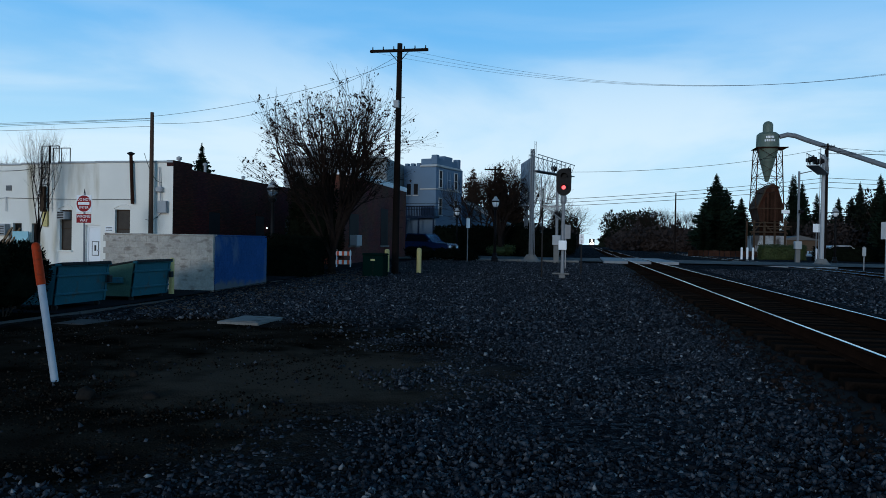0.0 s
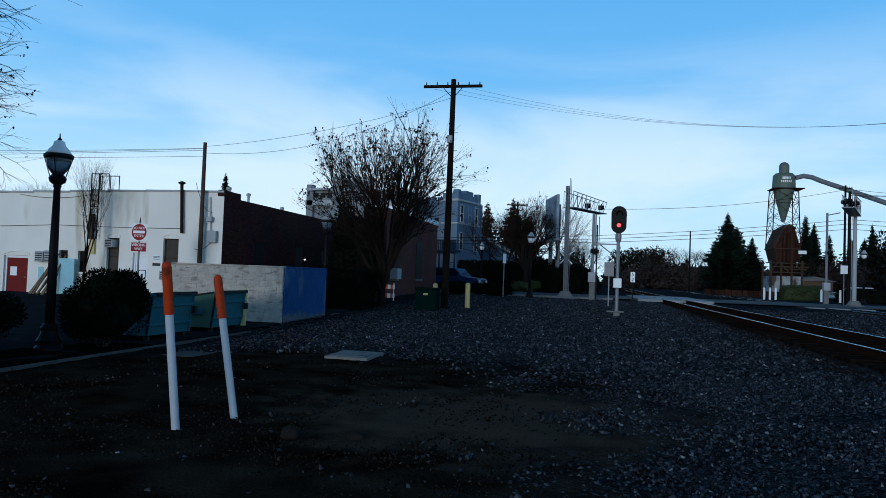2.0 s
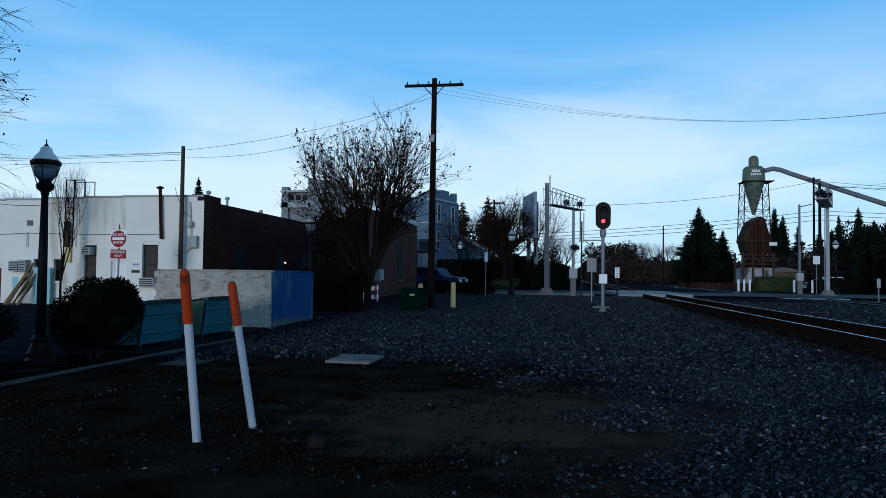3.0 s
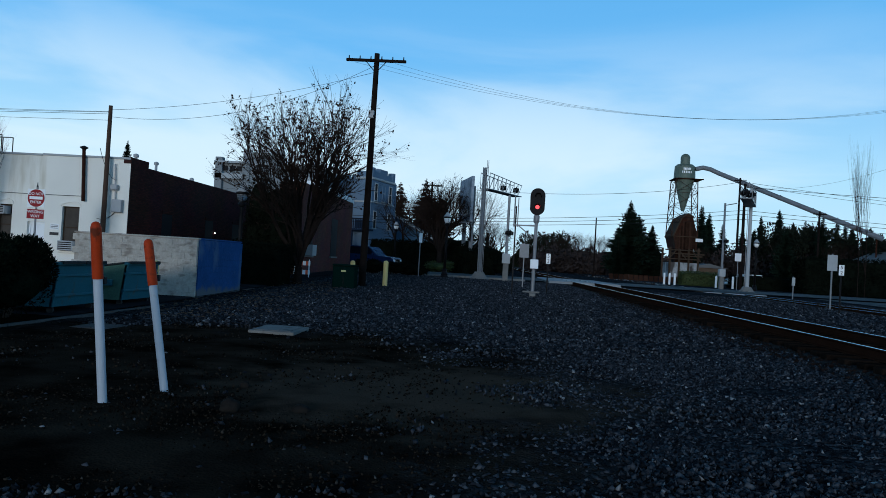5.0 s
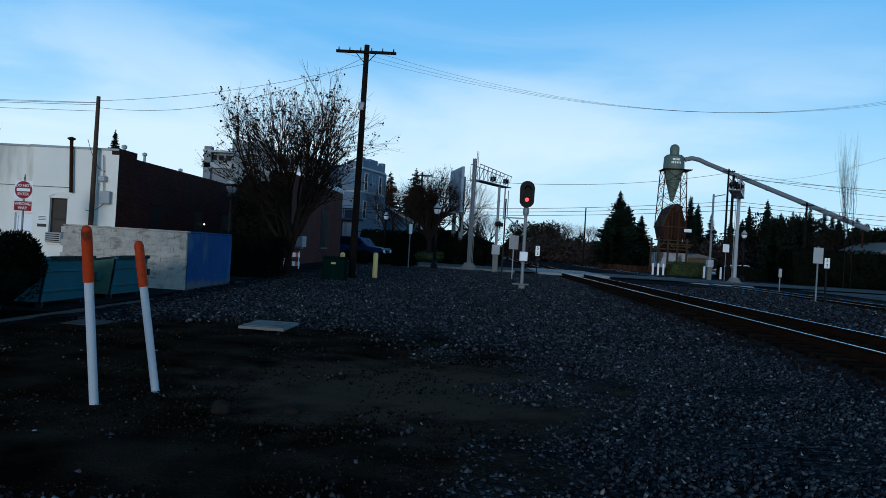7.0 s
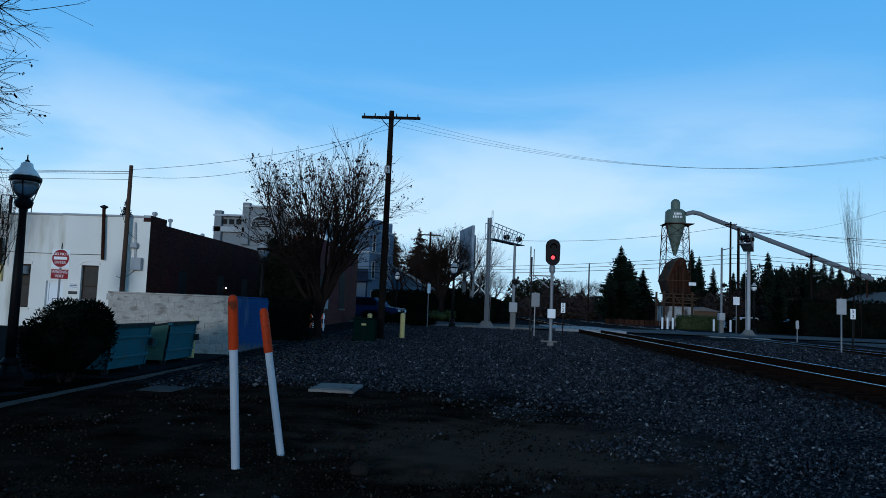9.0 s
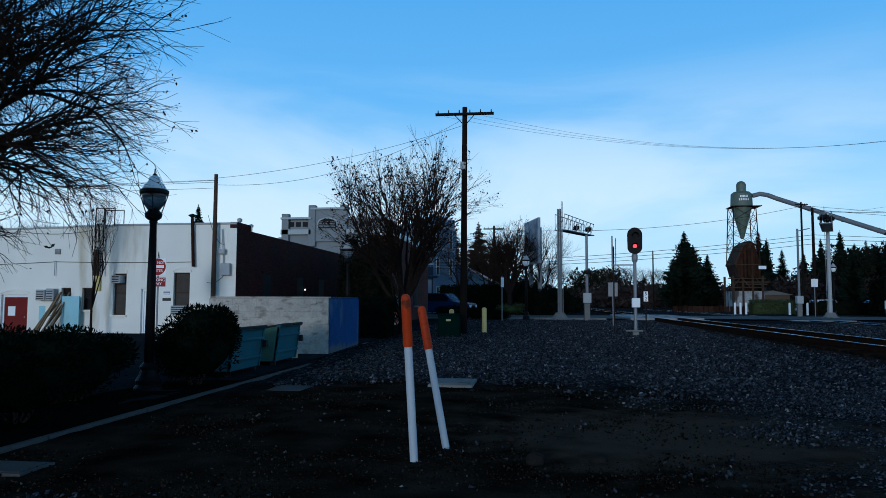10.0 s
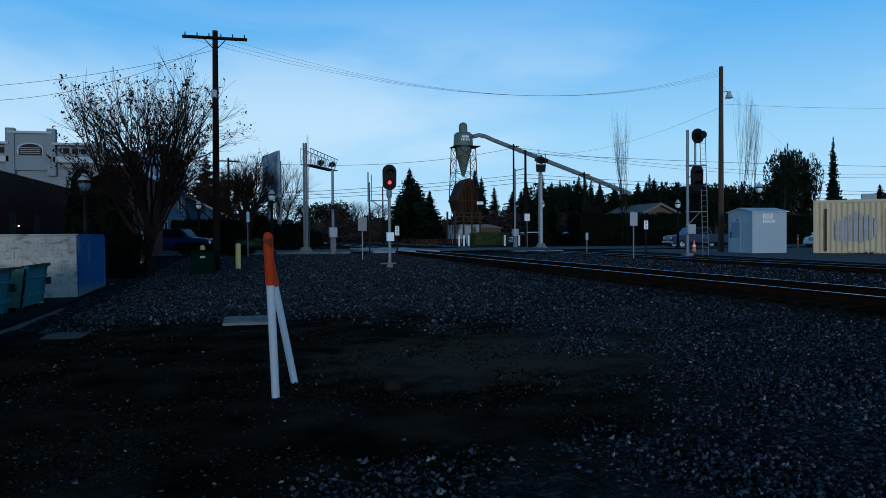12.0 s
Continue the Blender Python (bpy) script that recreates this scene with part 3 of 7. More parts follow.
track("track_main", 3.25, 0.75, -60, 900, (-2, 49), "main railway track with shining rail tops on dark wooden sleepers")
track("track_siding", 13.15, 0.62, -60, 300, (4, 49), "rusty siding track on dark wooden sleepers")
crossing = tagged(new("level_crossing"), "grey concrete panels of the level crossing", "level crossing", kind="structure")
for i, (x0, x1) in enumerate(((1.6, 3.17), (3.36, 4.66), (4.88, 6.4), (12.0, 13.07), (13.26, 14.56), (14.78, 16.0))):
    part("crossing_panel", B(x0, x1, 49.9, 63.2, 0.5, 0.735 if x0 < 8 else 0.615, bevel=0.015), "crossing_concrete", crossing)


def scatter_stones(name, count, x0, x1, y0, y1, smin, smax, seed, keep, mat="ballast_stone"):
    """Loose broken stones, each its own small island."""
    rng = np.random.default_rng(seed)
    pts = np.stack([rng.uniform(x0, x1, count), rng.uniform(y0, y1, count)], 1)
    base = np.array([[1, 0, 0], [-1, 0, 0], [0, 1, 0], [0, -1, 0], [0, 0, 1], [0, 0, -1]], float)
    tri = np.array([[0, 2, 4], [2, 1, 4], [1, 3, 4], [3, 0, 4], [2, 0, 5], [1, 2, 5], [3, 1, 5], [0, 3, 5]])
    pts = np.array([p for p in pts if keep(p[0], p[1], rng.random())])
    n = len(pts)
    size = rng.uniform(smin, smax, (n, 1, 1)) * rng.uniform(0.55, 1.25, (n, 1, 3))
    v = base[None] * size * rng.uniform(0.65, 1.15, (n, 6, 1)) + rng.normal(0, 0.26, (n, 6, 3)) * size
    ax = rng.normal(size=(n, 3))
    ax /= np.linalg.norm(ax, axis=1, keepdims=True)
    an = rng.uniform(0, 6.28, n)
    c, s = np.cos(an)[:, None, None], np.sin(an)[:, None, None]
    a = ax[:, None, :]
    v = v * c + np.cross(np.broadcast_to(a, v.shape), v) * s + a * (v * a).sum(-1, keepdims=True) * (1 - c)
    zs = np.array([gz(px, py) for px, py in pts])
    v += np.stack([pts[:, 0], pts[:, 1], zs + 0.2 * smin], 1)[:, None, :]
    f = (tri[None] + 6 * np.arange(n)[:, None, None]).reshape(-1, 3)
    me = bpy.data.meshes.new(name)
    me.vertices.add(n * 6)
    me.vertices.foreach_set("co", v.reshape(-1))
    me.loops.add(len(f) * 3)
    me.loops.foreach_set("vertex_index", f.reshape(-1).astype(np.int32))
    me.polygons.add(len(f))
    me.polygons.foreach_set("loop_start", np.arange(0, len(f) * 3, 3, dtype=np.int32))
    me.update(calc_edges=True)
    me.materials.append(M[mat])
    return new(name, me)


def earthy(x, y):
    """0 in ballast, 1 in the trodden earth."""
    d = math.hypot((x + EARTH_C[0]) * EARTH[2], (y + EARTH_C[1]) * EARTH[3]) + 0.28 * noise.noise((x * 0.8, y * 0.8, 5)) + 0.45
    return min(1.0, max(0.0, (1.55 - d) / 0.4))


def keep_stone(x, y, r):
    if x < -10.9 or 3.1 < x < 4.9:
        return False
    return r > earthy(x, y) * 0.994


tagged(scatter_stones("ballast_stones", 125000, -9.5, 2.45, 1.5, 13, 0.013, 0.035, 1, keep_stone), "dark broken ballast stones with a few pale ones", "gravel", kind="stuff")
tagged(scatter_stones("ballast_stones_far", 84000, -10.5, 2.45, 13, 49, 0.024, 0.055, 2, keep_stone), "dark broken ballast stones with a few pale ones", "gravel", kind="stuff")
tagged(scatter_stones("ballast_shoulder", 22000, 2.15, 5.9, 4, 34, 0.02, 0.05, 3, lambda x, y, r: not (3.1 < x < 3.4 or 4.6 < x < 4.9) and (r > 0.55 or x < 2.6 or x > 5.4), "rusty_ballast"), "rust-stained ballast stones between and beside the sleepers", "gravel", kind="stuff")
tagged(scatter_stones("ballast_between", 16000, 6.4, 17, 10, 42, 0.03, 0.06, 4, lambda x, y, r: not 12.9 < x < 14.9), "ballast stones between the two tracks", "gravel", kind="stuff")


tagged(scatter_stones("earth_clods", 32000, -11.0, -0.5, 2.0, 17, 0.007, 0.024, 6, lambda x, y, r: r < earthy(x, y) * (0.25 + 0.75 * smooth01(-0.15, 0.35, noise.noise((x * 0.7, y * 0.7, 9)))), "earth_clod"), "loose brown clods of trodden earth", "earth", kind="stuff")


tagged(scatter_stones("earth_grit", 26000, -10.0, -1.5, 1.6, 8.0, 0.006, 0.017, 16, lambda x, y, r: r < earthy(x, y) * (0.35 + 0.65 * smooth01(-0.2, 0.3, noise.noise((x * 1.1, y * 1.1, 4)))), "earth_clod"), "fine dark grit strewn over trodden earth", "grit", kind="stuff")


def rock(at, s, seed):
    bm = bmesh.new()
    bmesh.ops.create_icosphere(bm, subdivisions=3, radius=1)
    for v in bm.verts:
        d = 1 + 0.28 * noise.noise(v.co * 1.3 + Vector((seed, 0, 0))) + 0.1 * noise.noise(v.co * 3.5)
        v.co = Vector((v.co.x * s[0], v.co.y * s[1], v.co.z * s[2])) * d
    ob = part("rock", bm, "stone", None, smooth=True)
    ob.location = at
    return tagged(ob, "rounded dusty grey rock lying on bare earth", "rock", "rocks by the marker posts")


rock((-4.96, 7.29, 0.05), (0.10, 0.085, 0.085), 1)
rock((-4.27, 7.45, 0.03), (0.09, 0.07, 0.06), 4)
rock((-5.25, 8.6, 0.03), (0.06, 0.05, 0.045), 7)

slab = tagged(part("utility_slab", B(-7.12, -6.2, 14.2, 15.45, -0.08, 0.06, bevel=0.015), "concrete"), "pale square concrete utility slab set in gravel", "utility cover")
part("lid", B(-7.02, -6.3, 14.3, 15.35, 0.061, 0.072, bevel=0.006), "concrete", slab, "flat concrete lid")
for x0, y0, w, d in ((-10.85, 6.15, 0.75, 0.55), (-10.2, 13.2, 0.7, 0.9)):
    v = tagged(part("utility_cover", B(x0, x0 + w, y0, y0 + d, -0.06, 0.004, bevel=0.004), "old_kerb"), "flat grey utility box cover flush with earth", "utility cover")
    part("lid", B(x0 + 0.05, x0 + w - 0.05, y0 + 0.05, y0 + d - 0.05, 0.005, 0.010), "old_kerb", v)


# ---- marker posts ----
def marker(base, top, label):
    base, top = Vector(base), Vector(top)
    t = thing("marker_post", base, label, "marker post", "marker posts")
    d = top - base
    part("pole", T(d * -0.03, d * 0.7, 0.0445, 0.0445, n=20), "white_plastic", t, "white plastic pipe", smooth=False)
    bm = bmesh.new()
    tube(bm, d * 0.69, d * 0.968, 0.053, 0.052, n=20, caps=True)
    tube(bm, d * 0.968, d * 0.988, 0.052, 0.042, n=20)
    tube(bm, d * 0.988, d * 0.997, 0.042, 0.025, n=20)
    tube(bm, d * 0.997, d, 0.025, 0.006, n=20)
    sleeve = part("sleeve", bm, "orange_plastic", t, "faded orange domed sleeve")
    side = d.cross(Vector((0.6, -0.8, 0))).normalized()
    for f in (0.74, 0.79, 0.83, 0.87):
        q = d * f + d.cross(side).normalized() * 0.052
        part("warning_line", T(q - side * 0.02, q + side * 0.02, 0.006, n=4), "black_ink", sleeve, "worn black print")
    return t


marker((-6.265, 7.26, 0.0), (-6.335, 7.03, 1.83), "white pipeline marker post with faded orange top, leaning")
marker((-6.02, 8.13, 0.0), (-6.335, 8.15, 1.695), "white pipeline marker post with orange top, leaning hard")


# ---- white and brick building ----
WY, WX, WT = 30.7, -18.25, 5.24


def wall_top(x):
    return WT - max(0.0, (WX - x) - 4) * 0.022


house = tagged(new("building_white_brick"), "one-storey white stucco building with a dark brick side", "building", kind="structure")
OPEN = [  # x0, x1, z0, z1 openings in the white front
    (-34.4, -33.1, 0.0, 2.6), (-32.3, -30.95, 0.0, 2.0), (-29.7, -28.35, 0.05, 2.02), (-26.68, -26.2, 1.33, 2.34), (-25.64, -25.16, 1.33, 2.34),
    (-24.12, -23.48, 1.1, 3.0), (-22.75, -21.95, 0.05, 2.3), (-21.2, -20.42, 1.1, 3.04)]


def front_wall():
    bm = bmesh.new()
    xs = [-62.0] + sorted(v for o in OPEN for v in o[:2]) + [WX]
    for a, b in zip(xs, xs[1:]):
        o = [q for q in OPEN if q[0] == a and q[1] == b]
        if o:
            if o[0][2] > 0.01:
                box(bm, a, b, WY, WY + 0.3, -0.3, o[0][2])
            box(bm, a, b, WY, WY + 0.3, o[0][3], wall_top(a))
        else:
            box(bm, a, b, WY, WY + 0.3, -0.3, wall_top(a))
    bmesh.ops.remove_doubles(bm, verts=bm.verts, dist=0.0005)
    return bm


part("wall_front", front_wall(), "stucco", house, "white painted stucco wall with rust streaks")
bm = bmesh.new()
for i in range(22):
    x = WX - i * 2.0
    box(bm, x - 1.99, x, WY - 0.05, WY + 0.34, wall_top(x - 1) - 0.02, wall_top(x - 1) + 0.07, bevel=0.01)
part("parapet_cap", bm, "pale_trim", house)
side = part("wall_side", B(WX - 0.29, WX + 0.012, WY + 0.012, 62, -0.3, 5.05), "dark_brick", house, "dark red brick wall")
part("parapet", B(WX - 0.32, WX + 0.03, WY - 0.02, WY + 1.6, 5.05, 5.33, bevel=0.01), "dark_brick", house)
part("roof", B(-62, WX - 0.3, WY + 0.3, 62, 4.2, 4.4), "roof_grey", house)
part("wall_back", B(-62, WX, 62, 62.3, -0.3, 5.0), "dark_brick", house)
for y0 in (34.0, 39.3, 43.5):
    w = part("window", B(WX - 0.02, WX + 0.015, y0, y0 + 1.1, 1.5, 3.1), "window_dark", side, "dark boarded window with a shallow arch")
    part("lintel", B(WX, WX + 0.05, y0 - 0.08, y0 + 1.18, 3.1, 3.26, bevel=0.01), "dark_brick", side)
lamp_ob = part("wall_lamp", B(WX + 0.02, WX + 0.08, 40.64, 40.72, 2.40, 2.47), "door_lamp", side, "small lit wall lamp")
wing = tagged(new("building_brick_wing"), "dark red brick wing with a pale parapet strip", "building", kind="structure")
wb = part("wall", B(-13.9, -12.6, 38.4, 52.2, 0, 5.4), "red_brick", wing)
part("parapet", B(-13.95, -12.55, 40.6, 52.25, 5.4, 5.72, bevel=0.02), "white_paint", wing, "weathered white coping")
for y0, zt in ((39.2, 3.3), (45.6, 3.9)):
    w = part("window", B(-12.62, -12.58, y0, y0 + 1.7, 1.5, zt), "window_dark", wing)
    part("sill", B(-12.6, -12.5, y0 - 0.1, y0 + 1.8, 1.4, 1.5), "concrete", w)
part("air_conditioner", B(-12.6, -12.15, 39.3, 40.2, 1.5, 2.1, bevel=0.02), "grey_paint", wing, "pale window air conditioner")


def panel_door(x0, x1, z0, z1, mat, label, sign):
    d = tagged(new("door"), label, "door", kind="structure")
    d.location = (x0, WY + 0.16, z0)
    w, h = x1 - x0, z1 - z0
    leaf = part("door_leaf", B(0.08, w - 0.08, 0, 0.05, 0, h - 0.12, bevel=0.008), mat, d)
    bm = bmesh.new()
    for a in ((0, 0.08, -0.04, 0.06, 0, h), (w - 0.08, w, -0.04, 0.06, 0, h), (0.08, w - 0.08, -0.04, 0.06, h - 0.12, h)):
        box(bm, *a)
    part("door_frame", bm, "white_paint" if mat != "brown_door" else "brown_door", d)
    part("handle", T((w - 0.2, -0.07, h * 0.47), (w - 0.2, 0.0, h * 0.47), 0.03), "chrome", leaf)
    if sign:
        if mat == "white_paint":
            part("sign_frame", B(sign[0] - 0.04, sign[1] + 0.04, -0.006, 0, h * 0.36, h * 0.66), "black_ink", leaf, "thin black sign frame")
            part("notice", B(sign[0], sign[1], -0.012, -0.007, h * 0.375, h * 0.645), "white_sign", leaf, "white door sign")
            part("dark_mark", B(sign[0] + 0.1, sign[1] - 0.1, -0.015, -0.0125, h * 0.46, h * 0.58), "black_ink", leaf)
        else:
            part("notice", B(*sign, -0.006, 0, h * 0.5, h * 0.72), "white_sign", leaf, "white paper notice")
    return d


panel_door(-29.7, -28.35, 0.05, 2.02, "red_door", "closed dark red steel door with a white notice", (0.25, 0.62))
panel_door(-32.3, -30.95, 0.0, 2.0, "brown_door", "closed brown wooden door under a shallow arch", None)
panel_door(-22.75, -21.95, 0.05, 2.3, "white_paint", "closed white door with a framed sign", (0.28, 0.58))
panel_door(-34.4, -33.1, 0.0, 2.6, "white_paint", "pale panelled garage door", None)
for x0, x1, z1 in ((-32.3, -30.95, 2.0), (-29.7, -28.35, 2.02), (-24.12, -23.48, 3.0), (-21.2, -20.42, 3.04)):
    bm = bmesh.new()
    n = 10
    for i in range(n):
        t0, t1 = i / n, (i + 1) / n
        f = lambda t: z1 + 0.02 + 0.16 * (1 - (2 * t - 1) ** 2)
        a, b = x0 - 0.06 + (x1 - x0 + 0.12) * t0, x0 - 0.06 + (x1 - x0 + 0.12) * t1
        vs = [bm.verts.new((x, y, z)) for x, z in ((a, f(t0)), (b, f(t1)), (b, f(t1) + 0.09), (a, f(t0) + 0.09)) for y in (WY - 0.04, WY + 0.02)]
        for q in ((0, 2, 4, 6), (1, 7, 5, 3), (0, 1, 3, 2), (4, 5, 7, 6), (0, 6, 7, 1), (2, 3, 5, 4)):
            bm.faces.new([vs[k] for k in q])
    part("arch_trim", bm, "stucco", house)


def front_window(x0, x1, z0, z1, blind):
    d = tagged(new("window"), "tall dark sash window with a brown blind" if blind else "small dark window in a white wall", "window", kind="structure")
    d.location = (x0, WY + 0.14, z0)
    w, h = x1 - x0, z1 - z0
    part("pane", B(0.04, w - 0.04, 0.03, 0.04, 0.04, h - 0.04), "window_blind" if blind else "window_dark", d)
    bm = bmesh.new()
    for a in ((0, 0.05, 0, 0.06, 0, h), (w - 0.05, w, 0, 0.06, 0, h), (0.05, w - 0.05, 0, 0.06, 0, 0.05), (0.05, w - 0.05, 0, 0.06, h - 0.05, h), (0.05, w - 0.05, 0.0, 0.06, h * 0.52, h * 0.52 + 0.04)):
        box(bm, *a)
    part("window_frame", bm, "old_timber", d)
    part("sill", B(-0.06, w + 0.06, -0.22, 0.0, -0.09, -0.0, bevel=0.01), "stucco", d)
    return d


for x0, x1, z0, z1 in (OPEN[3], OPEN[4], OPEN[5], OPEN[7]):
    front_window(x0, x1, z0, z1, z1 > 2.5)


def ac_unit(x, z, w=0.55, h=0.4):
    t = thing("air_conditioner", (x, WY, z), "white window air conditioner with a dark grille", "air conditioner", "wall air conditioners")
    part("case", B(0, w, -0.32, 0.16, 0, h, bevel=0.02), "grey_paint", t)
    for i in range(4):
        part("louvre", B(0.05, w - 0.05, -0.335, -0.318, 0.06 + i * h * 0.21, 0.10 + i * h * 0.21), "dark_paint", t)


ac_unit(-24.05, 2.55, 0.42, 0.36)
ac_unit(-21.15, 1.12, 0.7, 0.42)
ac_unit(-27.75, 1.75, 0.45, 0.5)
ac_unit(-27.25, 1.75, 0.4, 0.55)

ladder = thing("roof_ladder", (-24.97, WY - 0.2, 2.9), "rusty dark steel roof ladder with a hoop frame", "ladder")
for x in (0.0, 0.40):
    part("rail", T((x, 0, 0), (x, 0, 3.1), 0.025), "dark_paint", ladder)
for i in range(9):
    part("rung", T((0, 0, 0.2 + i * 0.27), (0.40, 0, 0.2 + i * 0.27), 0.014, n=6), "dark_paint", ladder)
for y in (0.0, 0.75):
    bm = bmesh.new()
    for p, q in (((0, y, 2.3), (0, y, 3.1)), ((0.93, y, 2.3), (0.93, y, 3.1)), ((0, y, 3.1), (0.93, y, 3.1)), ((0.46, y, 2.3), (0.46, y, 3.1))):
        tube(bm, p, q, 0.022, n=6)
    part("guard", bm, "dark_paint", ladder)
part("ladder_gate", B(-0.03, 0.2, -0.06, 0.06, 0.0, 1.2), "old_timber", ladder, "rusty ladder guard board")
tagged(part("conduit_box", B(-25.0, -24.72, WY - 0.12, WY, 2.2, 2.95, bevel=0.01), "yellow_post"), "yellowed timber board fixed to a white wall", "board")
for x, z0, z1, r in ((-30.45, 0.0, 3.8, 0.07), (-30.15, 0.0, 2.2, 0.03), (-27.0, 2.9, 3.6, 0.02)):
    t = thing("wall_pipe", (x, WY - 0.09, z0), "grey vertical pipe fixed to the white wall", "pipe", "wall pipes")
    part("pipe", T((0, 0, 0), (0, 0, z1 - z0), r), "grey_paint", t)
    if r > 0.05:
        part("hopper", B(-0.2, 0.2, -0.12, 0.09, z1 - z0, z1 - z0 + 0.35, bevel=0.03), "grey_paint", t)
t = thing("flue_pipe", (-20.27, WY - 0.14, 3.3), "rusty black flue pipe with a cap on the parapet", "flue pipe")
part("pipe", T((0.06, 0, 0), (-0.05, 0, 2.25), 0.075), "rust_iron", t)
part("cap", lathe(bmesh.new(), ((0.08, 0), (0.17, 0.06), (0.17, 0.1), (0.02, 0.16)), 12, (-0.05, 0, 2.25)), "dark_paint", t)
t = thing("electric_meter", (-18.9, WY - 0.02, 2.9), "grey electric meter box with conduit on a white wall", "electric meter")
part("case", B(0, 0.44, -0.2, 0.02, 0, 0.55, bevel=0.02), "grey_paint", t)
part("conduit", T((0.1, -0.08, 0.55), (0.0, -0.08, 2.1), 0.025), "grey_paint", t)
part("service_head", B(-0.12, 0.2, -0.2, 0.0, 0.95, 1.2, bevel=0.04), "grey_paint", t)
tagged(part("wall_vent", B(-27.07, -26.78, WY - 0.03, WY + 0.02, 3.9, 4.15), "dark_paint"), "small dark louvred wall vent", "vent")
for i in range(5):
    part("slat", B(-27.07, -26.78, WY - 0.045, WY - 0.028, 3.91 + i * 0.05, 3.935 + i * 0.05), "grey_paint", bpy.data.objects["wall_vent"])
for x0, x1, z0, z1, m in ((-21.7, -21.3, 2.0, 2.25, "white_sign"), (-21.7, -21.3, 1.75, 1.88, "black_ink"), (-28.35 + 0.6, -27.45, 0.75, 1.5, "pale_blue_board"), (-27.4, -27.1, 1.0, 1.3, "white_sign")):
    s = tagged(part("wall_sign", B(x0, x1, WY - 0.02, WY - 0.002, z0, z1), m), "small flat notice on a white wall", "sign", "wall notices")
    if m == "white_sign":
        for k in range(3):
            part("line", B(x0 + 0.04, x1 - 0.04, WY - 0.024, WY - 0.02, z0 + 0.05 + k * 0.065, z0 + 0.075 + k * 0.065), "black_ink", s)
board = tagged(part("leaning_board", B(-26.4, -25.55, WY - 0.35, WY - 0.28, 0.0, 1.95), "pale_blue_board"), "pale turquoise board leaning by the wall", "board")
for i in range(9):
    x = -27.25 + i * 0.09 + random.uniform(-0.05, 0.05)
    t = tagged(part("plank", T((x - 0.45 + 0.06 * i, WY - 0.9 - 0.05 * i, -0.05), (x + 0.35, WY - 0.08, 1.5 + random.uniform(0, 0.7)), 0.045, n=4), "board_wood"), "weathered wooden plank leaning against a white wall", "plank", "leaning planks")
wires("wall_cable", [((-34, WY - 0.04, 3.35), (-27, WY - 0.04, 3.55), 0.04), ((-27, WY - 0.04, 3.55), (-20.3, WY - 0.04, 3.52), 0.03), ((-29, WY - 0.03, 5.0), (-25, WY - 0.03, 5.05), 0.18), ((-19.4, 30.2, 5.6), (-18.8, WY - 0.05, 4.3), 0.35), ((-18.8, WY - 0.05, 2.9), (-19.6, WY - 0.05, 2.6), 0.15)], 0.011, "dark cables sagging along a white wall")
for x, y, z in ((-17.6, 31.6, 5.45), (-19.0, 36.5, 5.7), (-19.0, 41.0, 5.4)):
    t = thing("roof_vent", (x - 0.9, y, 4.4), "grey roof vent pipe with a small cap", "roof vent", "roof vents")
    part("pipe", T((0, 0, 0), (0, 0, z - 4.4), 0.07), "grey_paint", t)
    part("cap", lathe(bmesh.new(), ((0.12, 0), (0.12, 0.12), (0.03, 0.16)), 10, (0, 0, z - 4.4)), "grey_paint", t)

# ---- block wall and dumpsters ----
enclosure = tagged(new("block_wall"), "cream painted concrete block wall with a blue painted end", "wall", kind="structure")
X1, Y0, Y1, HW = -11.45, 22.0, 25.95, 1.87
part("core_front", B(-15.4, X1 - 0.03, Y0 + 0.03, Y0 + 0.17, -0.1, HW - 0.02), "mortar", enclosure)
part("core_side", B(X1 - 0.17, X1 - 0.03, Y0 + 0.17, Y1 - 0.02, -0.1, HW - 0.02), "blue_block", enclosure)
part("core_west", B(-15.4, -15.2, Y0 + 0.17, Y1 - 0.17, -0.1, HW - 0.02), "cream_block", enclosure)
part("core_back", B(-15.4, X1 - 0.17, Y1 - 0.17, Y1 - 0.02, -0.1, HW - 0.02), "mortar", enclosure)
part("cap", B(-15.42, X1 + 0.015, Y0 - 0.015, Y0 + 0.2, HW - 0.02, HW + 0.03, bevel=0.01), "cream_block", enclosure)
part("cap", B(X1 - 0.2, X1 + 0.012, Y0 + 0.2, Y1, HW - 0.02, HW + 0.028, bevel=0.01), "blue_block", enclosure)


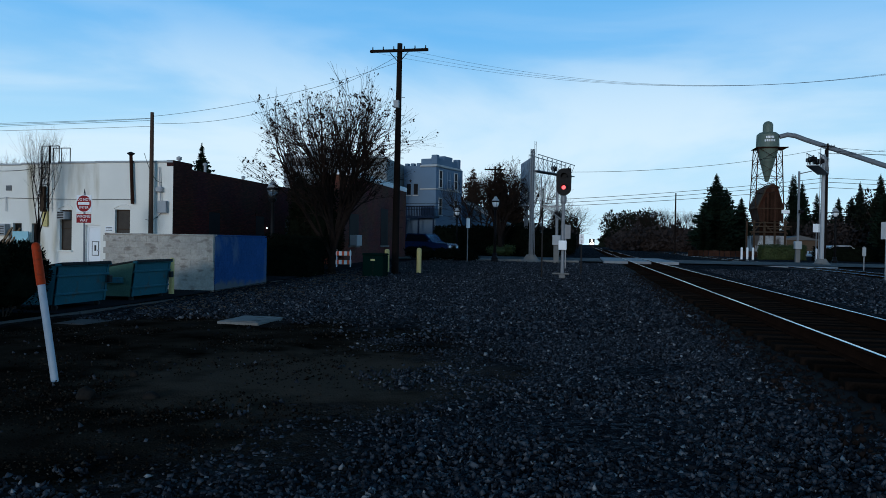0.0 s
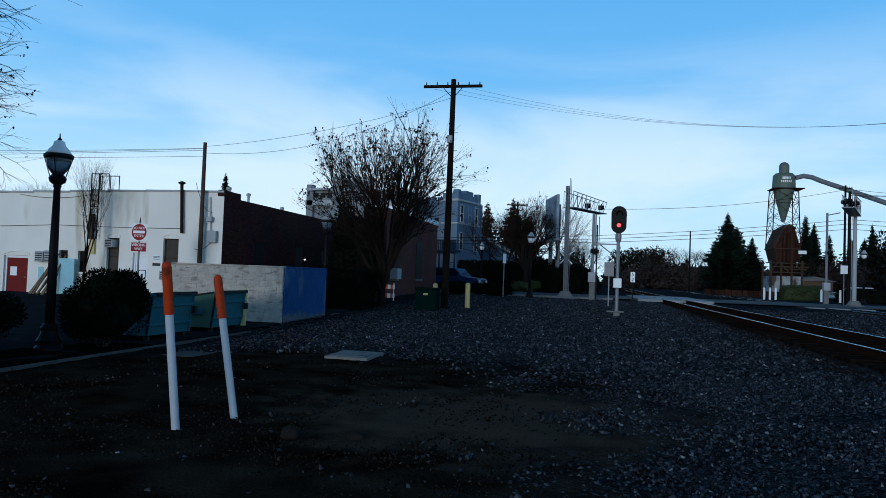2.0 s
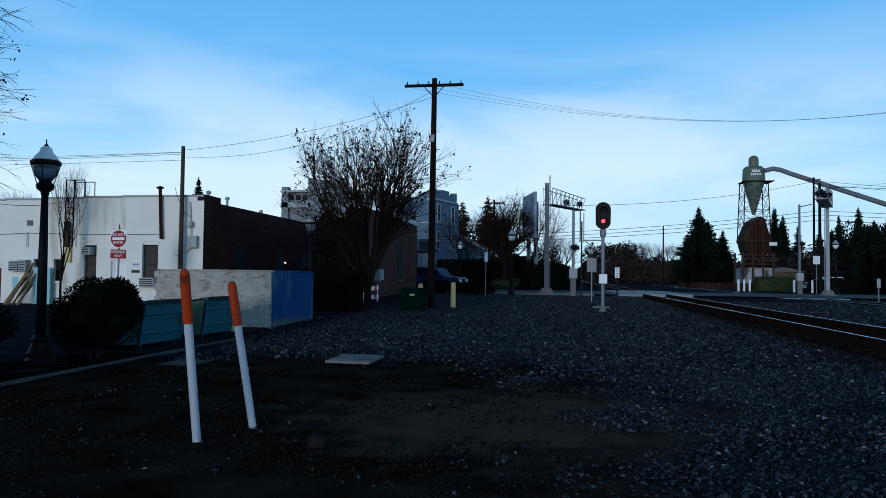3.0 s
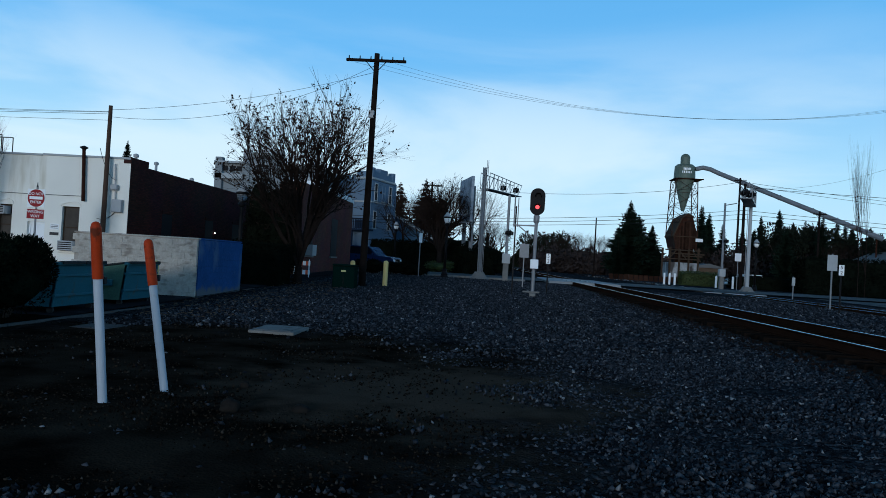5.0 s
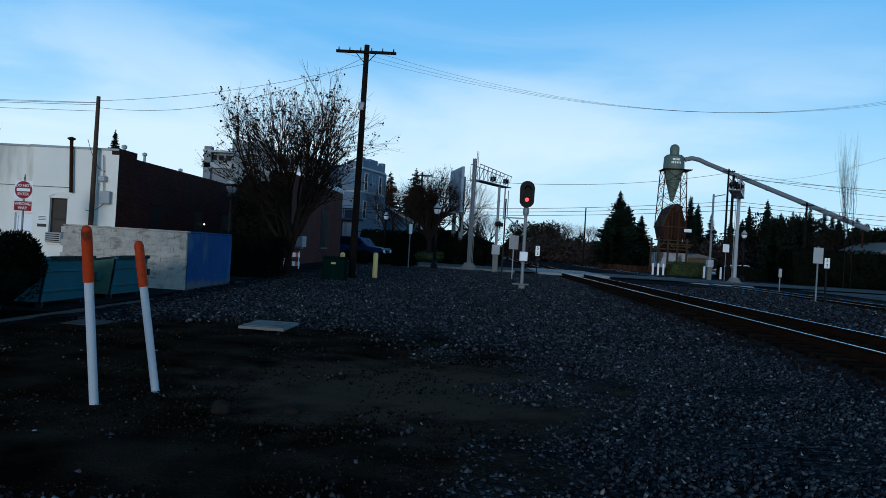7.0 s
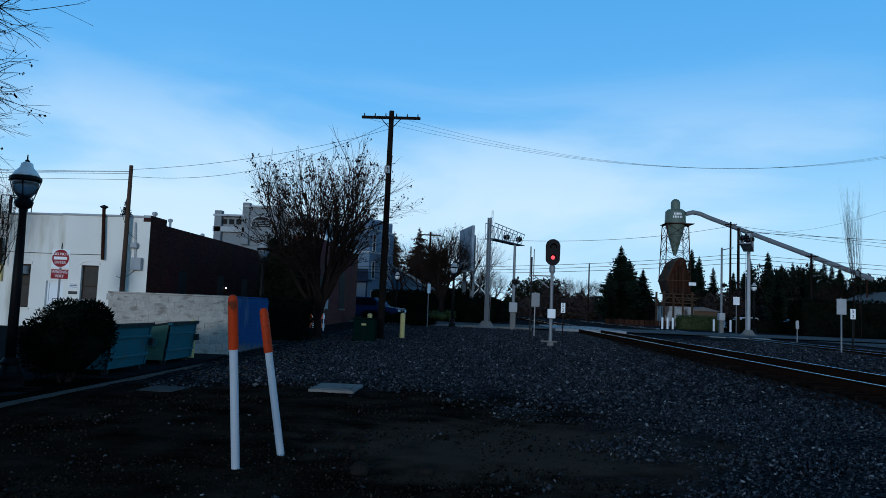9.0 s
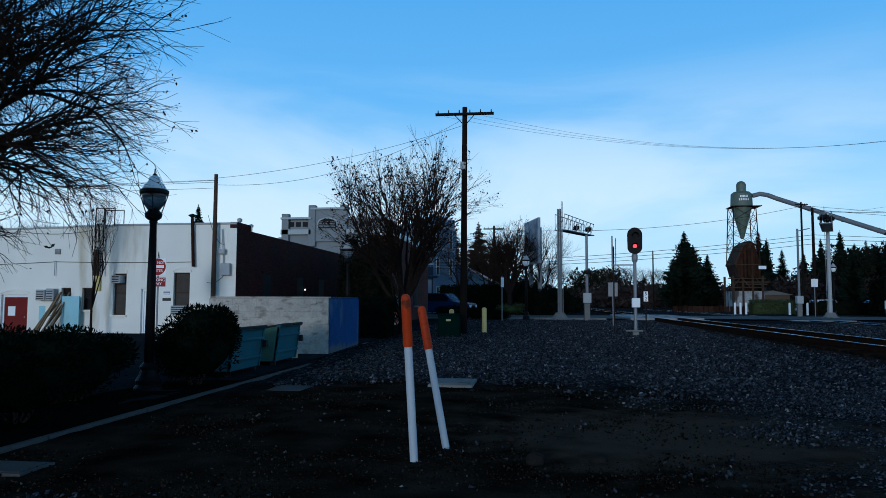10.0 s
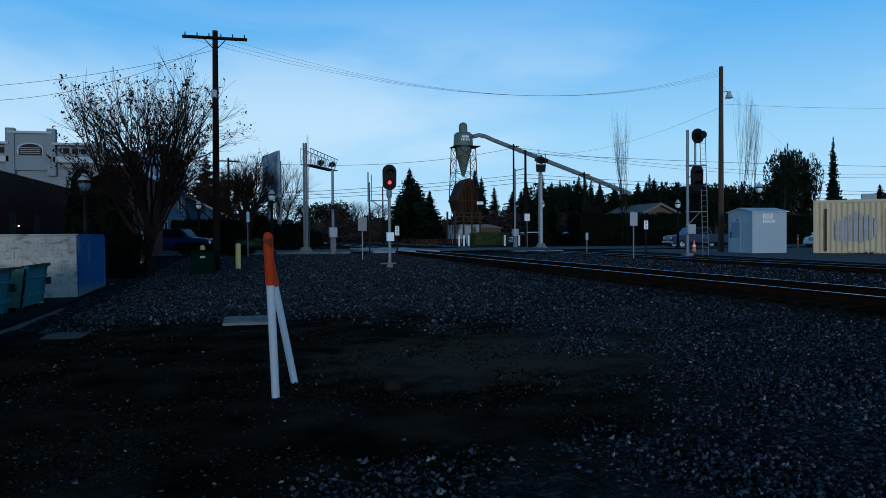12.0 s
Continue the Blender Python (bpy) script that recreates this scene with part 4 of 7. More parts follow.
# ---- dumpsters ----
def dumpster(y0, y1, label, side_mat):
    """A front-loading bin: tall ribbed front, side panels that slope down to the back, two lids."""
    L = y1 - y0
    t = thing("dumpster", (-11.72, y0, 0.0), label, "dumpster", "dumpsters")
    outline = [(-1.5, 0.14), (-0.12, 0.14), (-0.05, 0.62), (0.0, 1.09), (-1.5, 0.82)]
    part("body", prism(bmesh.new(), outline, 0.02, L - 0.02), "teal_steel", t)
    for y in (0.0, L - 0.02):
        part("side_panel", prism(bmesh.new(), outline, y, y + 0.02), side_mat, t, "faded green steel side" if side_mat == "green_lid" else "")
    for z, x in ((0.36, -0.09), (0.80, -0.035)):
        part("rib", B(x - 0.02, x + 0.055, -0.02, L + 0.02, z, z + 0.055, bevel=0.01), "teal_steel", t)
    for y in (0.0, L - 0.07):
        part("corner_post", prism(bmesh.new(), [(-0.16, 0.14), (-0.09, 0.14), (0.025, 1.06), (-0.05, 1.06)], y, y + 0.07), "teal_steel", t)
    part("rim", B(-0.05, 0.06, -0.06, L + 0.06, 1.05, 1.12, bevel=0.015), "teal_steel", t)
    for k in range(2):
        a, b = 0.02 + k * L / 2, (k + 1) * L / 2 - 0.02
        lid = part("lid", prism(bmesh.new(), [(-1.55, 0.84), (0.09, 1.125), (0.09, 1.155), (-1.55, 0.89)], a, b), "dark_plastic", t, "dark plastic lid")
        part("lip", B(0.07, 0.10, a, b, 1.08, 1.15, bevel=0.008), "dark_plastic", lid)
    for y in (-0.1, L):
        part("fork_pocket", B(-1.25, -0.35, y, y + 0.1, 0.5, 0.66, bevel=0.01), "teal_steel", t)
    part("latch", B(0.0, 0.10, L - 0.09, L + 0.03, 0.60, 0.78, bevel=0.01), "dark_plastic", t)
    for x in (-1.3, -0.22):
        for y in (0.15, L - 0.15):
            part("caster", T((x, y - 0.03, 0.07), (x, y + 0.03, 0.07), 0.075, n=12), "tyre", t)
    return t


dumpster(15.25, 17.08, "battered teal steel dumpster with dark plastic lids", "teal_steel")
dumpster(18.22, 19.93, "battered teal steel dumpster with a faded green side", "green_lid")
b = tagged(part("bollard", lathe(bmesh.new(), ((0.08, -0.1), (0.08, 1.1), (0.06, 1.15), (0.01, 1.17)), 14), "yellow_post"), "faded yellow steel bollard by the block wall", "bollard", "yellow bollards")
b.location = (-12.05, 20.55, 0.0)


# ---- foliage ----
def leaf_cloud(bm, centres, count, size, rng, up=0.4):
    """Small pointed leaves on the shells of several overlapping lumps."""
    for _ in range(count):
        c, r = centres[rng.integers(len(centres))]
        d = rng.normal(size=3)
        d /= np.linalg.norm(d)
        k = rng.uniform(0.8, 1.03) if rng.random() < 0.85 else rng.uniform(0.2, 0.8)
        p = Vector((c[0] + d[0] * r[0] * k, c[1] + d[1] * r[1] * k, c[2] + d[2] * r[2] * k))
        if p.z < 0.03:
            continue
        ax = (Vector(d) + Vector(rng.normal(size=3)) * 0.7 + Vector((0, 0, up))).normalized()
        sd = ax.cross(Vector(rng.normal(size=3))).normalized()
        s = size * rng.uniform(0.6, 1.4)
        q = [bm.verts.new(p), bm.verts.new(p + ax * s * 0.5 + sd * s * 0.18), bm.verts.new(p + ax * s), bm.verts.new(p + ax * s * 0.5 - sd * s * 0.18)]
        bm.faces.new(q)


def bush(at, rx, ry, h, count, size, mat, label, seed, group="", category="bush", name="bush"):
    rng = np.random.default_rng(seed)
    t = thing(name, at, label, category, group)
    cs = [((0, 0, h * 0.48), (rx * 0.9, ry * 0.9, h * 0.48))]
    for _ in range(9):
        a = rng.uniform(0, 6.28)
        k = rng.uniform(0.35, 0.7)
        cs.append(((math.cos(a) * rx * k, math.sin(a) * ry * k, h * rng.uniform(0.3, 0.78)), (rx * 0.42, ry * 0.42, h * 0.24)))
    bm = bmesh.new()
    leaf_cloud(bm, cs, count, size, rng)
    part("foliage", bm, mat, t)
    bm = bmesh.new()
    for c, r in cs:
        g = bmesh.ops.create_icosphere(bm, subdivisions=2, radius=1)
        for v in g["verts"]:
            v.co = Vector((c[0] + v.co.x * r[0] * 0.78, c[1] + v.co.y * r[1] * 0.78, max(0.02, c[2] + v.co.z * r[2] * 0.78)))
    part("inner_growth", bm, mat, t)
    bm = bmesh.new()
    for _ in range(7):
        a = rng.uniform(0, 6.28)
        tube(bm, (0.08 * math.cos(a), 0.08 * math.sin(a), -0.03), (rx * 0.5 * math.cos(a), ry * 0.5 * math.sin(a), h * 0.5), 0.02, 0.008, n=5)
    part("stems", bm, "bark", t)
    return t


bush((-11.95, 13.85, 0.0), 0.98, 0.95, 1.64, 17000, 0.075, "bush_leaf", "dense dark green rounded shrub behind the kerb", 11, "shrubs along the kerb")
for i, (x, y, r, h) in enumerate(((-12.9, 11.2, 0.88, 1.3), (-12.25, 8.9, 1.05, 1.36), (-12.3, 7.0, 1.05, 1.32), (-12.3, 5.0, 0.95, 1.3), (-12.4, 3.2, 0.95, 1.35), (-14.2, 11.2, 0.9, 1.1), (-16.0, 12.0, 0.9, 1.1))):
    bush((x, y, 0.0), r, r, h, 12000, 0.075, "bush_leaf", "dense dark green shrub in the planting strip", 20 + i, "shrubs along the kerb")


def clipped_hedge(at, lx, ly, h, count, mat, label, seed, size=0.09):
    rng = np.random.default_rng(seed)
    t = thing("hedge", at, label, "hedge", "hedges")
    bm = bmesh.new()
    for _ in range(count):
        f = rng.integers(5)
        p = Vector((rng.uniform(-1, 1) * lx / 2, rng.uniform(-1, 1) * ly / 2, rng.uniform(0.02, 1) * h))
        if f == 0:
            p.z = h
        elif f == 1:
            p.x = lx / 2
        elif f == 2:
            p.x = -lx / 2
        else:
            p.y = -ly / 2
        n = 0.09 * h * noise.noise(p * (1.4 / max(0.8, h * 0.6))) + rng.normal() * 0.03
        p += Vector((n, n, n))
        ax = Vector(rng.normal(size=3)).normalized()
        sd = ax.orthogonal().normalized()
        s = size * rng.uniform(0.6, 1.5)
        bm.faces.new([bm.verts.new(p), bm.verts.new(p + ax * s * 0.5 + sd * s * 0.25), bm.verts.new(p + ax * s), bm.verts.new(p + ax * s * 0.5 - sd * s * 0.25)])
    part("foliage", bm, mat, t)
    part("inner_growth", B(-lx / 2 + 0.06, lx / 2 - 0.06, -ly / 2 + 0.06, ly / 2 - 0.06, 0, h - 0.06, bevel=min(0.15, h * 0.1)), mat, t)
    return t


# this shrub is added as a dark mass over the wing's sunlit south end
bush((-13.6, 36.6, 0.1), 1.5, 1.2, 5.5, 12000, 0.14, "hedge_leaf", "tall dark evergreen shrub added to darken the sunlit end of the brick wing", 41)
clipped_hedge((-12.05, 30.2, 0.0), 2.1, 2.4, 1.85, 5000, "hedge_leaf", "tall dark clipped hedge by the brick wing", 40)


def branch_tree(bm, tips, rng, p, d, length, r, depth, spread_k, up, kids=(2, 4), wob=0.18, n=5, taper=0.62):
    """Grow tapered limbs; collects the twig ends."""
    steps = 3 if depth > 1 else 2
    q = p
    for s in range(steps):
        d = (d + Vector(rng.normal(size=3)) * wob + Vector((0, 0, up))).normalized()
        e = q + d * (length / steps)
        r2 = r * (1 - (1 - taper) / steps)
        tube(bm, q, e, r, r2, n=n if r > 0.012 else 3, caps=False)
        q, r = e, r2
        if depth > 1 and (s > 0 or depth > 4) and rng.random() < 0.82:
            side = d.orthogonal().normalized()
            side.rotate(Matrix.Rotation(rng.uniform(0, 6.28), 3, d))
            branch_tree(bm, tips, rng, q, (d + side * spread_k * 1.25).normalized(), length * rng.uniform(0.5, 0.72), r * 0.62, depth - 1, spread_k, up, kids, wob, n, taper)
    if depth == 0:
        tips.append((q, d))
        return
    for _ in range(rng.integers(*kids)):
        side = d.orthogonal().normalized()
        side.rotate(Matrix.Rotation(rng.uniform(0, 6.28), 3, d))
        branch_tree(bm, tips, rng, q, (d + side * spread_k * rng.uniform(0.5, 1.2)).normalized(), length * rng.uniform(0.62, 0.85), r * rng.uniform(0.6, 0.8), depth - 1, spread_k, up, kids, wob, n, taper)


def dead_leaves(tips, rng, share, size, clump):
    bm = bmesh.new()
    for q, d in tips:
        if rng.random() > share:
            continue
        for _ in range(rng.integers(1, clump + 1)):
            p = q + Vector(rng.normal(size=3)) * size * 1.1
            ax = Vector(rng.normal(size=3)).normalized()
            sd = ax.orthogonal().normalized()
            s = size * rng.uniform(0.6, 1.4)
            bm.faces.new([bm.verts.new(p - ax * s), bm.verts.new(p + sd * s * 0.6), bm.verts.new(p + ax * s), bm.verts.new(p - sd * s * 0.6)])
    return bm


def bare_tree(at, label, seed, stems, length, r, depth, spread_k, up, share=0.2, size=0.05, clump=3, lean=(0, 0), wob=0.16, trunk=0.0, n=5, kids=(2, 4), taper=0.62, name="bare_tree"):
    rng = np.random.default_rng(seed)
    t = thing(name, at, label, "tree")
    bm, tips = bmesh.new(), []
    if trunk:
        tube(bm, (0, 0, -0.1), (0, 0, trunk), r * 1.9, r * 1.4, n=8)
    for i in range(stems):
        a = 2 * math.pi * i / stems + rng.uniform(-0.4, 0.4)
        d = Vector((math.cos(a) * spread_k * 0.8 + lean[0], math.sin(a) * spread_k * 0.8 + lean[1], 1)).normalized()
        branch_tree(bm, tips, rng, Vector((0, 0, trunk - 0.05)), d, length, r, depth, spread_k, up, kids, wob, n, taper)
    part("limb_crown", bm, "twigs", t)
    if share:
        part("dead_leaves", dead_leaves(tips, rng, share, size, clump), "dry_leaf", t, "withered brown leaf clusters")
    return t


bare_tree((-10.75, 31.3, 0.2), "bare multi-stemmed tree with a few withered brown leaves", 5, 9, 2.4, 0.11, 5, 0.27, 0.03, 0.28, 0.055, 6, trunk=0.8, kids=(2, 3), taper=0.73, wob=0.14, lean=(0.06, 0))
bare_tree((-13.4, 7.4, 0.0), "bare spreading street tree with a few withered leaves", 8, 13, 1.6, 0.085, 5, 0.62, -0.03, 0.10, 0.024, 3, trunk=2.6, wob=0.13, kids=(2, 4), lean=(0.14, 0.05), taper=0.72)
bare_tree((-24.45, 29.6, 0.0), "slim young bare tree against a white wall", 9, 5, 1.75, 0.034, 4, 0.10, 0.12, 0, trunk=1.4, wob=0.15)
bare_tree((-7.0, 64.2, 0.55), "bare rounded street tree before a billboard", 91, 8, 2.0, 0.14, 5, 0.36, 0.03, 0.12, 0.08, 3, trunk=1.9, kids=(2, 3), taper=0.78)


# ---- lamp posts ----
def lamp_post(at, h, label, globe="lamp_glass", cap="grey_paint"):
    t = thing("street_lamp", at, label, "street lamp", "street lamps")
    part("base", lathe(bmesh.new(), ((0.27, 0), (0.27, 0.10), (0.22, 0.16), (0.24, 0.24), (0.19, 0.32), (0.15, 0.44), (0.17, 0.5), (0.11, 0.58)), 16), "cast_iron", t)
    part("pole", lathe(bmesh.new(), ((0.095, 0.5), (0.085, h * 0.5), (0.065, h - 1.02), (0.085, h - 0.98), (0.06, h - 0.94)), 14), "cast_iron", t, smooth=True)
    head = part("head", lathe(bmesh.new(), ((0.07, h - 0.96), (0.15, h - 0.90), (0.17, h - 0.82), (0.12, h - 0.76), (0.10, h - 0.74)), 16), "cast_iron", t)
    part("globe", lathe(bmesh.new(), ((0.11, h - 0.74), (0.2, h - 0.62), (0.235, h - 0.46), (0.24, h - 0.40)), 18), globe, head, "frosted glass globe", smooth=True)
    part("band", lathe(bmesh.new(), ((0.26, h - 0.43), (0.28, h - 0.40), (0.28, h - 0.35), (0.25, h - 0.33)), 18), "cast_iron", head)
    part("cap", lathe(bmesh.new(), ((0.25, h - 0.34), (0.2, h - 0.25), (0.12, h - 0.16), (0.10, h - 0.08), (0.05, h - 0.05)), 16), cap, head, "pale domed cap", smooth=True)
    part("finial", lathe(bmesh.new(), ((0.03, h - 0.06), (0.045, h - 0.03), (0.015, h), (0.01, h + 0.09)), 10), "cast_iron", head)
    for i in range(4):
        a = i * math.pi / 2 + 0.4
        c, s = math.cos(a), math.sin(a)
        part("bracket", T((0.14 * c, 0.14 * s, h - 0.82), (0.265 * c, 0.265 * s, h - 0.42), 0.01, n=5), "cast_iron", head)
    return t


lamp_post((-12.45, 12.85, -0.04), 4.33, "black cast-iron street lamp with a glass globe by the kerb", cap="globe")
lamp_post((-12.72, 29.3, 0.0), 4.3, "black cast-iron street lamp beside a bare tree")
lamp_post((-5.4, 47.4, gz(-5.4, 47.4)), 4.3, "black street lamp with a white globe by the crossing", "globe")
lamp_post((-11.2, 66.0, 0.5), 4.5, "black street lamp with a white globe", "globe")
lamp_post((20.3, 64.5, 0.55), 4.6, "black street lamp across the road", "globe")
lamp_post((28.0, 43.3, 0.44), 4.95, "black street lamp behind a white shed", "globe")
lamp_post((27.3, 52.4, 0.45), 4.2, "black street lamp behind a parked pickup", "globe")


# ---- poles and cables ----
def wooden_pole(at, top, r, label, arm=None, mat="pole_wood", lean=(0, 0), name="utility_pole"):
    t = thing(name, at, label, "utility pole", "utility poles")
    part("pole", T((0, 0, -0.3), (lean[0], lean[1], top - at[2]), r, r * 0.68, n=14), mat, t)
    if arm:
        z = top - at[2] - 0.35
        a = part("crossarm", B(lean[0] - arm / 2, lean[0] + arm / 2, lean[1] - 0.2, lean[1] - 0.08, z - 0.06, z + 0.06, bevel=0.01), mat, t)
        for i in range(6):
            x = lean[0] - arm / 2 + 0.12 + i * (arm - 0.24) / 5
            part("insulator", T((x, lean[1] - 0.14, z + 0.06), (x, lean[1] - 0.14, z + 0.2), 0.03, 0.02, n=8), "dark_paint", a)
        for s in (-1, 1):
            part("brace", T((lean[0] + s * 0.45, lean[1] - 0.14, z - 0.05), (lean[0], lean[1] - 0.14, z - 0.55), 0.02, n=5), "dark_paint", t)
    return t


wp = wooden_pole((-8.11, 32.35, 0.2), 10.75, 0.17, "dark wooden utility pole with a crossarm", 2.7, lean=(0.06, 0))
for z in (2.2, 3.0, 4.4, 5.6, 6.4, 7.3, 8.1):
    part("step", T((0.1, 0, z), (0.34, 0, z), 0.012, n=5), "dark_paint", wp)
part("bracket_box", B(-0.12, 0.12, -0.3, -0.12, 7.6, 7.95, bevel=0.02), "grey_paint", wp)
wooden_pole((-19.17, 30.42, 0.0), 7.48, 0.12, "plain brown wooden pole before a white wall", None, "pole_wood_light")
wooden_pole((24.0, 42.0, 0.42), 13.0, 0.20, "tall brown wooden pole with a small lamp", None, "pole_wood_light")
t = thing("yard_lamp", (24.25, 41.9, 11.0), "small grey yard lamp fixed to a pole", "lamp")
part("arm", T((-0.2, 0, 0.3), (0.25, 0, 0.35), 0.03, n=6), "grey_paint", t)
part("shade", lathe(bmesh.new(), ((0.26, -0.1), (0.16, 0.15), (0.12, 0.35)), 12, (0.3, 0, 0)), "grey_paint", t)
wooden_pole((29.67, 98.2, 0.5), 14.85, 0.17, "dark wooden pole beside the lumber duct", 1.6)
wooden_pole((22.6, 75.0, 0.5), 11.2, 0.18, "dark wooden pole by the crossing")
wooden_pole((-9.0, 76.0, 0.5), 9.8, 0.15, "wooden utility pole with two crossarms among trees", 2.2)
wooden_pole((14.0, 118.0, 0.5), 10.0, 0.14, "dark wooden pole beyond the crossing")
wooden_pole((33.0, 82.0, 0.5), 9.5, 0.15, "dark wooden pole behind parked cars", 1.4)
wires("overhead_wire", [((-8.1 + k * 0.9, 32.2, 10.3), (24.0, 42.0, 12.6 + k * 0.18), 1.95 + 0.08 * k) for k in (-1, 0, 1)], 0.005, "faint dark wire high above the gravel")
wires("overhead_wire", [((-8.1, 32.3, 9.9), (-19.17, 30.42, 7.3), 0.35), ((-8.1, 32.3, 10.2), (-19.17, 30.42, 7.0), 0.9), ((-19.17, 30.42, 7.22), (-62, 30, 8.1), 0.5), ((-19.17, 30.42, 7.2), (-62, 29, 7.8), 0.55), ((-19.17, 30.42, 7.12), (-62, 27, 5.9), 0.1), ((-19.17, 30.42, 6.85), (-62, 31, 7.0), 0.2),
         ((24, 42, 10.5), (62, 38, 12.5), 0.8), ((24, 42, 10.3), (22.6, 75, 10.9), 1.2), ((24, 42, 11.8), (60, 70, 8.0), 1.0)], 0.008, "thin dark overhead wires between poles")
wires("street_cable", [((-60, 72, z0), (22.6, 75, z1), s) for z0, z1, s in ((7.5, 8.5, 2.3), (7.3, 8.1, 2.3), (6.8, 7.6, 2.1))]
      + [((22.6, 75, z0), (120, 78, z1), s) for z0, z1, s in ((8.5, 7.4, 0.9), (8.1, 6.9, 0.9), (7.6, 6.2, 0.9), (10.8, 11.5, 0.8))]
      + [((-9, 76, 9.4), (29.7, 98, 14.3), 1.2), ((29.7, 98.2, 14.4), (120, 110, 13), 1.5), ((29.7, 98.2, 14.0), (120, 112, 12.5), 1.5)], 0.022, "dark street cables crossing above the road")


# ---- signals and signs ----
def oval(bm, w, h, y0, y1, at, n=24):
    """A plate with round ends, standing upright."""
    o = []
    for i in range(n):
        a = 2 * math.pi * i / n
        o.append((at[0] + math.cos(a) * w / 2, at[2] + math.sin(a) * w / 2 + (h - w) / 2 * (1 if math.sin(a) >= 0 else -1)))
    return prism(bm, o, at[1] + y0, at[1] + y1)


def signal_head(parent, at, lit, w=0.64, h=1.16):
    head = part("signal_head", oval(bmesh.new(), w, h, 0, 0.04, at), "dark_paint", parent, "black oval signal target")
    part("housing", oval(bmesh.new(), w * 0.62, h * 0.8, 0.04, 0.3, at), "dark_paint", head)
    for k, z in enumerate((h * 0.2, -h * 0.2)):
        bm = bmesh.new()
        for i in range(11):
            a0, a1 = math.pi * (-0.1 + 1.2 * i / 11), math.pi * (-0.1 + 1.2 * (i + 1) / 11)
            vs = []
            for a, y in ((a0, 0), (a1, 0), (a1, -0.3), (a0, -0.3)):
                vs.append(bm.verts.new((at[0] + 0.13 * math.cos(a), at[1] + y, at[2] + z + 0.13 * math.sin(a))))
            bm.faces.new(vs)
        bmesh.ops.solidify(bm, geom=bm.faces[:], thickness=0.012)
        part("hood", bm, "dark_paint", head)
        part("lens", T((at[0], at[1] - 0.02, at[2] + z), (at[0], at[1] + 0.01, at[2] + z), 0.088, n=16), "red_lens" if lit and k == 1 else "window_dark", head, "glowing red lens" if lit and k == 1 else "")
    return head


SX, SY = -0.57, 31.6
t = thing("railway_signal", (SX, SY, 0.3), "railway signal on a grey mast showing red", "railway signal")
part("mast", T((0, 0, 0), (0, 0, 3.6), 0.075, 0.07, n=14), "galvanised", t)
bm = bmesh.new()
box(bm, -0.42, 0.3, -0.1, 0.1, 0.2, 0.27, bevel=0.02)
box(bm, -0.13, 0.13, -0.13, 0.13, 0.0, 0.2, bevel=0.03)
part("foot", bm, "concrete", t)
part("relay_box", B(-0.17, 0.17, -0.26, -0.07, 1.24, 1.64, bevel=0.02), "white_paint", t, "pale metal relay box")
bk = part("bracket", B(-1.0, 0.05, -0.05, 0.05, 3.05, 3.1), "galvanised", t)
part("arm", T((-0.75, 0, 3.05), (-0.1, 0, 2.55), 0.025, n=6), "galvanised", bk)
part("ladder_rail", T((-0.95, 0.05, 3.0), (-0.95, 0.05, 4.35), 0.03, n=6), "galvanised", bk)
part("ladder_rail", T((-0.8, 0.05, 3.0), (-0.8, 0.05, 4.25), 0.02, n=6), "galvanised", bk)
part("collar", lathe(bmesh.new(), ((0.1, 3.2), (0.13, 3.3), (0.13, 3.5), (0.08, 3.6)), 14), "galvanised", t)
signal_head(t, (0, -0.12, 4.12), True)


def post_sign(at, pw, ph, zc, h, label, mats=("white_sign", "galvanised"), words=None, wsize=0.2, turn=0.0, category="sign"):
    t = thing("road_sign", at, label, category, "small signs", turn)
    part("post", B(-0.03, 0.03, -0.02, 0.02, -0.2, h), mats[1], t)
    p = part("panel", B(-pw / 2, pw / 2, -0.035, -0.022, zc - ph / 2, zc + ph / 2, bevel=0.004), mats[0], t)
    if words:
        for i, wd in enumerate(words):
            text("lettering", wd, wsize, "black_ink", p, (0, -0.04, zc + (len(words) / 2 - 0.5 - i) * wsize * 1.05))
    return t


post_sign((-0.66, 39.6, 0.35), 0.5, 0.75, 2.1, 2.5, "grey metal sign seen from behind on a thin post", ("galvanised", "galvanised"))
post_sign((0.2, 33.8, 0.35), 0.2, 0.46, 1.68, 1.9, "small white number sign on a dark post", ("white_sign", "dark_paint"), ("5", "2"), 0.22)
post_sign((11.65, 30.4, 0.4), 0.21, 0.42, 1.82, 2.03, "small white number sign on a dark post", ("white_sign", "dark_paint"), ("5", "2"), 0.2)
post_sign((12.5, 33.1, 0.42), 0.43, 0.7, 2.15, 2.55, "plain pale metal sign on a thin grey post", ("grey_paint", "galvanised"))
post_sign((-1.45, 31.8, 0.3), 0.06, 0.06, 3.2, 3.9, "thin dark steel pole by the signal", ("dark_paint", "dark_paint"), category="pole")
post_sign((-6.9, 45.5, 0.5), 0.34, 0.6, 2.5, 2.9, "narrow pale sign on a thin post at the kerb", ("white_sign", "galvanised"), turn=60)
post_sign((16.25, 46.4, 0.45), 0.2, 0.5, 1.2, 1.5, "short pale delineator post", ("grey_paint", "galvanised"))

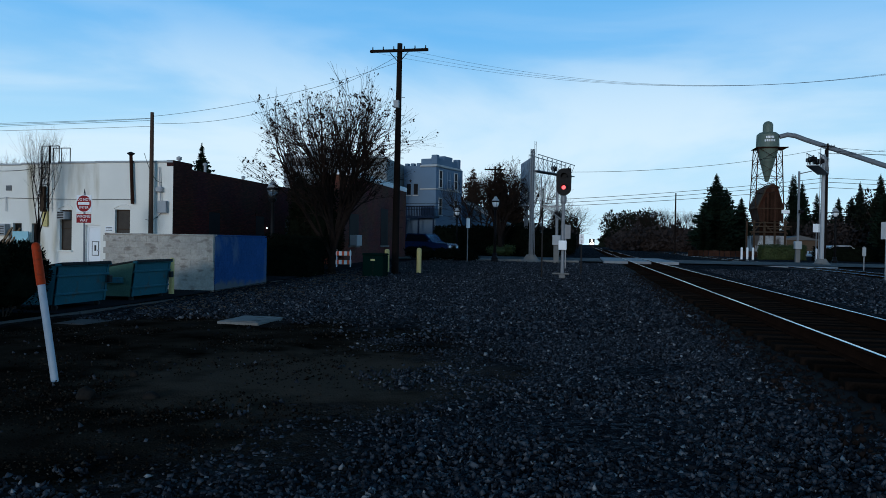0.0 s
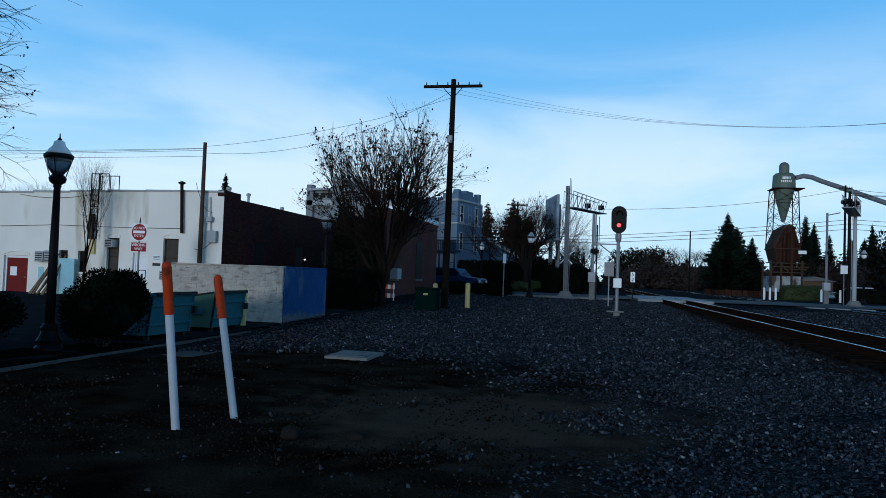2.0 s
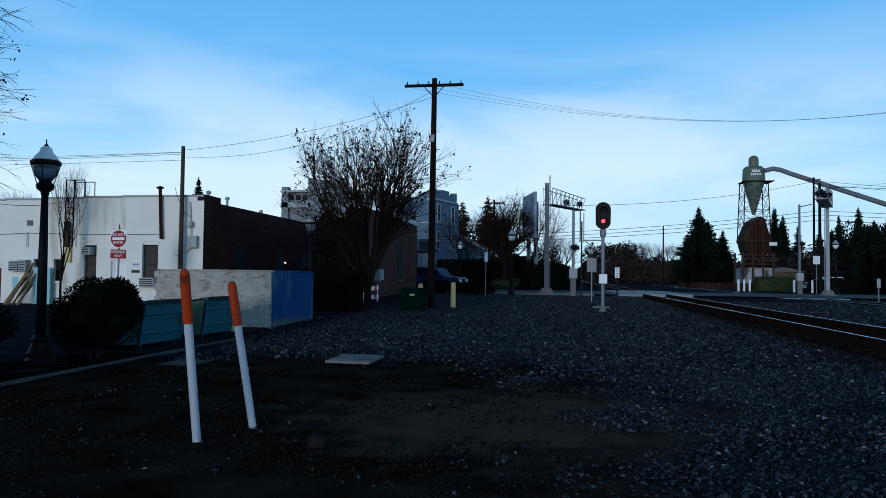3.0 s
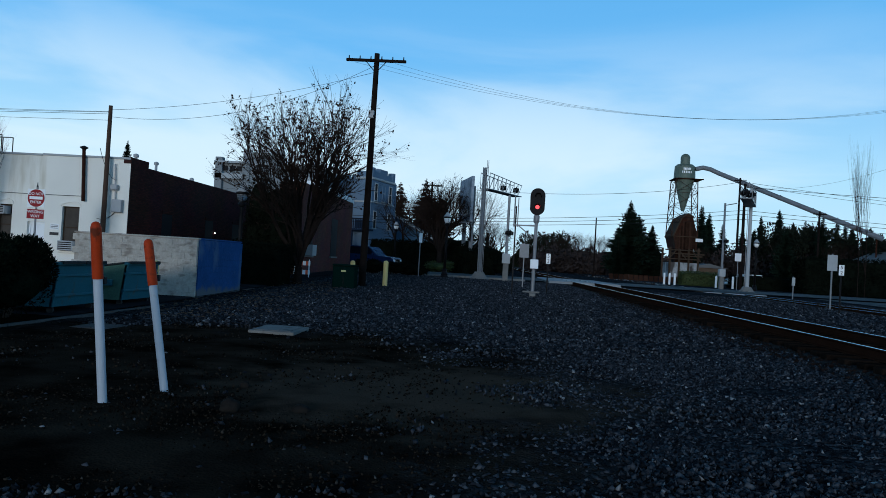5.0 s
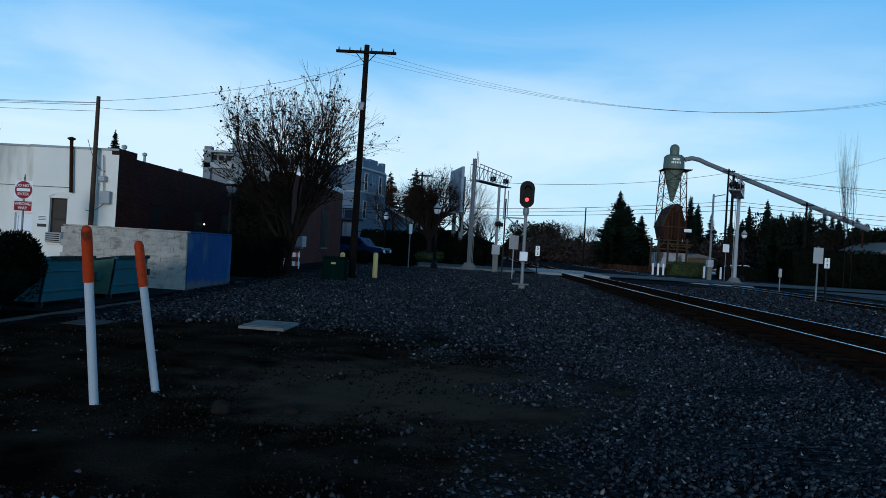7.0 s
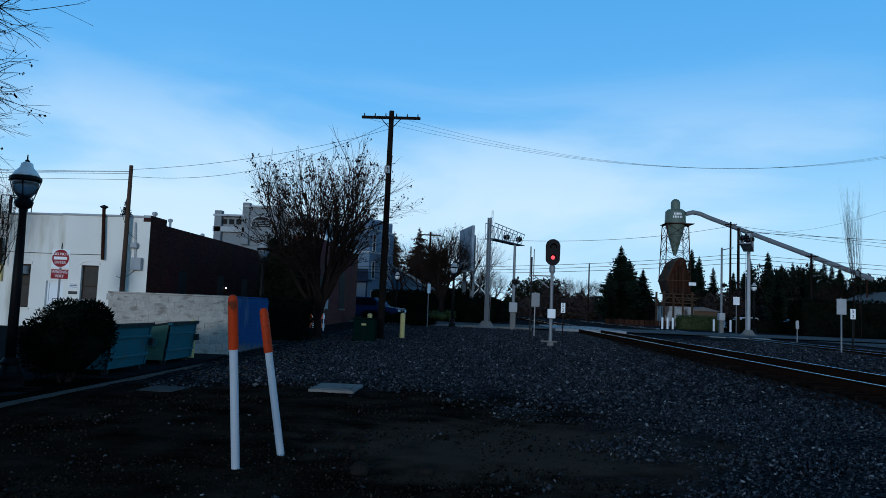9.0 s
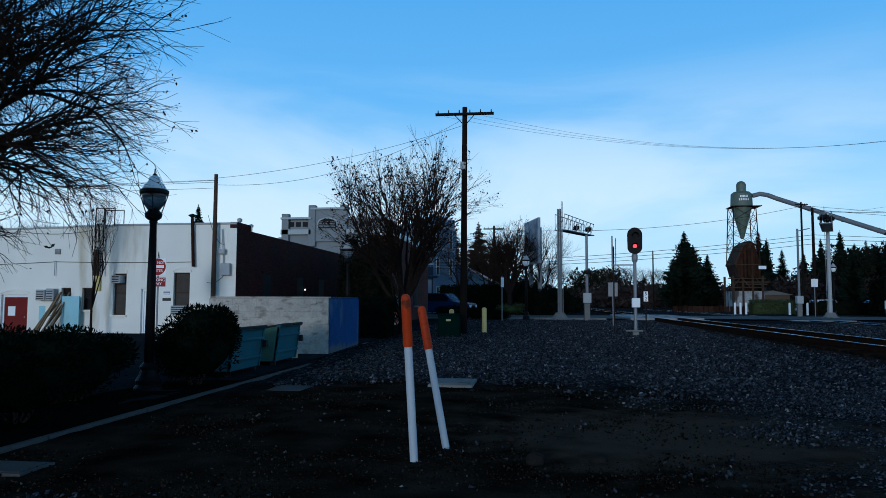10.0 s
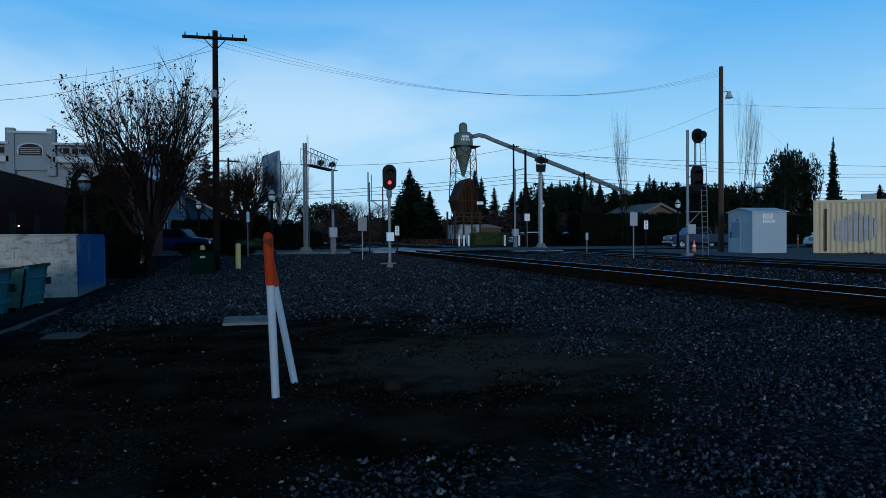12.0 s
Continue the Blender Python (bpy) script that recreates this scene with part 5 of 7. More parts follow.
# wrong-way sign pair
t = thing("do_not_enter_sign", (-19.86, 26.8, -0.18), "red and white do not enter sign above a wrong way plate", "road sign")
part("post", B(-0.03, 0.03, 0.0, 0.04, -0.2, 3.75), "galvanised", t)
p = part("square_panel", B(-0.35, 0.35, -0.02, -0.006, 2.94, 3.64, bevel=0.004), "white_sign", t, "white square backing")
part("disc", T((0, -0.03, 3.29), (0, -0.021, 3.29), 0.335, n=32), "red_sign", p, "red disc")
part("bar", B(-0.26, 0.26, -0.036, -0.031, 3.24, 3.35), "white_sign", p)
text("lettering", "DO NOT", 0.15, "white_sign", p, (0, -0.034, 3.45))
text("lettering", "ENTER", 0.15, "white_sign", p, (0, -0.034, 3.13))
p = part("plate", B(-0.34, 0.34, -0.02, -0.006, 2.5, 2.86, bevel=0.004), "red_sign", t, "red wrong way plate")
text("lettering", "WRONG", 0.16, "white_sign", p, (0, -0.024, 2.76))
text("lettering", "WAY", 0.16, "white_sign", p, (0, -0.024, 2.60))
part("cap", T((0, 0.02, 3.72), (0, 0.02, 3.9), 0.03, 0.01), "dark_paint", t)


def truss_mast(t, h, w, mat, n):
    """Square lattice column with cross bracing."""
    for x in (-w / 2, w / 2):
        for y in (-w / 2, w / 2):
            part("chord", B(x - 0.028, x + 0.028, y - 0.028, y + 0.028, 0.3, h), mat, t)
    bm = bmesh.new()
    for i in range(n):
        z0, z1 = 0.4 + (h - 0.5) * i / n, 0.4 + (h - 0.5) * (i + 1) / n
        a, b = (z0, z1) if i % 2 else (z1, z0)
        for s in (-w / 2, w / 2):
            tube(bm, (-w / 2, s, a), (w / 2, s, b), 0.016, n=4)
            tube(bm, (s, -w / 2, a), (s, w / 2, b), 0.016, n=4)
            tube(bm, (-w / 2, s, z0), (w / 2, s, z0), 0.016, n=4)
    part("lacing", bm, mat, t)


def flasher(parent, at, turn=0.0):
    bm = bmesh.new()
    d = Matrix.Rotation(radians(turn), 3, "Z")
    for s in (-0.38, 0.38):
        c = Vector(at) + d @ Vector((s, 0, 0))
        tube(bm, c + d @ Vector((0, -0.03, 0)), c + d @ Vector((0, 0.02, 0)), 0.24, n=16)
        tube(bm, c + d @ Vector((0, -0.22, 0)), c + d @ Vector((0, 0.18, 0)), 0.13, n=12)
    tube(bm, Vector(at) + d @ Vector((-0.4, 0.05, 0)), Vector(at) + d @ Vector((0.4, 0.05, 0)), 0.03, n=6)
    part("flasher", bm, "dark_paint", parent, "pair of black crossing lights")


def cantilever(at, h, reach, turn, label, lattice=True):
    t = thing("crossing_cantilever", at, label, "crossing signal", "crossing cantilevers", turn)
    part("footing", lathe(bmesh.new(), ((0.75, 0), (0.5, 0.2), (0.3, 0.5)), 14), "concrete", t)
    if lattice:
        truss_mast(t, h, 0.17, "galvanised", 30)
    else:
        part("mast", T((0, 0, 0.3), (0, 0, h), 0.15, 0.12, n=14), "grey_paint", t)
    arm = part("arm", B(0.1, reach, -0.35, 0.35, h - 1.45, h - 1.39), "galvanised", t, "walkway arm with lattice rails")
    for y in (-0.35, 0.35):
        bm = bmesh.new()
        tube(bm, (0.1, y, h - 0.35), (reach, y, h - 0.62), 0.03, n=5)
        tube(bm, (0.1, y, h - 1.42), (reach, y, h - 1.42), 0.035, n=5)
        n = 8
        for i in range(n):
            x0, x1 = 0.1 + (reach - 0.1) * i / n, 0.1 + (reach - 0.1) * (i + 1) / n
            zt = lambda x: h - 0.35 - 0.27 * (x - 0.1) / (reach - 0.1)
            tube(bm, (x0, y, h - 1.42), (x0, y, zt(x0)), 0.016, n=4)
            tube(bm, (x0, y, h - 1.42), (x1, y, zt(x1)), 0.016, n=4)
        part("side_lattice", bm, "galvanised", arm)
    flasher(arm, (reach - 0.4, -0.1, h - 1.0), -90 - turn)
    flasher(arm, (reach - 1.9, 0.2, h - 1.0), -90 - turn)
    bm = bmesh.new()
    for s in (-0.09, 0.09):
        tube(bm, (s, -0.2, 0.5), (s, -0.2, h + 0.5), 0.018, n=5)
    for i in range(int(h / 0.3)):
        tube(bm, (-0.09, -0.2, 0.6 + i * 0.3), (0.09, -0.2, 0.6 + i * 0.3), 0.01, n=4)
    part("ladder", bm, "galvanised", t)
    return t


cantilever((-3.16, 48.9, 0.56), 7.5, 5.2, 63, "galvanised crossing cantilever with lattice arm over the road")


def crossing_mast(at, h, label, arm=True, gate=True):
    t = thing("crossing_mast", at, label, "crossing signal", "crossing masts")
    part("mast", T((0, 0, 0), (0, 0, h), 0.10, 0.085, n=12), "galvanised", t)
    part("base_box", B(-0.26, 0.26, -0.28, 0.24, 1.15, 1.8, bevel=0.03), "grey_paint", t, "grey gate machine")
    part("foot", B(-0.18, 0.18, -0.18, 0.18, 0.0, 1.15, bevel=0.04), "concrete", t)
    if arm:
        flasher(t, (0.1, -0.2, h * 0.56), 80)
    bm = bmesh.new()
    for s in (-1, 1):
        tube(bm, (-0.55 * s, -0.16, h - 1.4 - 0.55), (0.55 * s, -0.16, h - 1.4 + 0.55), 0.07, n=4)
    if h < 5:
        part("crossbuck", bm, "white_sign", t, "white crossed boards")
    else:
        bm.free()
    return t


crossing_mast((-1.45, 47.7, 0.56), 5.6, "grey crossing mast with gate machine and black lights")
crossing_mast((-3.6, 66.5, 0.6), 4.6, "crossing mast with white crossed boards across the road")
# the far cantilever seen end-on
t = cantilever((17.1, 57.0, 0.56), 8.0, 6.6, -112, "grey crossing cantilever across the tracks seen nearly end-on", False)
m2 = crossing_mast((17.4, 64.2, 0.56), 7.5, "slim pale mast with crossing lights across the road")
part("top_arm", T((0, 0, 7.3), (0.9, -0.3, 7.5), 0.04, n=6), "galvanised", m2)
post_sign((19.3, 66.0, 0.6), 0.55, 0.7, 2.9, 3.3, "white sign on a post at the crossing", ("white_sign", "galvanised"))

for x in (16.0, 16.5, 17.0, 20.8, 22.3):
    b = tagged(part("bollard", lathe(bmesh.new(), ((0.11, 0), (0.11, 1.15), (0.08, 1.22), (0.01, 1.25)), 12), "white_paint"), "white steel bollard beside the crossing", "bollard", "white bollards")
    b.location = (x, 78.8 - (x - 16) * 0.4, 0.55)
for x, y, h in ((-7.22, 33.35, 1.28), (-8.75, 33.3, 1.2)):
    b = tagged(part("bollard", lathe(bmesh.new(), ((0.115, -0.1), (0.115, h - 0.05), (0.08, h), (0.01, h + 0.02)), 14), "yellow_post"), "faded yellow steel bollard by the utility pole", "bollard", "yellow bollards")
    b.location = (x, y, 0.2)

t = thing("transformer", (-8.55, 30.7, 0.15), "dark green pad transformer cabinet on a concrete pad", "transformer")
part("pad", B(-0.6, 0.6, -0.55, 0.55, -0.15, 0.1, bevel=0.02), "concrete", t)
part("body", B(-0.46, 0.46, -0.4, 0.4, 0.1, 1.02, bevel=0.03), "transformer_green", t)
part("hood", B(-0.48, 0.48, -0.44, 0.44, 1.02, 1.1, bevel=0.03), "transformer_green", t)
part("label_plate", B(-0.1, 0.1, -0.415, -0.402, 0.78, 0.86), "yellow_post", t)
for x in (-0.02, 0.02):
    part("door_seam", B(x - 0.006, x + 0.006, -0.406, -0.4, 0.14, 1.0), "dark_paint", t)

t = thing("barricade", (-11.9, 36.3, 0.25), "folding barricade with orange and white striped boards", "barricade", turn=15)
for s in (-0.35, 0.35):
    part("leg", T((s, -0.2, 0), (s, 0, 1.05), 0.025, n=5), "white_paint", t)
    part("leg", T((s, 0.2, 0), (s, 0, 1.05), 0.025, n=5), "white_paint", t)
for z in (0.75, 0.3):
    bd = part("board", B(-0.4, 0.4, -0.12, -0.09, z, z + 0.22), "white_sign", t)
    for k in range(3):
        part("stripe", B(-0.36 + k * 0.27, -0.24 + k * 0.27, -0.125, -0.121, z, z + 0.22), "cone_orange", bd)


# two-headed signal beyond the siding
t = thing("railway_signal", (17.55, 36.0, 0.42), "tall railway signal with two dark heads and a ladder", "railway signal")
part("mast", T((0, 0, 0), (0, 0, 7.3), 0.09, 0.08, n=12), "galvanised", t)
part("foot", B(-0.25, 0.25, -0.25, 0.25, -0.1, 0.25, bevel=0.03), "concrete", t)
bm = bmesh.new()
for s in (-0.2, 0.2):
    tube(bm, (1.05 + s * 0.9, -0.2, 0.0), (1.05 + s * 0.9, 0.1, 6.9), 0.022, n=5)
for i in range(22):
    tube(bm, (0.87, -0.2 + i * 0.0135, 0.25 + i * 0.3), (1.23, -0.2 + i * 0.0135, 0.25 + i * 0.3), 0.012, n=4)
part("ladder", bm, "galvanised", t)
for z in (5.25, 3.0 - 0.4):
    br = part("platform", B(0.0, 1.1, -0.25, 0.25, z, z + 0.05), "galvanised", t)
    part("stay", T((0.05, 0, z - 0.7), (0.8, 0, z), 0.025, n=5), "galvanised", br)
bm = oval(bmesh.new(), 0.78, 0.85, 0, 0.05, (0.55, -0.2, 6.95))
h1 = part("signal_head", bm, "dark_paint", t, "round black upper head")
part("hood", T((0.62, -0.65, 6.97), (0.58, -0.2, 6.95), 0.22, 0.2, n=14), "dark_paint", h1)
part("hanger", T((0.5, 0, 5.3), (0.5, 0, 6.7), 0.06, n=8), "galvanised", t)
h2 = signal_head(t, (0.5, -0.2, 4.55), False, 0.8, 1.5)
part("control_box", B(-0.15, 0.35, -0.3, -0.05, 1.35, 1.9, bevel=0.02), "grey_paint", t)

# equipment shed
t = thing("equipment_shed", (23.4, 40.4, 0.40), "pale grey-white metal equipment shed with a shallow gable", "shed", turn=-90)
part("body", B(0, 2.4, 0, 2.5, 0.12, 2.72, bevel=0.02), "shed_paint", t)
part("foot", B(0.08, 2.32, 0.08, 2.42, -0.1, 0.12), "concrete", t)
bm = bmesh.new()
for xa, xb, za, zb in ((-0.1, 1.2, 2.70, 2.95), (1.2, 2.5, 2.95, 2.70)):
    prism(bm, [(xa, za), (xb, zb), (xb, zb + 0.06), (xa, za + 0.06)], -0.1, 2.62)
part("roof", bm, "shed_paint", t)
part("gable", prism(bmesh.new(), [(0, 2.71), (2.4, 2.71), (1.2, 2.95)], 0.0, 0.05), "shed_paint", t)
d = part("door", B(0.25, 1.3, -0.03, -0.004, 0.2, 2.4, bevel=0.008), "shed_paint", t)
part("handle", B(0.33, 0.39, -0.08, -0.03, 1.1, 1.5, bevel=0.01), "dark_paint", d)
part("faded_panel", B(0.36, 1.2, -0.037, -0.031, 1.1, 2.1), "faded_blue", d, "bluish painted-over patch")
part("corner_trim", B(2.32, 2.42, -0.025, -0.003, 0.14, 2.7), "shed_paint", t)
part("rust_mark", B(1.9, 2.0, -0.012, -0.004, 1.75, 2.05), "graffiti_grey", t)
for y0, y1, z0, z1 in ((0.75, 1.45, 2.3, 2.6), (0.75, 1.6, 2.05, 2.22)):
    s = part("notice", B(2.403, 2.412, y0, y1, z0, z1), "white_sign", t)
    for k in range(2 if z1 < 2.3 else 4):
        part("line", B(2.4125, 2.416, y0 + 0.06, y1 - 0.06, z0 + 0.04 + k * 0.065, z0 + 0.065 + k * 0.065), "graffiti_grey", s)
part("vent", B(0.9, 1.05, -0.05, -0.03, 2.2, 2.28), "dark_paint", t)

# shipping container
t = thing("shipping_container", (27.0, 37.0, 0.36), "beige corrugated shipping container with faded graffiti", "container", turn=-42)
bm = bmesh.new()
x, vs = 0.15, []
prof = []
while x < 12.0:
    prof += [(x, 0.0), (x + 0.08, 0.06), (x + 0.16, 0.06), (x + 0.24, 0.0)]
    x += 0.30
a = [bm.verts.new((px, py, 0.2)) for px, py in prof]
b = [bm.verts.new((px, py, 3.25)) for px, py in prof]
for i in range(len(prof) - 1):
    bm.faces.new((a[i], a[i + 1], b[i + 1], b[i]))
part("side_panel", bm, "container_beige", t, "corrugated steel side")
part("shell", B(0.02, 12.1, 0.08, 2.44, 0.15, 3.28, bevel=0.01), "container_beige", t)
for a in ((0, 12.2, -0.03, 0.1, 0.0, 0.2), (0, 12.2, -0.03, 0.1, 3.25, 3.42), (0, 0.16, -0.04, 0.12, 0.0, 3.42), (0, 0.12, 0.1, 2.44, 3.25, 3.42)):
    part("frame_rail", B(*a, bevel=0.01), "container_beige", t)
g = part("graffiti", B(1.15, 1.2, -0.012, -0.004, 1.0, 2.2), "graffiti_blue", t)
for k in range(9):
    w = [(1.0, 1.9), (0.9, 2.15), (0.85, 2.4), (0.9, 2.5), (0.9, 2.75), (0.8, 2.6), (0.9, 2.45), (1.0, 2.5), (1.2, 2.3)][k]
    part("stroke", B(1.15 + k * 0.26, 1.33 + k * 0.26, -0.012, -0.004, *w), "graffiti_blue", t, "faded blue paint stroke")
for k in range(5):
    part("stroke", T((4.6 + k * 0.16, -0.01, 1.3 + 0.25 * k), (4.75 + k * 0.2, -0.01, 1.9 + 0.2 * k), 0.03, n=5), "graffiti_grey", t, "grey painted line")
for xx in (0.62, 3.9):
    part("post", B(xx, xx + 0.12, -0.06, 0.02, 0.3, 2.9), "old_timber", t)
for k, xx in enumerate((2.6, 3.7)):
    part("roof_box", B(xx, xx + 0.8, 0.5, 1.3, 3.42, 3.78, bevel=0.02), "grey_paint" if k == 0 else "dark_paint", t)


def cone(at):
    t = thing("traffic_cone", at, "orange traffic cone with a pale collar", "traffic cone", "traffic cones")
    part("foot", B(-0.2, 0.2, -0.2, 0.2, 0, 0.04, bevel=0.01), "cone_orange", t)
    part("body", lathe(bmesh.new(), ((0.16, 0.04), (0.035, 0.9), (0.02, 0.92)), 14), "cone_orange", t)
    part("collar", lathe(bmesh.new(), ((0.112, 0.45), (0.09, 0.6)), 14), "white_sign", t)


cone((22.6, 43.0, 0.44))
cone((29.5, 45.0, 0.44))
t = thing("delineator_post", (33.2, 45.6, 0.42), "slim orange plastic delineator post on the asphalt", "delineator")
part("foot", B(-0.2, 0.2, -0.2, 0.2, 0, 0.06, bevel=0.015), "dark_paint", t)
part("post", lathe(bmesh.new(), ((0.09, 0.05), (0.06, 0.3), (0.055, 1.15), (0.02, 1.25)), 12), "cone_orange", t)
part("band", T((0, 0, 0.85), (0, 0, 0.98), 0.062, n=12), "white_paint", t)


# ---- vehicles ----
def pickup(at, turn, paint, label, L=5.7, bed=True):
    t = thing("pickup_truck" if bed else "car", at, label, "truck" if bed else "car", "parked vehicles", turn)
    if bed:
        o = [(0, 0.45), (0, 0.95), (0.05, 1.1), (1.35, 1.22), (1.95, 1.85), (3.6, 1.88), (3.85, 1.25), (L, 1.25), (L, 0.5), (L - 0.5, 0.42), (0.4, 0.38)]
        win = [(1.5, 1.24), (2.02, 1.78), (3.5, 1.80), (3.7, 1.26)]
    else:
        o = [(0, 0.42), (0, 0.8), (0.1, 0.95), (1.2, 1.1), (1.95, 1.62), (3.7, 1.66), (L - 0.1, 1.12), (L, 0.9), (L, 0.45), (0.4, 0.35)]
        win = [(1.4, 1.1), (2.02, 1.54), (3.6, 1.58), (4.1, 1.1)]
    bm = prism(bmesh.new(), o, -0.95, 0.95)
    bmesh.ops.bevel(bm, geom=[e for e in bm.edges], offset=0.06, segments=2, affect="EDGES")
    body = part("body", bm, paint, t)
    for y in (-0.965, 0.945):
        part("side_window", prism(bmesh.new(), win, y, y + 0.02), "car_glass", body)
        part("sill_trim", B(0.9, L - 0.9, y - 0.01, y + 0.03, 0.42, 0.52), "dark_paint", body)
        part("door_handle", B(2.9, 3.1, y - 0.02, y + 0.04, 1.08, 1.12), "chrome", body)
    a, b = win[0], win[1]
    part("windscreen", prism(bmesh.new(), [(a[0] - 0.12, a[1]), (b[0] - 0.1, b[1]), (b[0] - 0.06, b[1]), (a[0] - 0.07, a[1])], -0.8, 0.8), "car_glass", body)
    for y in (-0.8, 0.5):
        part("headlight", B(-0.03, 0.12, y, y + 0.3, 0.78, 0.98, bevel=0.02), "lamp_lens", body)
        part("fog_light", B(-0.02, 0.05, y + 0.08, y + 0.2, 0.52, 0.6), "lamp_lens", body)
        part("tail_light", B(L - 0.05, L + 0.02, y, y + 0.25, 0.85, 1.05), "red_sign", body)
    part("grille", B(-0.035, 0.02, -0.46, 0.46, 0.7, 0.98, bevel=0.01), "chrome", body)
    part("bumper", B(-0.12, 0.15, -0.92, 0.92, 0.42, 0.62, bevel=0.04), "chrome" if bed else paint, body)
    for y in (-1.08, 0.96):
        part("mirror", B(1.55, 1.7, y, y + 0.12, 1.2, 1.38, bevel=0.02), paint, body)
    for x in (0.95, L - 1.05):
        for y in (-0.82, 0.82):
            w = part("wheel", T((x, y - 0.13, 0.36), (x, y + 0.13, 0.36), 0.36, n=22), "tyre", t)
            part("rim", T((x, y - 0.145, 0.36), (x, y + 0.145, 0.36), 0.23, n=14), "chrome", w)
            part("wheel_arch", T((x, y - 0.135 if y > 0 else y - 0.125, 0.4), (x, y + 0.125 if y > 0 else y + 0.135, 0.4), 0.45, n=20), "dark_paint", body)
    return t


pickup((29.4, 57.4, 0.5), -6, "car_blue", "dark blue pickup truck parked behind a signal")
pickup((-9.5, 55.0, 0.55), 165, "car_blue", "dark blue pickup truck parked beside a brick building")
pickup((38.2, 49.6, 0.45), 20, "car_white", "white car parked behind a container", 4.6, False)
pickup((24.0, 84.0, 0.5), 10, "car_white", "pale car parked by the lumber yard", 4.6, False)
pickup((30.5, 86.0, 0.5), 0, "car_blue", "dark car parked by the lumber yard", 4.6, False)

# ---- lumber cyclone ----
CX, CY = 24.6, 106.7
t = thing("lumber_cyclone", (CX, CY, 0.5), "green dust cyclone on a lattice tower above a rusty hopper", "cyclone tower")
drum = part("drum", lathe(bmesh.new(), ((1.1, 14.9), (1.5, 15.0), (1.42, 16.7), (1.1, 17.0), (0.66, 17.05), (0.66, 18.1), (0.5, 18.4), (0.2, 18.57)), 24), "cyclone_green", t, smooth=False)
part("funnel", lathe(bmesh.new(), ((0.2, 10.3), (0.3, 10.6), (1.45, 15.0)), 24), "cyclone_green", t)
for z, w in ((16.25, 0.9), (15.8, 1.2)):
    n = 6
    for i in range(n):
        a0 = -math.pi / 2 - w / 1.5 / 1.0 * (0.5 - i / n) * 1.2
        a1 = a0 + w / 1.5 / n * 0.8
        am = (a0 + a1) / 2
        q = part("lettering_bar", B(-0.065, 0.065, -0.02, 0.02, -0.15, 0.15), "white_sign", drum)
        q.matrix_local = pose(1.5 * math.cos(am), 1.5 * math.sin(am), z, 0, 0, math.degrees(am) + 90)
part("platform", B(-1.75, 2.3, -1.75, 1.75, 14.78, 14.88, bevel=0.02), "rust_iron", t)
for sx in (-1, 1):
    for sy in (-1, 1):
        part("leg", T((sx * 1.8, sy * 1.8, 6.5), (sx * 1.5, sy * 1.5, 14.8), 0.07, n=6), "rust_iron", t)
bm = bmesh.new()
for i in range(4):
    z0, z1 = 7.0 + i * 1.95, 7.0 + (i + 1) * 1.95
    k0, k1 = 1.79 - 0.072 * i, 1.79 - 0.072 * (i + 1)
    for s in (-1, 1):
        for f in (-1, 1):
            tube(bm, (-k0 * f, s * k0, z0), (k1 * f, s * k1, z1), 0.036, n=4)
            tube(bm, (s * k0, -k0 * f, z0), (s * k1, k1 * f, z1), 0.036, n=4)
        tube(bm, (-k0, s * k0, z0), (k0, s * k0, z0), 0.036, n=4)
        tube(bm, (s * k0, -k0, z0), (s * k0, k0, z0), 0.036, n=4)
part("bracing", bm, "rust_iron", t)
bm = bmesh.new()
prism(bm, [(-1.55, 4.9), (-2.05, 6.5), (-0.75, 9.2), (0.25, 9.75), (1.1, 9.3), (2.0, 6.6), (1.6, 4.9)], -2.6, 2.6)
hop = part("hopper", bm, "rust_iron", t, "rusty sheet-iron hopper")
hop.scale = (0.82, 0.92, 1)
part("roof_sheet", prism(bmesh.new(), [(-2.2, 6.6), (-0.82, 9.3), (0.25, 9.9), (1.2, 9.45), (1.35, 9.3), (0.25, 9.72), (-0.7, 9.12), (-2.05, 6.45)], -2.75, 2.75), "old_timber", hop, "dark weathered roof boards")
rp = random.Random(12)
for k in range(13):
    x = -1.72 + k * 0.285
    part("board", B(x, x + 0.26, -2.68 - rp.uniform(0, 0.05), -2.6, 4.75 + rp.uniform(-0.1, 0.15), min(9.0, 9.2 - 1.9 * max(abs(x - 0.15) - 0.6, 0)) - rp.uniform(0.1, 0.5)), "rust_board", hop)
part("inner_bin", B(-1.5, 1.6, -2.0, 2.0, 2.9, 4.9), "rust_board", hop, "dark boarded bin under the hopper")
part("girt", B(-1.9, 1.9, -2.78, -2.66, 6.5, 6.62), "old_timber", hop)
for k in range(4):
    x = -2.0 + k * 1.3
    part("timber_post", B(x - 0.13, x + 0.13, -2.4, -2.14, 0, 5.0), "old_timber", t)
    part("timber_post", B(x - 0.13, x + 0.13, 2.1, 2.36, 0, 5.0), "old_timber", t)
for z, x0, x1 in ((4.55, -2.7, 2.2), (4.05, -1.9, 2.7), (3.3, -2.6, 1.7), (3.75, -0.4, 2.4)):
    part("timber_beam", B(x0, x1, -2.62, -2.42, z, z + 0.16), "old_timber", t)
for x0, x1, z0, z1 in ((-2.4, -1.2, 3.0, 4.6), (1.0, 2.2, 4.6, 3.1), (-0.9, 0.3, 4.7, 3.3)):
    part("brace", T((x0, -2.5, z0), (x1, -2.5, z1), 0.08, n=5), "old_timber", t)
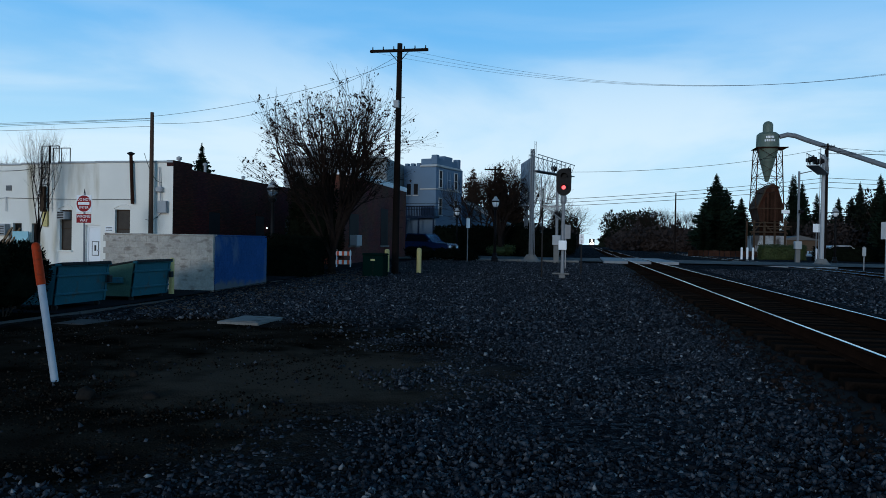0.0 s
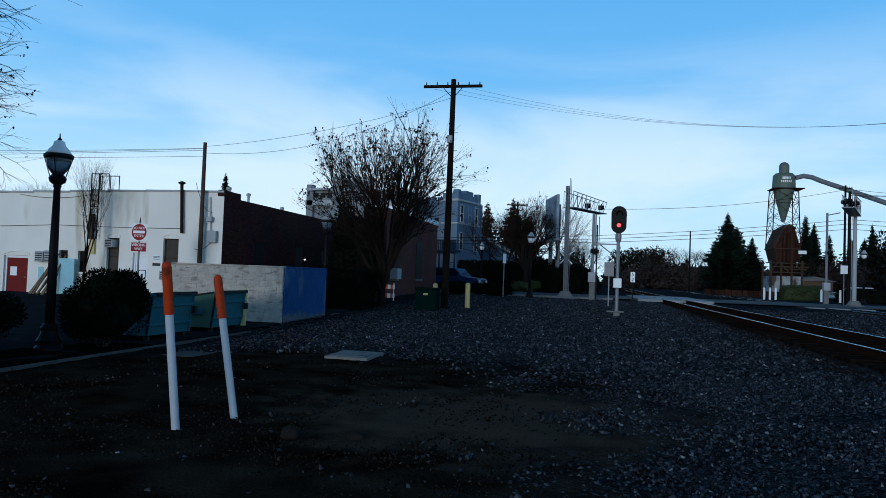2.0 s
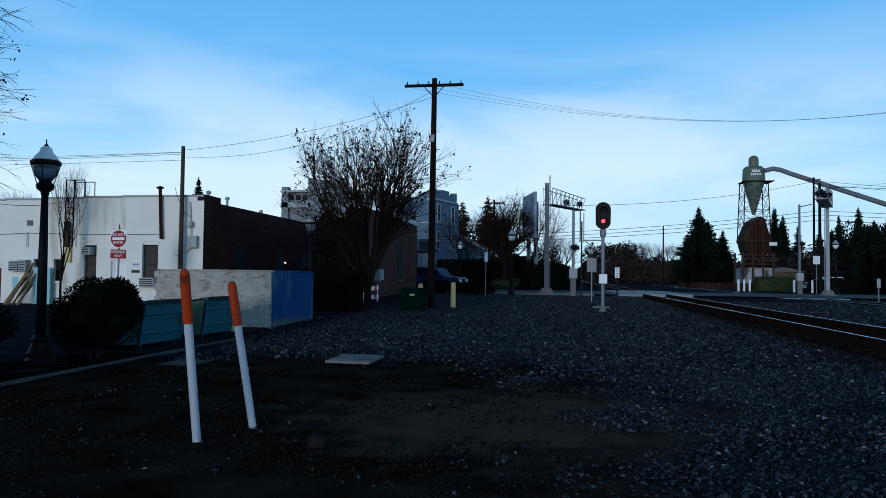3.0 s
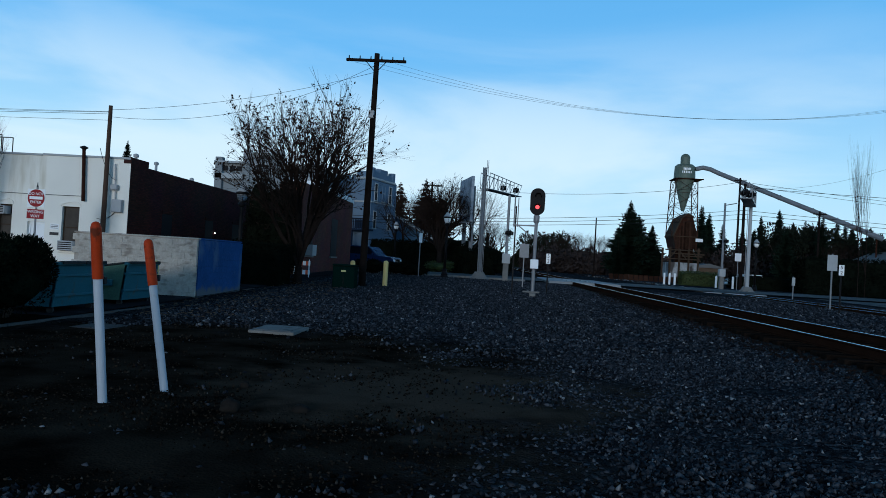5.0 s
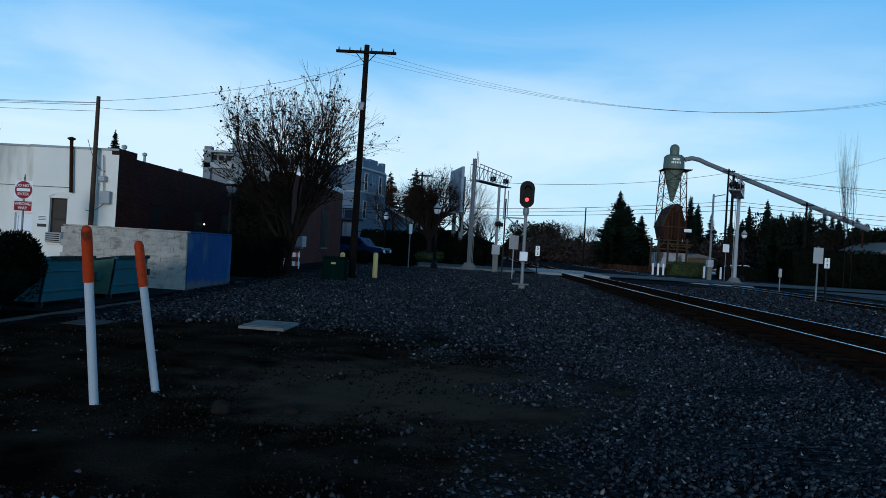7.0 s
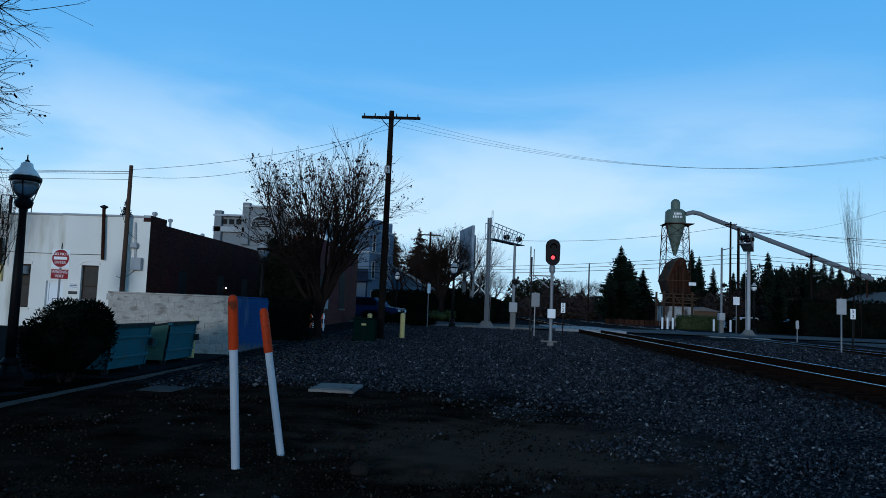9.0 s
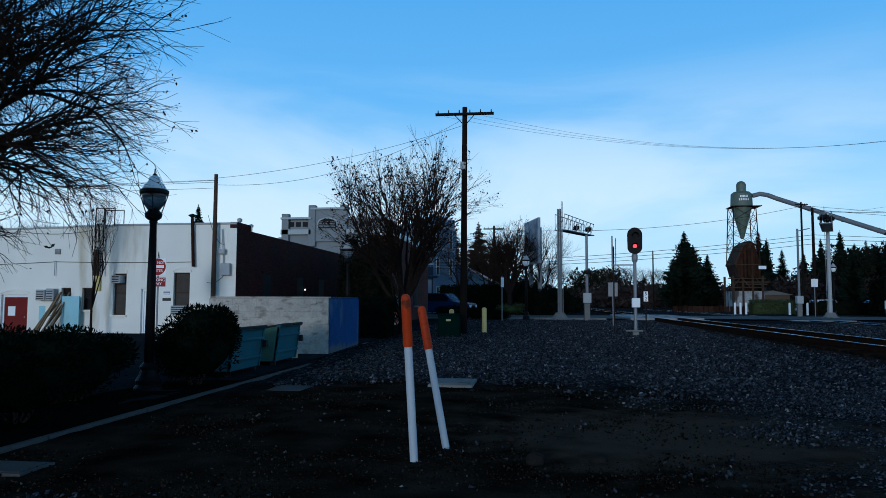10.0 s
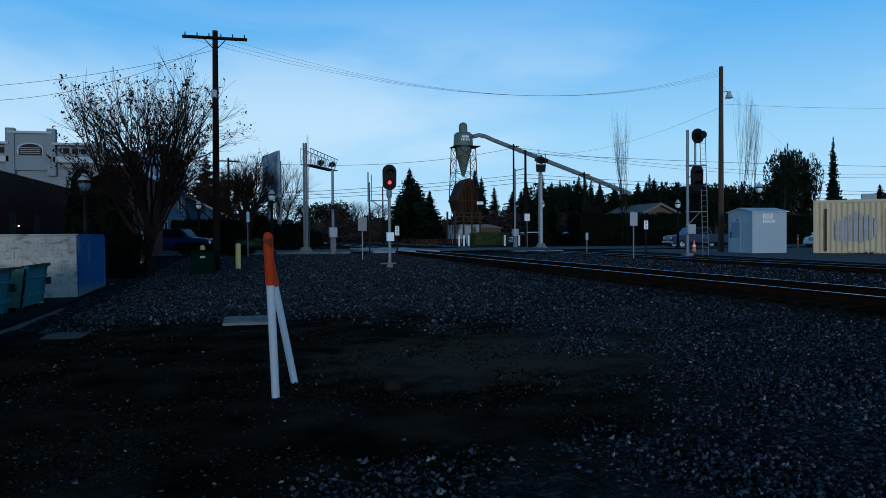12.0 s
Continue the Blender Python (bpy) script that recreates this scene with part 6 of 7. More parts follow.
part("base_wall", B(-1.9, 2.1, -2.3, 2.2, 0, 2.9, bevel=0.03), "limewash", t, "stained limewashed base wall")
part("sign_panel", B(1.3, 2.3, -2.75, -2.7, 5.9, 6.35), "white_sign", t)
duct = tagged(new("dust_duct"), "long grey dust duct sloping down from the cyclone", "duct")
path = [Vector((CX + 1.4, CY - 0.4, 16.9)), Vector((CX + 2.4, CY - 0.5, 17.15)), Vector((CX + 3.4, CY - 0.6, 16.95)), Vector((CX + 4.6, CY - 0.8, 16.4)), Vector((CX + 21.2, CY - 12.9, 7.6))]
for a, b in zip(path, path[1:]):
    part("segment", T(a, b + (b - a).normalized() * 0.08, 0.32, n=14), "duct_steel", duct)
for f in (0.2, 0.4, 0.6, 0.8):
    p = path[3].lerp(path[4], f)
    part("flange", T(p, p + (path[4] - path[3]).normalized() * 0.12, 0.37, n=14), "duct_steel", duct)
for f in (0.97,):
    p = path[3].lerp(path[4], f)
    part("support", T((p.x, p.y, 0.4), p, 0.1, n=8), "rust_iron", duct)

# ---- far buildings ----
bA = tagged(new("building_grey_parapet"), "grey stucco building with stepped parapet and arched louvre", "building")
part("wall", B(-31.2, -20, 73.4, 90, 0, 10.4), "grey_stucco", bA)
gab = part("raised_parapet", B(-28.1, -24.4, 73.1, 74.2, 8.0, 11.45, bevel=0.03), "grey_stucco", bA)
for x in (-31.2, -28.3, -24.9):
    part("pier", B(x, x + 0.75, 72.95, 73.7, 7.5, 10.95 if x < -30 else 11.85, bevel=0.04), "grey_stucco", bA)
for x0, x1, z in ((-31.3, -28.0, 10.35), (-28.1, -24.4, 11.35), (-24.4, -20, 10.35)):
    part("cornice", B(x0, x1, 72.85, 73.6, z, z + 0.22, bevel=0.03), "pale_trim", bA)
for x0, x1 in ((-31.3, -28.0), (-24.4, -20)):
    part("string_course", B(x0, x1, 72.95, 73.45, 8.75, 9.3, bevel=0.03), "pale_trim", bA)
    for k in range(3):
        part("recess", B(x0 + 0.8 + k * 0.75, x0 + 1.3 + k * 0.75, 73.3, 73.39, 9.6, 10.1), "window_dark", bA)
n = 14
arch = [(-27.2, 9.4)] + [(-26.25 + 0.95 * math.cos(math.pi * (1 - i / n)), 9.9 + 0.5 * math.sin(math.pi * (1 - i / n))) for i in range(n + 1)] + [(-25.3, 9.4)]
wv = part("arched_louvre", prism(bmesh.new(), arch, 72.95, 73.08), "window_dark", bA, "dark arched louvre")
big = [(-26.25 + (x + 26.25) * 1.14, 9.3 + (z - 9.3) * 1.12) for x, z in arch]
part("arch_trim", prism(bmesh.new(), big, 73.02, 73.09), "pale_trim", wv)
for k in range(4):
    part("slat", B(-27.1, -25.4, 72.9, 72.95, 9.5 + k * 0.17, 9.58 + k * 0.17), "grey_stucco", wv)

bB = tagged(new("building_blue_tower"), "blue-grey three-storey stucco building with white sash windows", "building")
bB.matrix_world = pose(-15.7, 78.0, 0, 0, 0, -16.7)
part("wall", B(-4.3, -0.25, 0.4, 7.0, 0, 10.2), "blue_stucco", bB)
part("tower_wall", B(-1.9, 0, 0, 5.74, 0, 10.9), "blue_stucco", bB)
part("stepped_parapet", B(-1.7, -0.02, 1.9, 3.9, 10.9, 11.35, bevel=0.03), "blue_stucco", bB)
for y in (-0.04, 5.2):
    part("corner_pier", B(-0.6, 0.06, y, y + 0.6, 10.3, 11.3, bevel=0.03), "blue_stucco", bB)
part("cornice", B(-2.0, 0.16, -0.16, 5.9, 10.0, 10.25, bevel=0.05), "pale_trim", bB)
part("string_course", B(-2.0, 0.1, -0.1, 5.84, 7.5, 7.66, bevel=0.03), "pale_trim", bB)
for x in np.arange(-4.2, -2.0, 0.75):
    part("merlon", B(x, x + 0.4, 0.38, 0.9, 10.2, 10.5), "blue_stucco", bB)
for z0 in (1.6, 4.8, 7.85):
    for y in (0.75, 2.75, 4.45):
        if y == 2.75 and z0 < 7:
            continue
        w = part("window", B(-0.1, 0.012, y, y + 0.62, z0, z0 + 1.75), "window_dark" if y != 2.75 else "blue_stucco", bB)
        for ya in (y - 0.09, y + 0.62):
            part("frame_side", B(0.0, 0.06, ya, ya + 0.09, z0 - 0.06, z0 + 1.84), "pale_trim" if y != 2.75 else "blue_stucco", w)
        part("frame_head", B(0.0, 0.07, y - 0.09, y + 0.71, z0 + 1.75, z0 + 1.86), "pale_trim" if y != 2.75 else "blue_stucco", w)
        part("sash_bar", B(0.012, 0.04, y, y + 0.62, z0 + 0.84, z0 + 0.92), "pale_trim", w)
        part("sill", B(0.0, 0.12, y - 0.14, y + 0.76, z0 - 0.14, z0 - 0.05), "pale_trim", w)
for x in (-3.9, -3.0):
    w = part("window", B(x, x + 0.5, 0.36, 0.41, 7.0, 8.2), "window_dark", bB)
    part("sill", B(x - 0.1, x + 0.6, 0.28, 0.41, 6.86, 6.98), "pale_trim", w)
deck = part("balcony_deck", B(-3.2, 0.5, -1.3, -0.02, 4.35, 4.55, bevel=0.02), "navy_paint", bB, "dark blue balcony deck")
for x in np.arange(-3.15, 0.5, 0.2):
    part("baluster", B(x, x + 0.07, -1.28, -1.22, 4.55, 5.55), "navy_paint", deck)
part("handrail", B(-3.2, 0.5, -1.3, -1.2, 5.55, 5.68), "navy_paint", deck)
part("balcony_screen", B(-1.1, 0.48, -1.2, -1.14, 4.6, 5.5), "navy_paint", deck)
for x in (-3.1, -1.5, 0.35):
    part("balcony_post", B(x, x + 0.14, -1.28, -1.14, 0.4, 4.35), "navy_paint", bB)
stair = part("stair_stringer", prism(bmesh.new(), [(-3.2, 4.5), (-3.2, 4.15), (-5.4, 1.6), (-5.4, 1.95)], -1.3, -1.2), "navy_paint", bB, "dark blue stair stringer")
for k in range(9):
    part("tread", B(-3.5 - k * 0.23, -3.2 - k * 0.23, -1.2, -0.3, 4.1 - k * 0.27, 4.15 - k * 0.27), "navy_paint", stair)
bS = tagged(new("building_blue_gable"), "blue painted gable-roofed building with pale eaves", "building")
part("wall", prism(bmesh.new(), [(-20, 0.3), (-10.5, 0.3), (-10.5, 4.5), (-15.3, 7.1), (-20, 4.6)], 90, 104), "blue_siding", bS)
part("roof", prism(bmesh.new(), [(-9.7, 4.1), (-15.3, 7.15), (-15.3, 7.4), (-9.6, 4.35)], 89.6, 104.4), "roof_grey", bS, "grey sloping roof")
part("fascia", prism(bmesh.new(), [(-9.65, 4.13), (-15.3, 7.15), (-15.3, 7.35), (-9.6, 4.35)], 89.5, 89.6), "pale_trim", bS)

t = thing("billboard", (-5.0, 66.9, 0.5), "weathered billboard seen at a slant on steel posts", "billboard", turn=-76)
pn = part("panel", B(-2.6, 2.6, -0.12, 0.12, 4.9, 8.8, bevel=0.02), "billboard", t, "faded blue-grey printed panel")
part("panel_frame", B(-2.7, 2.7, -0.17, 0.17, 4.75, 4.92), "grey_paint", t)
part("catwalk", B(-2.7, 2.7, -1.0, -0.3, 4.6, 4.68), "galvanised", t)
for x in (-1.6, 1.6):
    part("post", B(x - 0.15, x + 0.15, 0.13, 0.45, 0, 8.0), "galvanised", t)
part("name_bar", B(-1.5, 1.5, -0.15, -0.125, 5.4, 5.9), "white_sign", pn)

hs = tagged(new("house_low"), "low tan house with a grey gable roof behind hedges", "house")
part("wall", prism(bmesh.new(), [(39.5, 0.4), (52, 0.4), (52, 3.4), (47, 5.6), (43, 3.8), (39.5, 2.8)], 88, 98), "house_wall", hs)
part("roof", prism(bmesh.new(), [(39, 2.7), (43, 3.85), (47, 5.7), (52.6, 3.2), (52.6, 3.5), (47, 6.05), (42.9, 4.2), (38.9, 3.0)], 87.5, 98.5), "roof_grey", hs)
hw = tagged(new("lumber_shed"), "low tan lumber-yard building with a grey roof", "building")
part("wall", B(29.5, 34.5, 118, 126, 0.4, 3.0), "house_wall", hw)
part("roof", prism(bmesh.new(), [(29, 3.0), (32, 3.7), (35, 3.0)], 117.6, 126.4), "roof_grey", hw)
fence = tagged(new("fence_brown"), "low rusty brown board fence along the track", "fence")
for k in range(14):
    part("board", B(13.6 + k * 0.62, 14.18 + k * 0.62, 100 - k * 0.2, 100.08 - k * 0.2, 0.4, 1.3), "rust_board", fence)

# distant locomotive lamp on the main track
t = thing("distant_locomotive", (4.0, 420.0, 0.5), "far-off locomotive front with lit headlamps", "locomotive")
part("body", B(-1.5, 1.5, 0, 18, 0.9, 4.5, bevel=0.15), "dark_paint", t)
part("cab_nose", B(-1.2, 1.2, -1.5, 0, 0.9, 3.0, bevel=0.15), "dark_paint", t)
for x in (-0.7, 0.7):
    part("headlamp", T((x, -1.56, 1.9), (x, -1.5, 1.9), 0.55, n=12), "train_lamp", t)
part("headlamp", T((0, -0.06, 3.6), (0, 0.0, 3.6), 0.5, n=12), "train_lamp", t)

# ---- hedges and distant trees ----
clipped_hedge((20.2, 80.5, 0.5), 4.2, 1.6, 1.5, 2600, "lime_leaf", "low yellow-green clipped hedge beside bollards", 50, 0.16)
clipped_hedge((27.5, 79.0, 0.5), 9.0, 1.6, 1.4, 3600, "hedge_leaf", "low dark clipped hedge by the crossing", 51, 0.16)
clipped_hedge((35.0, 72.0, 0.5), 16.0, 3.0, 3.4, 7000, "hedge_leaf", "tall dark hedge beyond the road", 52, 0.25)
clipped_hedge((54.0, 66.0, 0.5), 14.0, 3.0, 3.0, 5000, "hedge_leaf", "tall dark hedge beyond the road", 53, 0.25)
clipped_hedge((-9.0, 68.5, 0.5), 9.0, 2.5, 2.7, 5000, "hedge_leaf", "dark hedge behind the crossing lamps", 54, 0.2)
clipped_hedge((-3.6, 65.5, 0.5), 3.0, 2.5, 2.2, 2400, "hedge_leaf", "dark hedge under a billboard", 55, 0.2)
for i, (x, y, r, h, m) in enumerate(((-7.0, 52.3 + 12, 1.2, 1.1, "lime_leaf"), (-8.6, 47.6, 1.0, 0.8, "hedge_leaf"), (-10.2, 47.2, 1.1, 0.9, "hedge_leaf"), (-7.3, 47.8, 0.9, 0.6, "hedge_leaf"), (-1.9, 66.5, 1.6, 2.2, "hedge_leaf"), (-6.0, 90, 3.0, 4.5, "hedge_leaf"), (-2.5, 88, 2.2, 3.5, "hedge_leaf"))):
    bush((x, y, gz(x, y)), r, r, h, 1800, 0.16, m, "low rounded dark shrub beside the road", 60 + i, "roadside shrubs")


def conifer(name, h, r, tiers, per, rng_seed, label, mat="conifer"):
    rng = np.random.default_rng(rng_seed)
    t = thing(name, (0, 0, 0), label, "tree")
    part("trunk", T((0, 0, -0.2), (0, 0, h * 0.96), r * 0.08, 0.02, n=7), "bark", t)
    bm = bmesh.new()
    for k in range(tiers):
        f = k / (tiers - 1)
        z = h * (0.08 + 0.9 * f)
        rr = r * (1 - f ** 2.2) ** 0.85 * (0.55 + 0.45 * min(1, f / 0.16)) * rng.uniform(0.6, 1.12) + 0.15
        for _ in range(max(4, int(per * (1 - 0.6 * f)))):
            a = rng.uniform(0, 6.28)
            L = rr * rng.uniform(0.45, 1.1) * (0.84 + 0.6 * noise.noise((math.cos(a) * 1.3, math.sin(a) * 1.3, z * 0.45 + rng_seed)))
            d = Vector((math.cos(a), math.sin(a), 0))
            s = d.cross(Vector((0, 0, 1)))
            p0 = d * (L * 0.15) + Vector((0, 0, z + rng.uniform(-0.2, 0.2)))
            for seg in range(3):
                u0, u1 = seg / 3, (seg + 1) / 3
                q0 = p0 + d * L * u0 * 0.85 + Vector((0, 0, -0.25 * L * u0 + 0.12 * L * u0 * u0))
                q1 = p0 + d * L * u1 * 0.85 + Vector((0, 0, -0.25 * L * u1 + 0.16 * L * u1 * u1))
                w = (0.22 * L + 0.12) * (1.15 - u0)
                side = s * w * rng.uniform(0.6, 1.2)
                drop = Vector((0, 0, -w * rng.uniform(0.4, 1.3)))
                for sg in (-1, 1):
                    bm.faces.new([bm.verts.new(q0), bm.verts.new(q1), bm.verts.new((q0 + q1) / 2 + side * sg + drop)])
    part("crown", bm, mat, t)
    return t


def leafy(name, h, r, count, size, seed, mat, label, trunk=0.25):
    rng = np.random.default_rng(seed)
    t = thing(name, (0, 0, 0), label, "tree")
    bm = bmesh.new()
    tube(bm, (0, 0, -0.2), (0, 0, h * trunk * 1.6), r * 0.09, r * 0.06, n=7)
    part("trunk", bm, "bark", t)
    for _ in range(6):
        a = rng.uniform(0, 6.28)
        bm = tube(bmesh.new(), (0, 0, h * trunk), (math.cos(a) * r * 0.6, math.sin(a) * r * 0.6, h * rng.uniform(0.5, 0.85)), r * 0.05, 0.03, n=5)
        part("limb", bm, "bark", t)
    cs = []
    for _ in range(16):
        a, k = rng.uniform(0, 6.28), rng.uniform(0, 0.75)
        cs.append(((math.cos(a) * r * k, math.sin(a) * r * k, h * rng.uniform(trunk + 0.15, 0.86)), (r * 0.36, r * 0.36, h * 0.15)))
    bm = bmesh.new()
    leaf_cloud(bm, cs, count, size, rng, 0.0)
    part("crown", bm, mat, t)
    return t


def at(proto, spots, group):
    """Place the prototype at the first spot and copies at the others: x, y, scale across, scale up."""
    proto["group"] = group
    for i, (x, y, s, u) in enumerate(spots):
        m = Matrix.Translation((x, y, 0.4)) @ Matrix.Rotation(i * 1.7, 4, "Z") @ Matrix.Diagonal((s, s, u, 1))
        if i == 0:
            first = m
        else:
            copy_thing(proto, m)
    proto.matrix_basis = first


rs = random.Random(3)
at(conifer("conifer", 15, 3.7, 56, 44, 71, "tall dark green conifer in the distance"), [(25.3, 150, 1.25, 1.06), (28.2, 156, 1.0, 0.9), (31.5, 158, 0.9, 0.78), (23.5, 152, 0.9, 0.7), (-39, 70, 0.6, 0.76), (48.5, 92, 0.6, 0.6), (40.5, 110, 0.55, 0.62)] + [(44 + k * 6.5 + rs.uniform(-2, 2), 150 + rs.uniform(-12, 25), rs.uniform(0.7, 1.0), rs.uniform(0.7, 1.05)) for k in range(20)] + [(38 + k * 3.9 + rs.uniform(-1.5, 1.5), 136 + rs.uniform(-6, 8), rs.uniform(0.45, 0.75), rs.uniform(0.66, 0.92)) for k in range(13)], "distant conifers")
at(conifer("slim_conifer", 16, 1.7, 60, 32, 72, "slim dark conifer with drooping branches"), [(36.5, 140, 1.2, 0.92), (38.5, 146, 1.1, 0.95), (40, 138, 1.2, 0.7), (21.5, 140, 1.0, 0.5), (50, 120, 1.2, 0.75)] + [(60 + k * 7 + rs.uniform(-3, 3), 170 + rs.uniform(-20, 20), 1.3, rs.uniform(0.7, 1.1)) for k in range(14)], "distant conifers")
at(conifer("cypress", 14, 2.0, 60, 34, 73, "narrow dark cypress behind a container"), [(72.6, 85, 0.62, 1.08)], "distant conifers")
at(leafy("evergreen_oak", 11, 6, 3600, 0.7, 74, "oak_leaf", "dark rounded evergreen oak"), [(9.5, 205, 0.9, 0.95), (16, 215, 1.1, 1.05), (-6, 230, 0.9, 0.95), (48, 128, 0.75, 0.8), (58, 118, 0.8, 0.8), (64, 106, 0.7, 0.84), (60, 100, 0.6, 0.8), (72, 112, 0.8, 0.8), (-34, 62 + 20, 0.7, 0.65), (-44, 75, 0.8, 0.6), (66, 87, 0.42, 1.18), (68.2, 88, 0.36, 1.22), (70.6, 88, 0.36, 1.12), (50, 95, 0.7, 0.72), (55, 93, 0.75, 0.78), (60, 94, 0.7, 0.75), (84, 130, 1, 0.8), (98, 140, 1, 0.9), (46, 125, 0.8, 0.95), (53, 130, 0.9, 1.0), (60, 128, 0.9, 0.85), (67, 126, 0.9, 0.85), (75, 128, 1, 1.0), (84, 124, 1, 1.0), (94, 122, 1, 1.05)], "distant oaks")
at(conifer("brown_conifer", 15, 3.6, 44, 34, 75, "rusty brown conifer behind the buildings", "brown_conifer"), [(-17.8, 118, 1.1, 0.92), (-14.2, 124, 1.15, 1.02), (-11.3, 121, 1.0, 0.8), (-38, 112, 0.9, 1.1)], "brown trees")
far_bare = bare_tree((0, 0, 0), "distant bare deciduous tree with fine twigs", 76, 5, 2.6, 0.12, 4, 0.5, 0.04, 0, trunk=2.0, n=4, kids=(2, 4))
at(far_bare, [(-6.9, 65.6, 0.85, 0.92), (-4.2, 65.4, 0.75, 0.9), (-9.5, 72, 0.85, 0.85), (-12.5, 80, 0.9, 0.95), (-3.5, 96, 0.9, 0.8), (-2.0, 110, 0.9, 0.8), (20, 190, 1.5, 1.2), (24, 185, 1.5, 1.1), (13, 180, 1.4, 1.0), (28, 192, 1.6, 1.1), (-30, 34, 0.5, 0.62), (-44, 50, 1.0, 0.8), (-50, 52, 1.0, 0.8), (34, 128, 0.9, 0.7), (44, 100, 0.9, 0.75), (56, 96, 1.0, 0.9), (75, 95, 1.0, 0.8)], "distant bare trees")
poplar = bare_tree((0, 0, 0), "slender bare poplar with upright twigs", 77, 4, 2.6, 0.04, 3, 0.16, 0.2, 0, trunk=1.5, n=4, kids=(2, 4))
at(poplar, [(29.6, 66, 0.62, 1.62), (31.2, 68, 0.55, 1.45), (46.4, 70, 0.75, 2.0), (48.4, 71, 0.7, 1.85)], "bare poplars")


def woods(name, count, seed, spot, hmin, hmax, size, mat, label):
    """A thick belt of far brush: small clumps of twigs and leaves heaped into crowns."""
    rng = np.random.default_rng(seed)
    vs, fs = [], []
    for _ in range(count):
        x, y = spot(rng)
        h = rng.uniform(hmin, hmax) * (0.75 + 0.5 * noise.noise((x * 0.06, y * 0.06, seed)))
        r = h * 0.4
        for _ in range(120):
            d = rng.normal(size=3)
            d /= np.linalg.norm(d)
            k = rng.uniform(0.3, 1.0)
            p = np.array((x + d[0] * r * k, y + d[1] * r * k, max(0.3, h * 0.55 + d[2] * h * 0.45 * k)))
            a, b = rng.normal(size=3) * size, rng.normal(size=3) * size
            n = len(vs)
            vs += [tuple(p), tuple(p + a), tuple(p + b)]
            fs.append((n, n + 1, n + 2))
    return tagged(arrays(name, vs, fs, mat), label, "woods", kind="stuff")


woods("far_woods", 420, 81, lambda g: (g.uniform(8, 34) + 0.0, g.uniform(165, 260)), 3.5, 8.5, 0.45, "wood_haze", "belt of bare brown brush along the track")
woods("far_woods_east", 700, 82, lambda g: (g.uniform(34, 190), g.uniform(128, 260)), 4, 10, 0.5, "wood_haze", "belt of dark trees and brush in the distance")
woods("yard_thicket", 240, 88, lambda g: (g.uniform(36, 92), g.uniform(124, 136)), 7, 10.5, 0.32, "wood_haze", "bare brown thicket behind the lumber yard")
woods("far_woods_green", 420, 83, lambda g: (g.uniform(40, 200), g.uniform(115, 240)), 3, 8, 0.5, "conifer", "belt of dark evergreens in the distance")
woods("far_woods_west", 360, 84, lambda g: (g.uniform(-60, -2) , g.uniform(105, 240)), 3.5, 7.5, 0.45, "wood_haze", "belt of bare trees behind the town")
woods("horizon_woods", 600, 85, lambda g: ((lambda a: (math.sin(a) * 420, math.cos(a) * 420))(g.choice([g.uniform(0.03, 1.5), g.uniform(-1.5, -0.012)]))), 8, 15, 2.2, "oak_leaf", "dark tree line on the horizon")
woods("yard_woods", 340, 87, lambda g: (g.uniform(42, 130), g.uniform(100, 125)), 5, 9.0, 0.28, "wood_haze", "brown and dark trees behind the yard")
woods("yard_brush", 50, 86, lambda g: (lambda u: (27 + u * 0.743 + g.uniform(-0.5, 0), 37 - u * 0.669 - g.uniform(0.2, 0.7)))(g.uniform(1.5, 9)), 0.3, 0.6, 0.12, "dry_leaf", "dry weeds along a container")


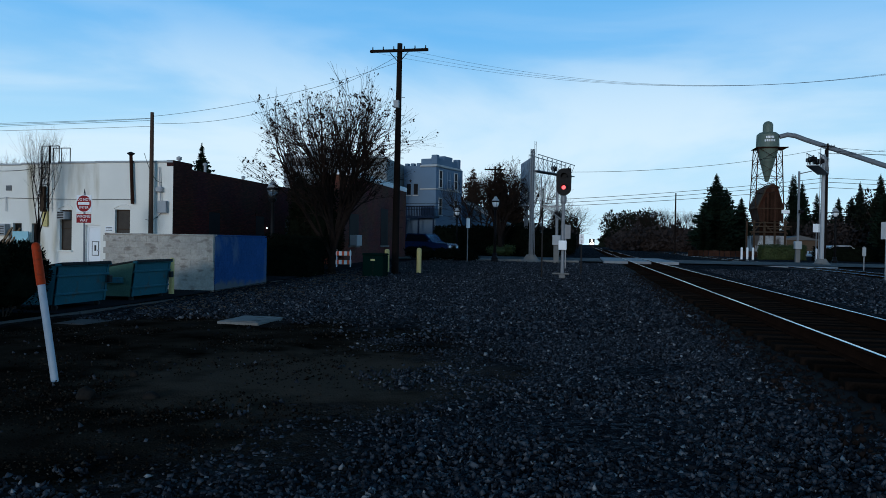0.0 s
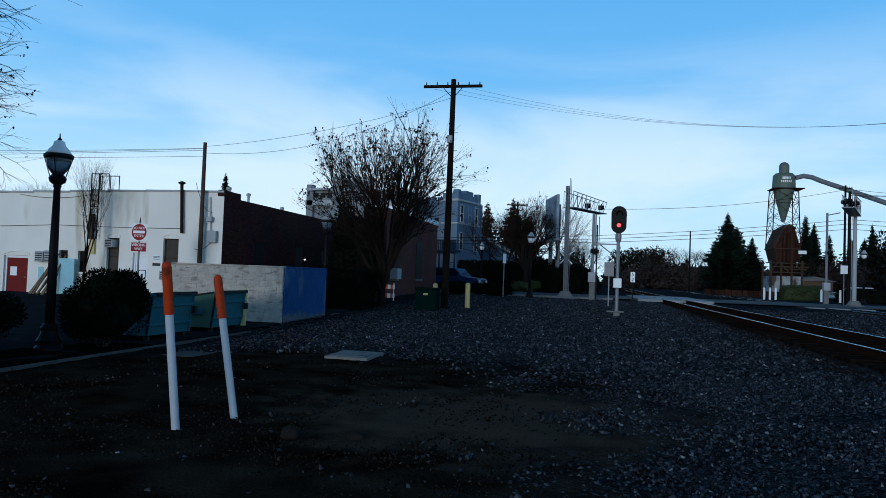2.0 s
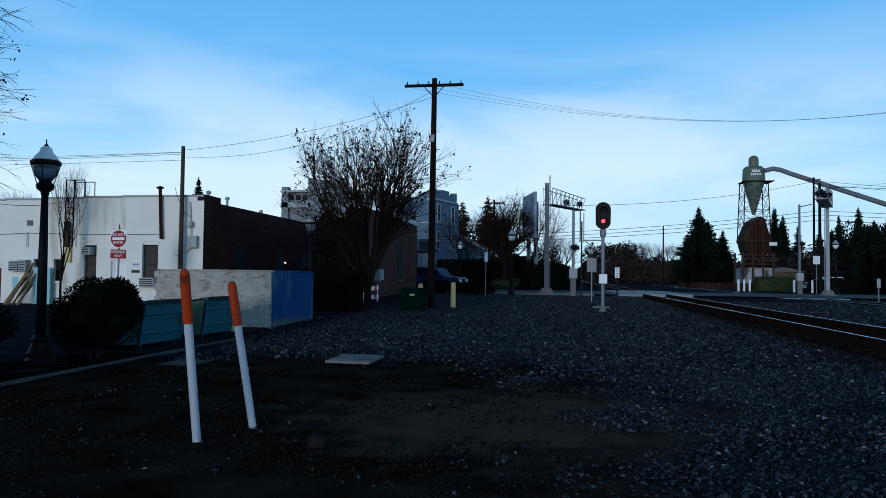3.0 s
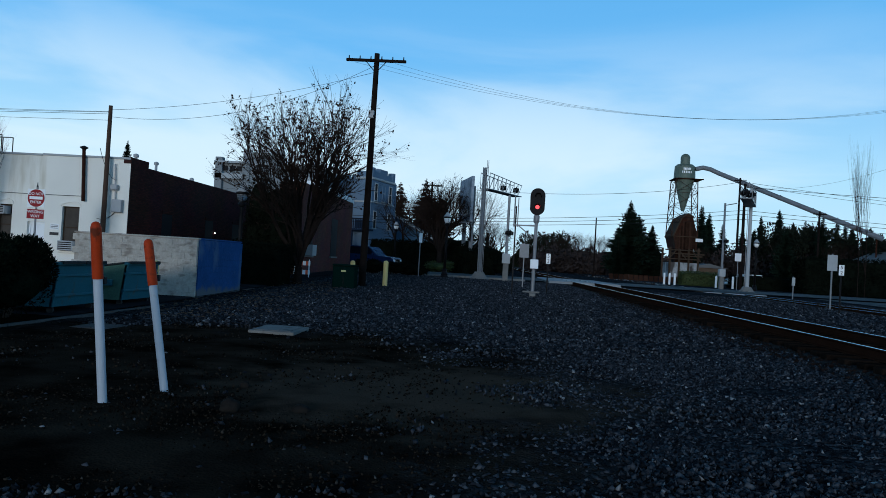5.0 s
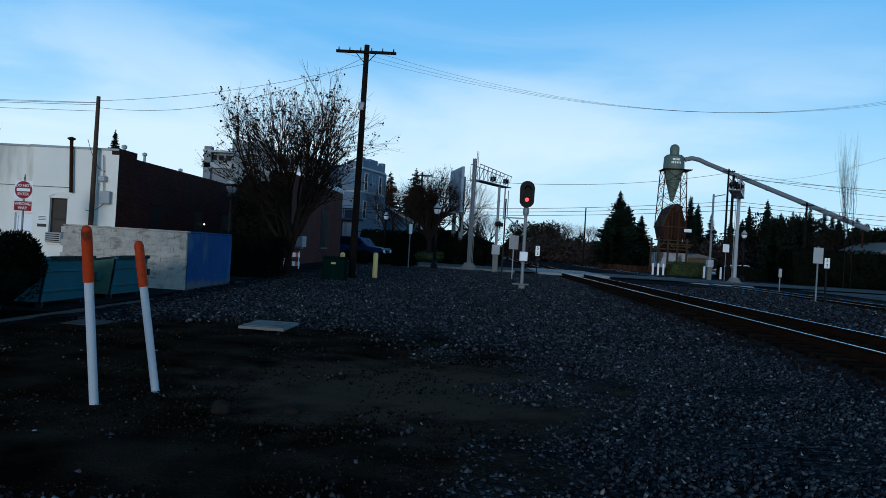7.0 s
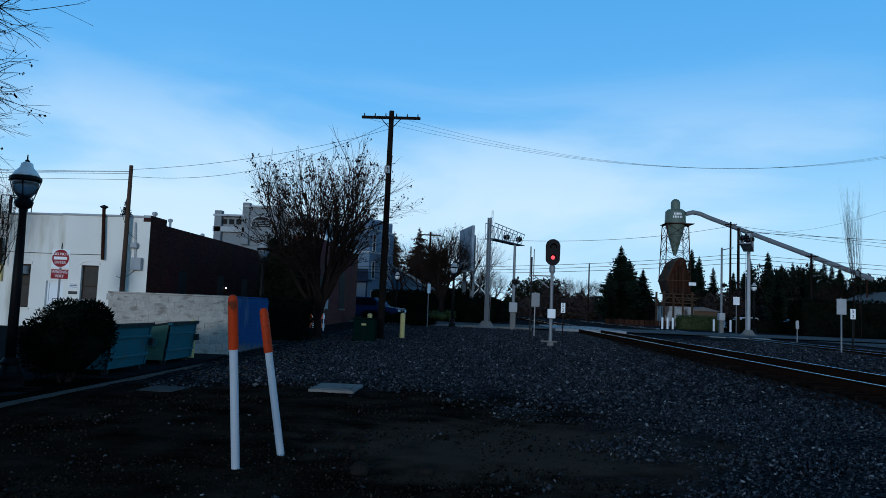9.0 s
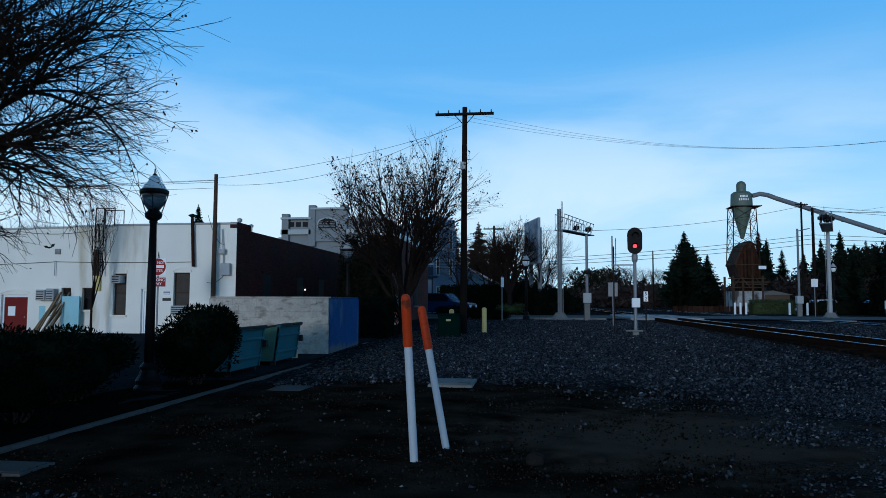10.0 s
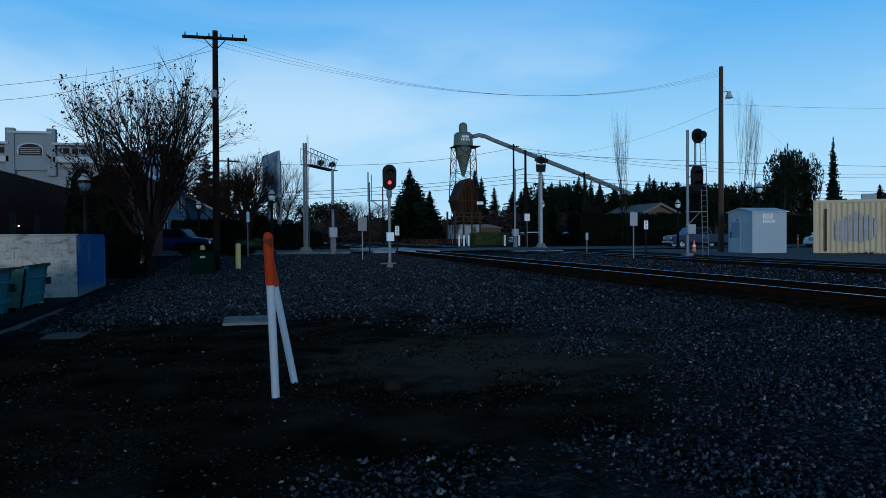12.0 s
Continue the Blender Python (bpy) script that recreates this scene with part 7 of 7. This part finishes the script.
# ---- litter on the ground ----
def leaf_litter():
    rng = np.random.default_rng(90)
    vs, fs = [], []
    for _ in range(900):
        x, y = rng.normal(-9.8, 1.0), rng.uniform(16, 33)
        if x < -11:
            continue
        z = gz(x, y) + 0.06
        a = rng.uniform(0, 6.28)
        s = rng.uniform(0.03, 0.07)
        n = len(vs)
        c, d = math.cos(a) * s, math.sin(a) * s
        vs += [(x - c, y - d, z), (x + d * 0.6, y - c * 0.6, z + 0.02), (x + c, y + d, z + 0.01), (x - d * 0.6, y + c * 0.6, z + 0.015)]
        fs.append((n, n + 1, n + 2, n + 3))
    return tagged(arrays("leaf_litter", vs, fs, "board_wood"), "dry fallen leaves on gravel by the wall", "leaves", kind="stuff")


leaf_litter()

# ---- concrete blocks of the wall, one by one ----
proto = {}


def block(face, x, y, z, w, mat):
    key = (face, round(w, 2), mat)
    if key not in proto:
        me = bpy.data.meshes.new("block")
        bmk = B(-w / 2, w / 2, -0.05, 0.05, -0.1, 0.1, bevel=0.004) if face == "front" else B(-0.05, 0.05, -w / 2, w / 2, -0.1005, 0.1005, bevel=0.003)
        bmk.to_mesh(me)
        bmk.free()
        me.materials.append(M[mat])
        proto[key] = me
    ob = new("block", proto[key])
    ob.parent = enclosure
    ob.location = (x + random.uniform(-0.002, 0.002), y + random.uniform(-0.003, 0.003), z)


for row in range(9):
    z = 0.10 + row * 0.2035
    x = X1 - (0.4 if row % 2 else 0.6)
    block("front", X1 - (0.1 if row % 2 else 0.2), Y0 + 0.02, z, 0.19 if row % 2 else 0.39, "cream_block")
    x = X1 - (0.2 if row % 2 else 0.4)
    while x > -15.2:
        block("front", x - 0.2, Y0 + 0.02, z, 0.396, "cream_block")
        x -= 0.4
    y = Y0 + (0.08 if row % 2 else 0.28)
    block("side", X1 - 0.02, Y0 + 0.08 + (0.0 if row % 2 else 0.1), z, 0.0 + (0.02 if row % 2 else 0.19), "blue_block")
    while y + 0.4 < Y1:
        block("side", X1 - 0.02, y + 0.2, z, 0.398, "blue_block")
        y += 0.4
    if Y1 - y > 0.05:
        block("side", X1 - 0.02, (y + Y1) / 2, z, Y1 - y - 0.008, "blue_block")
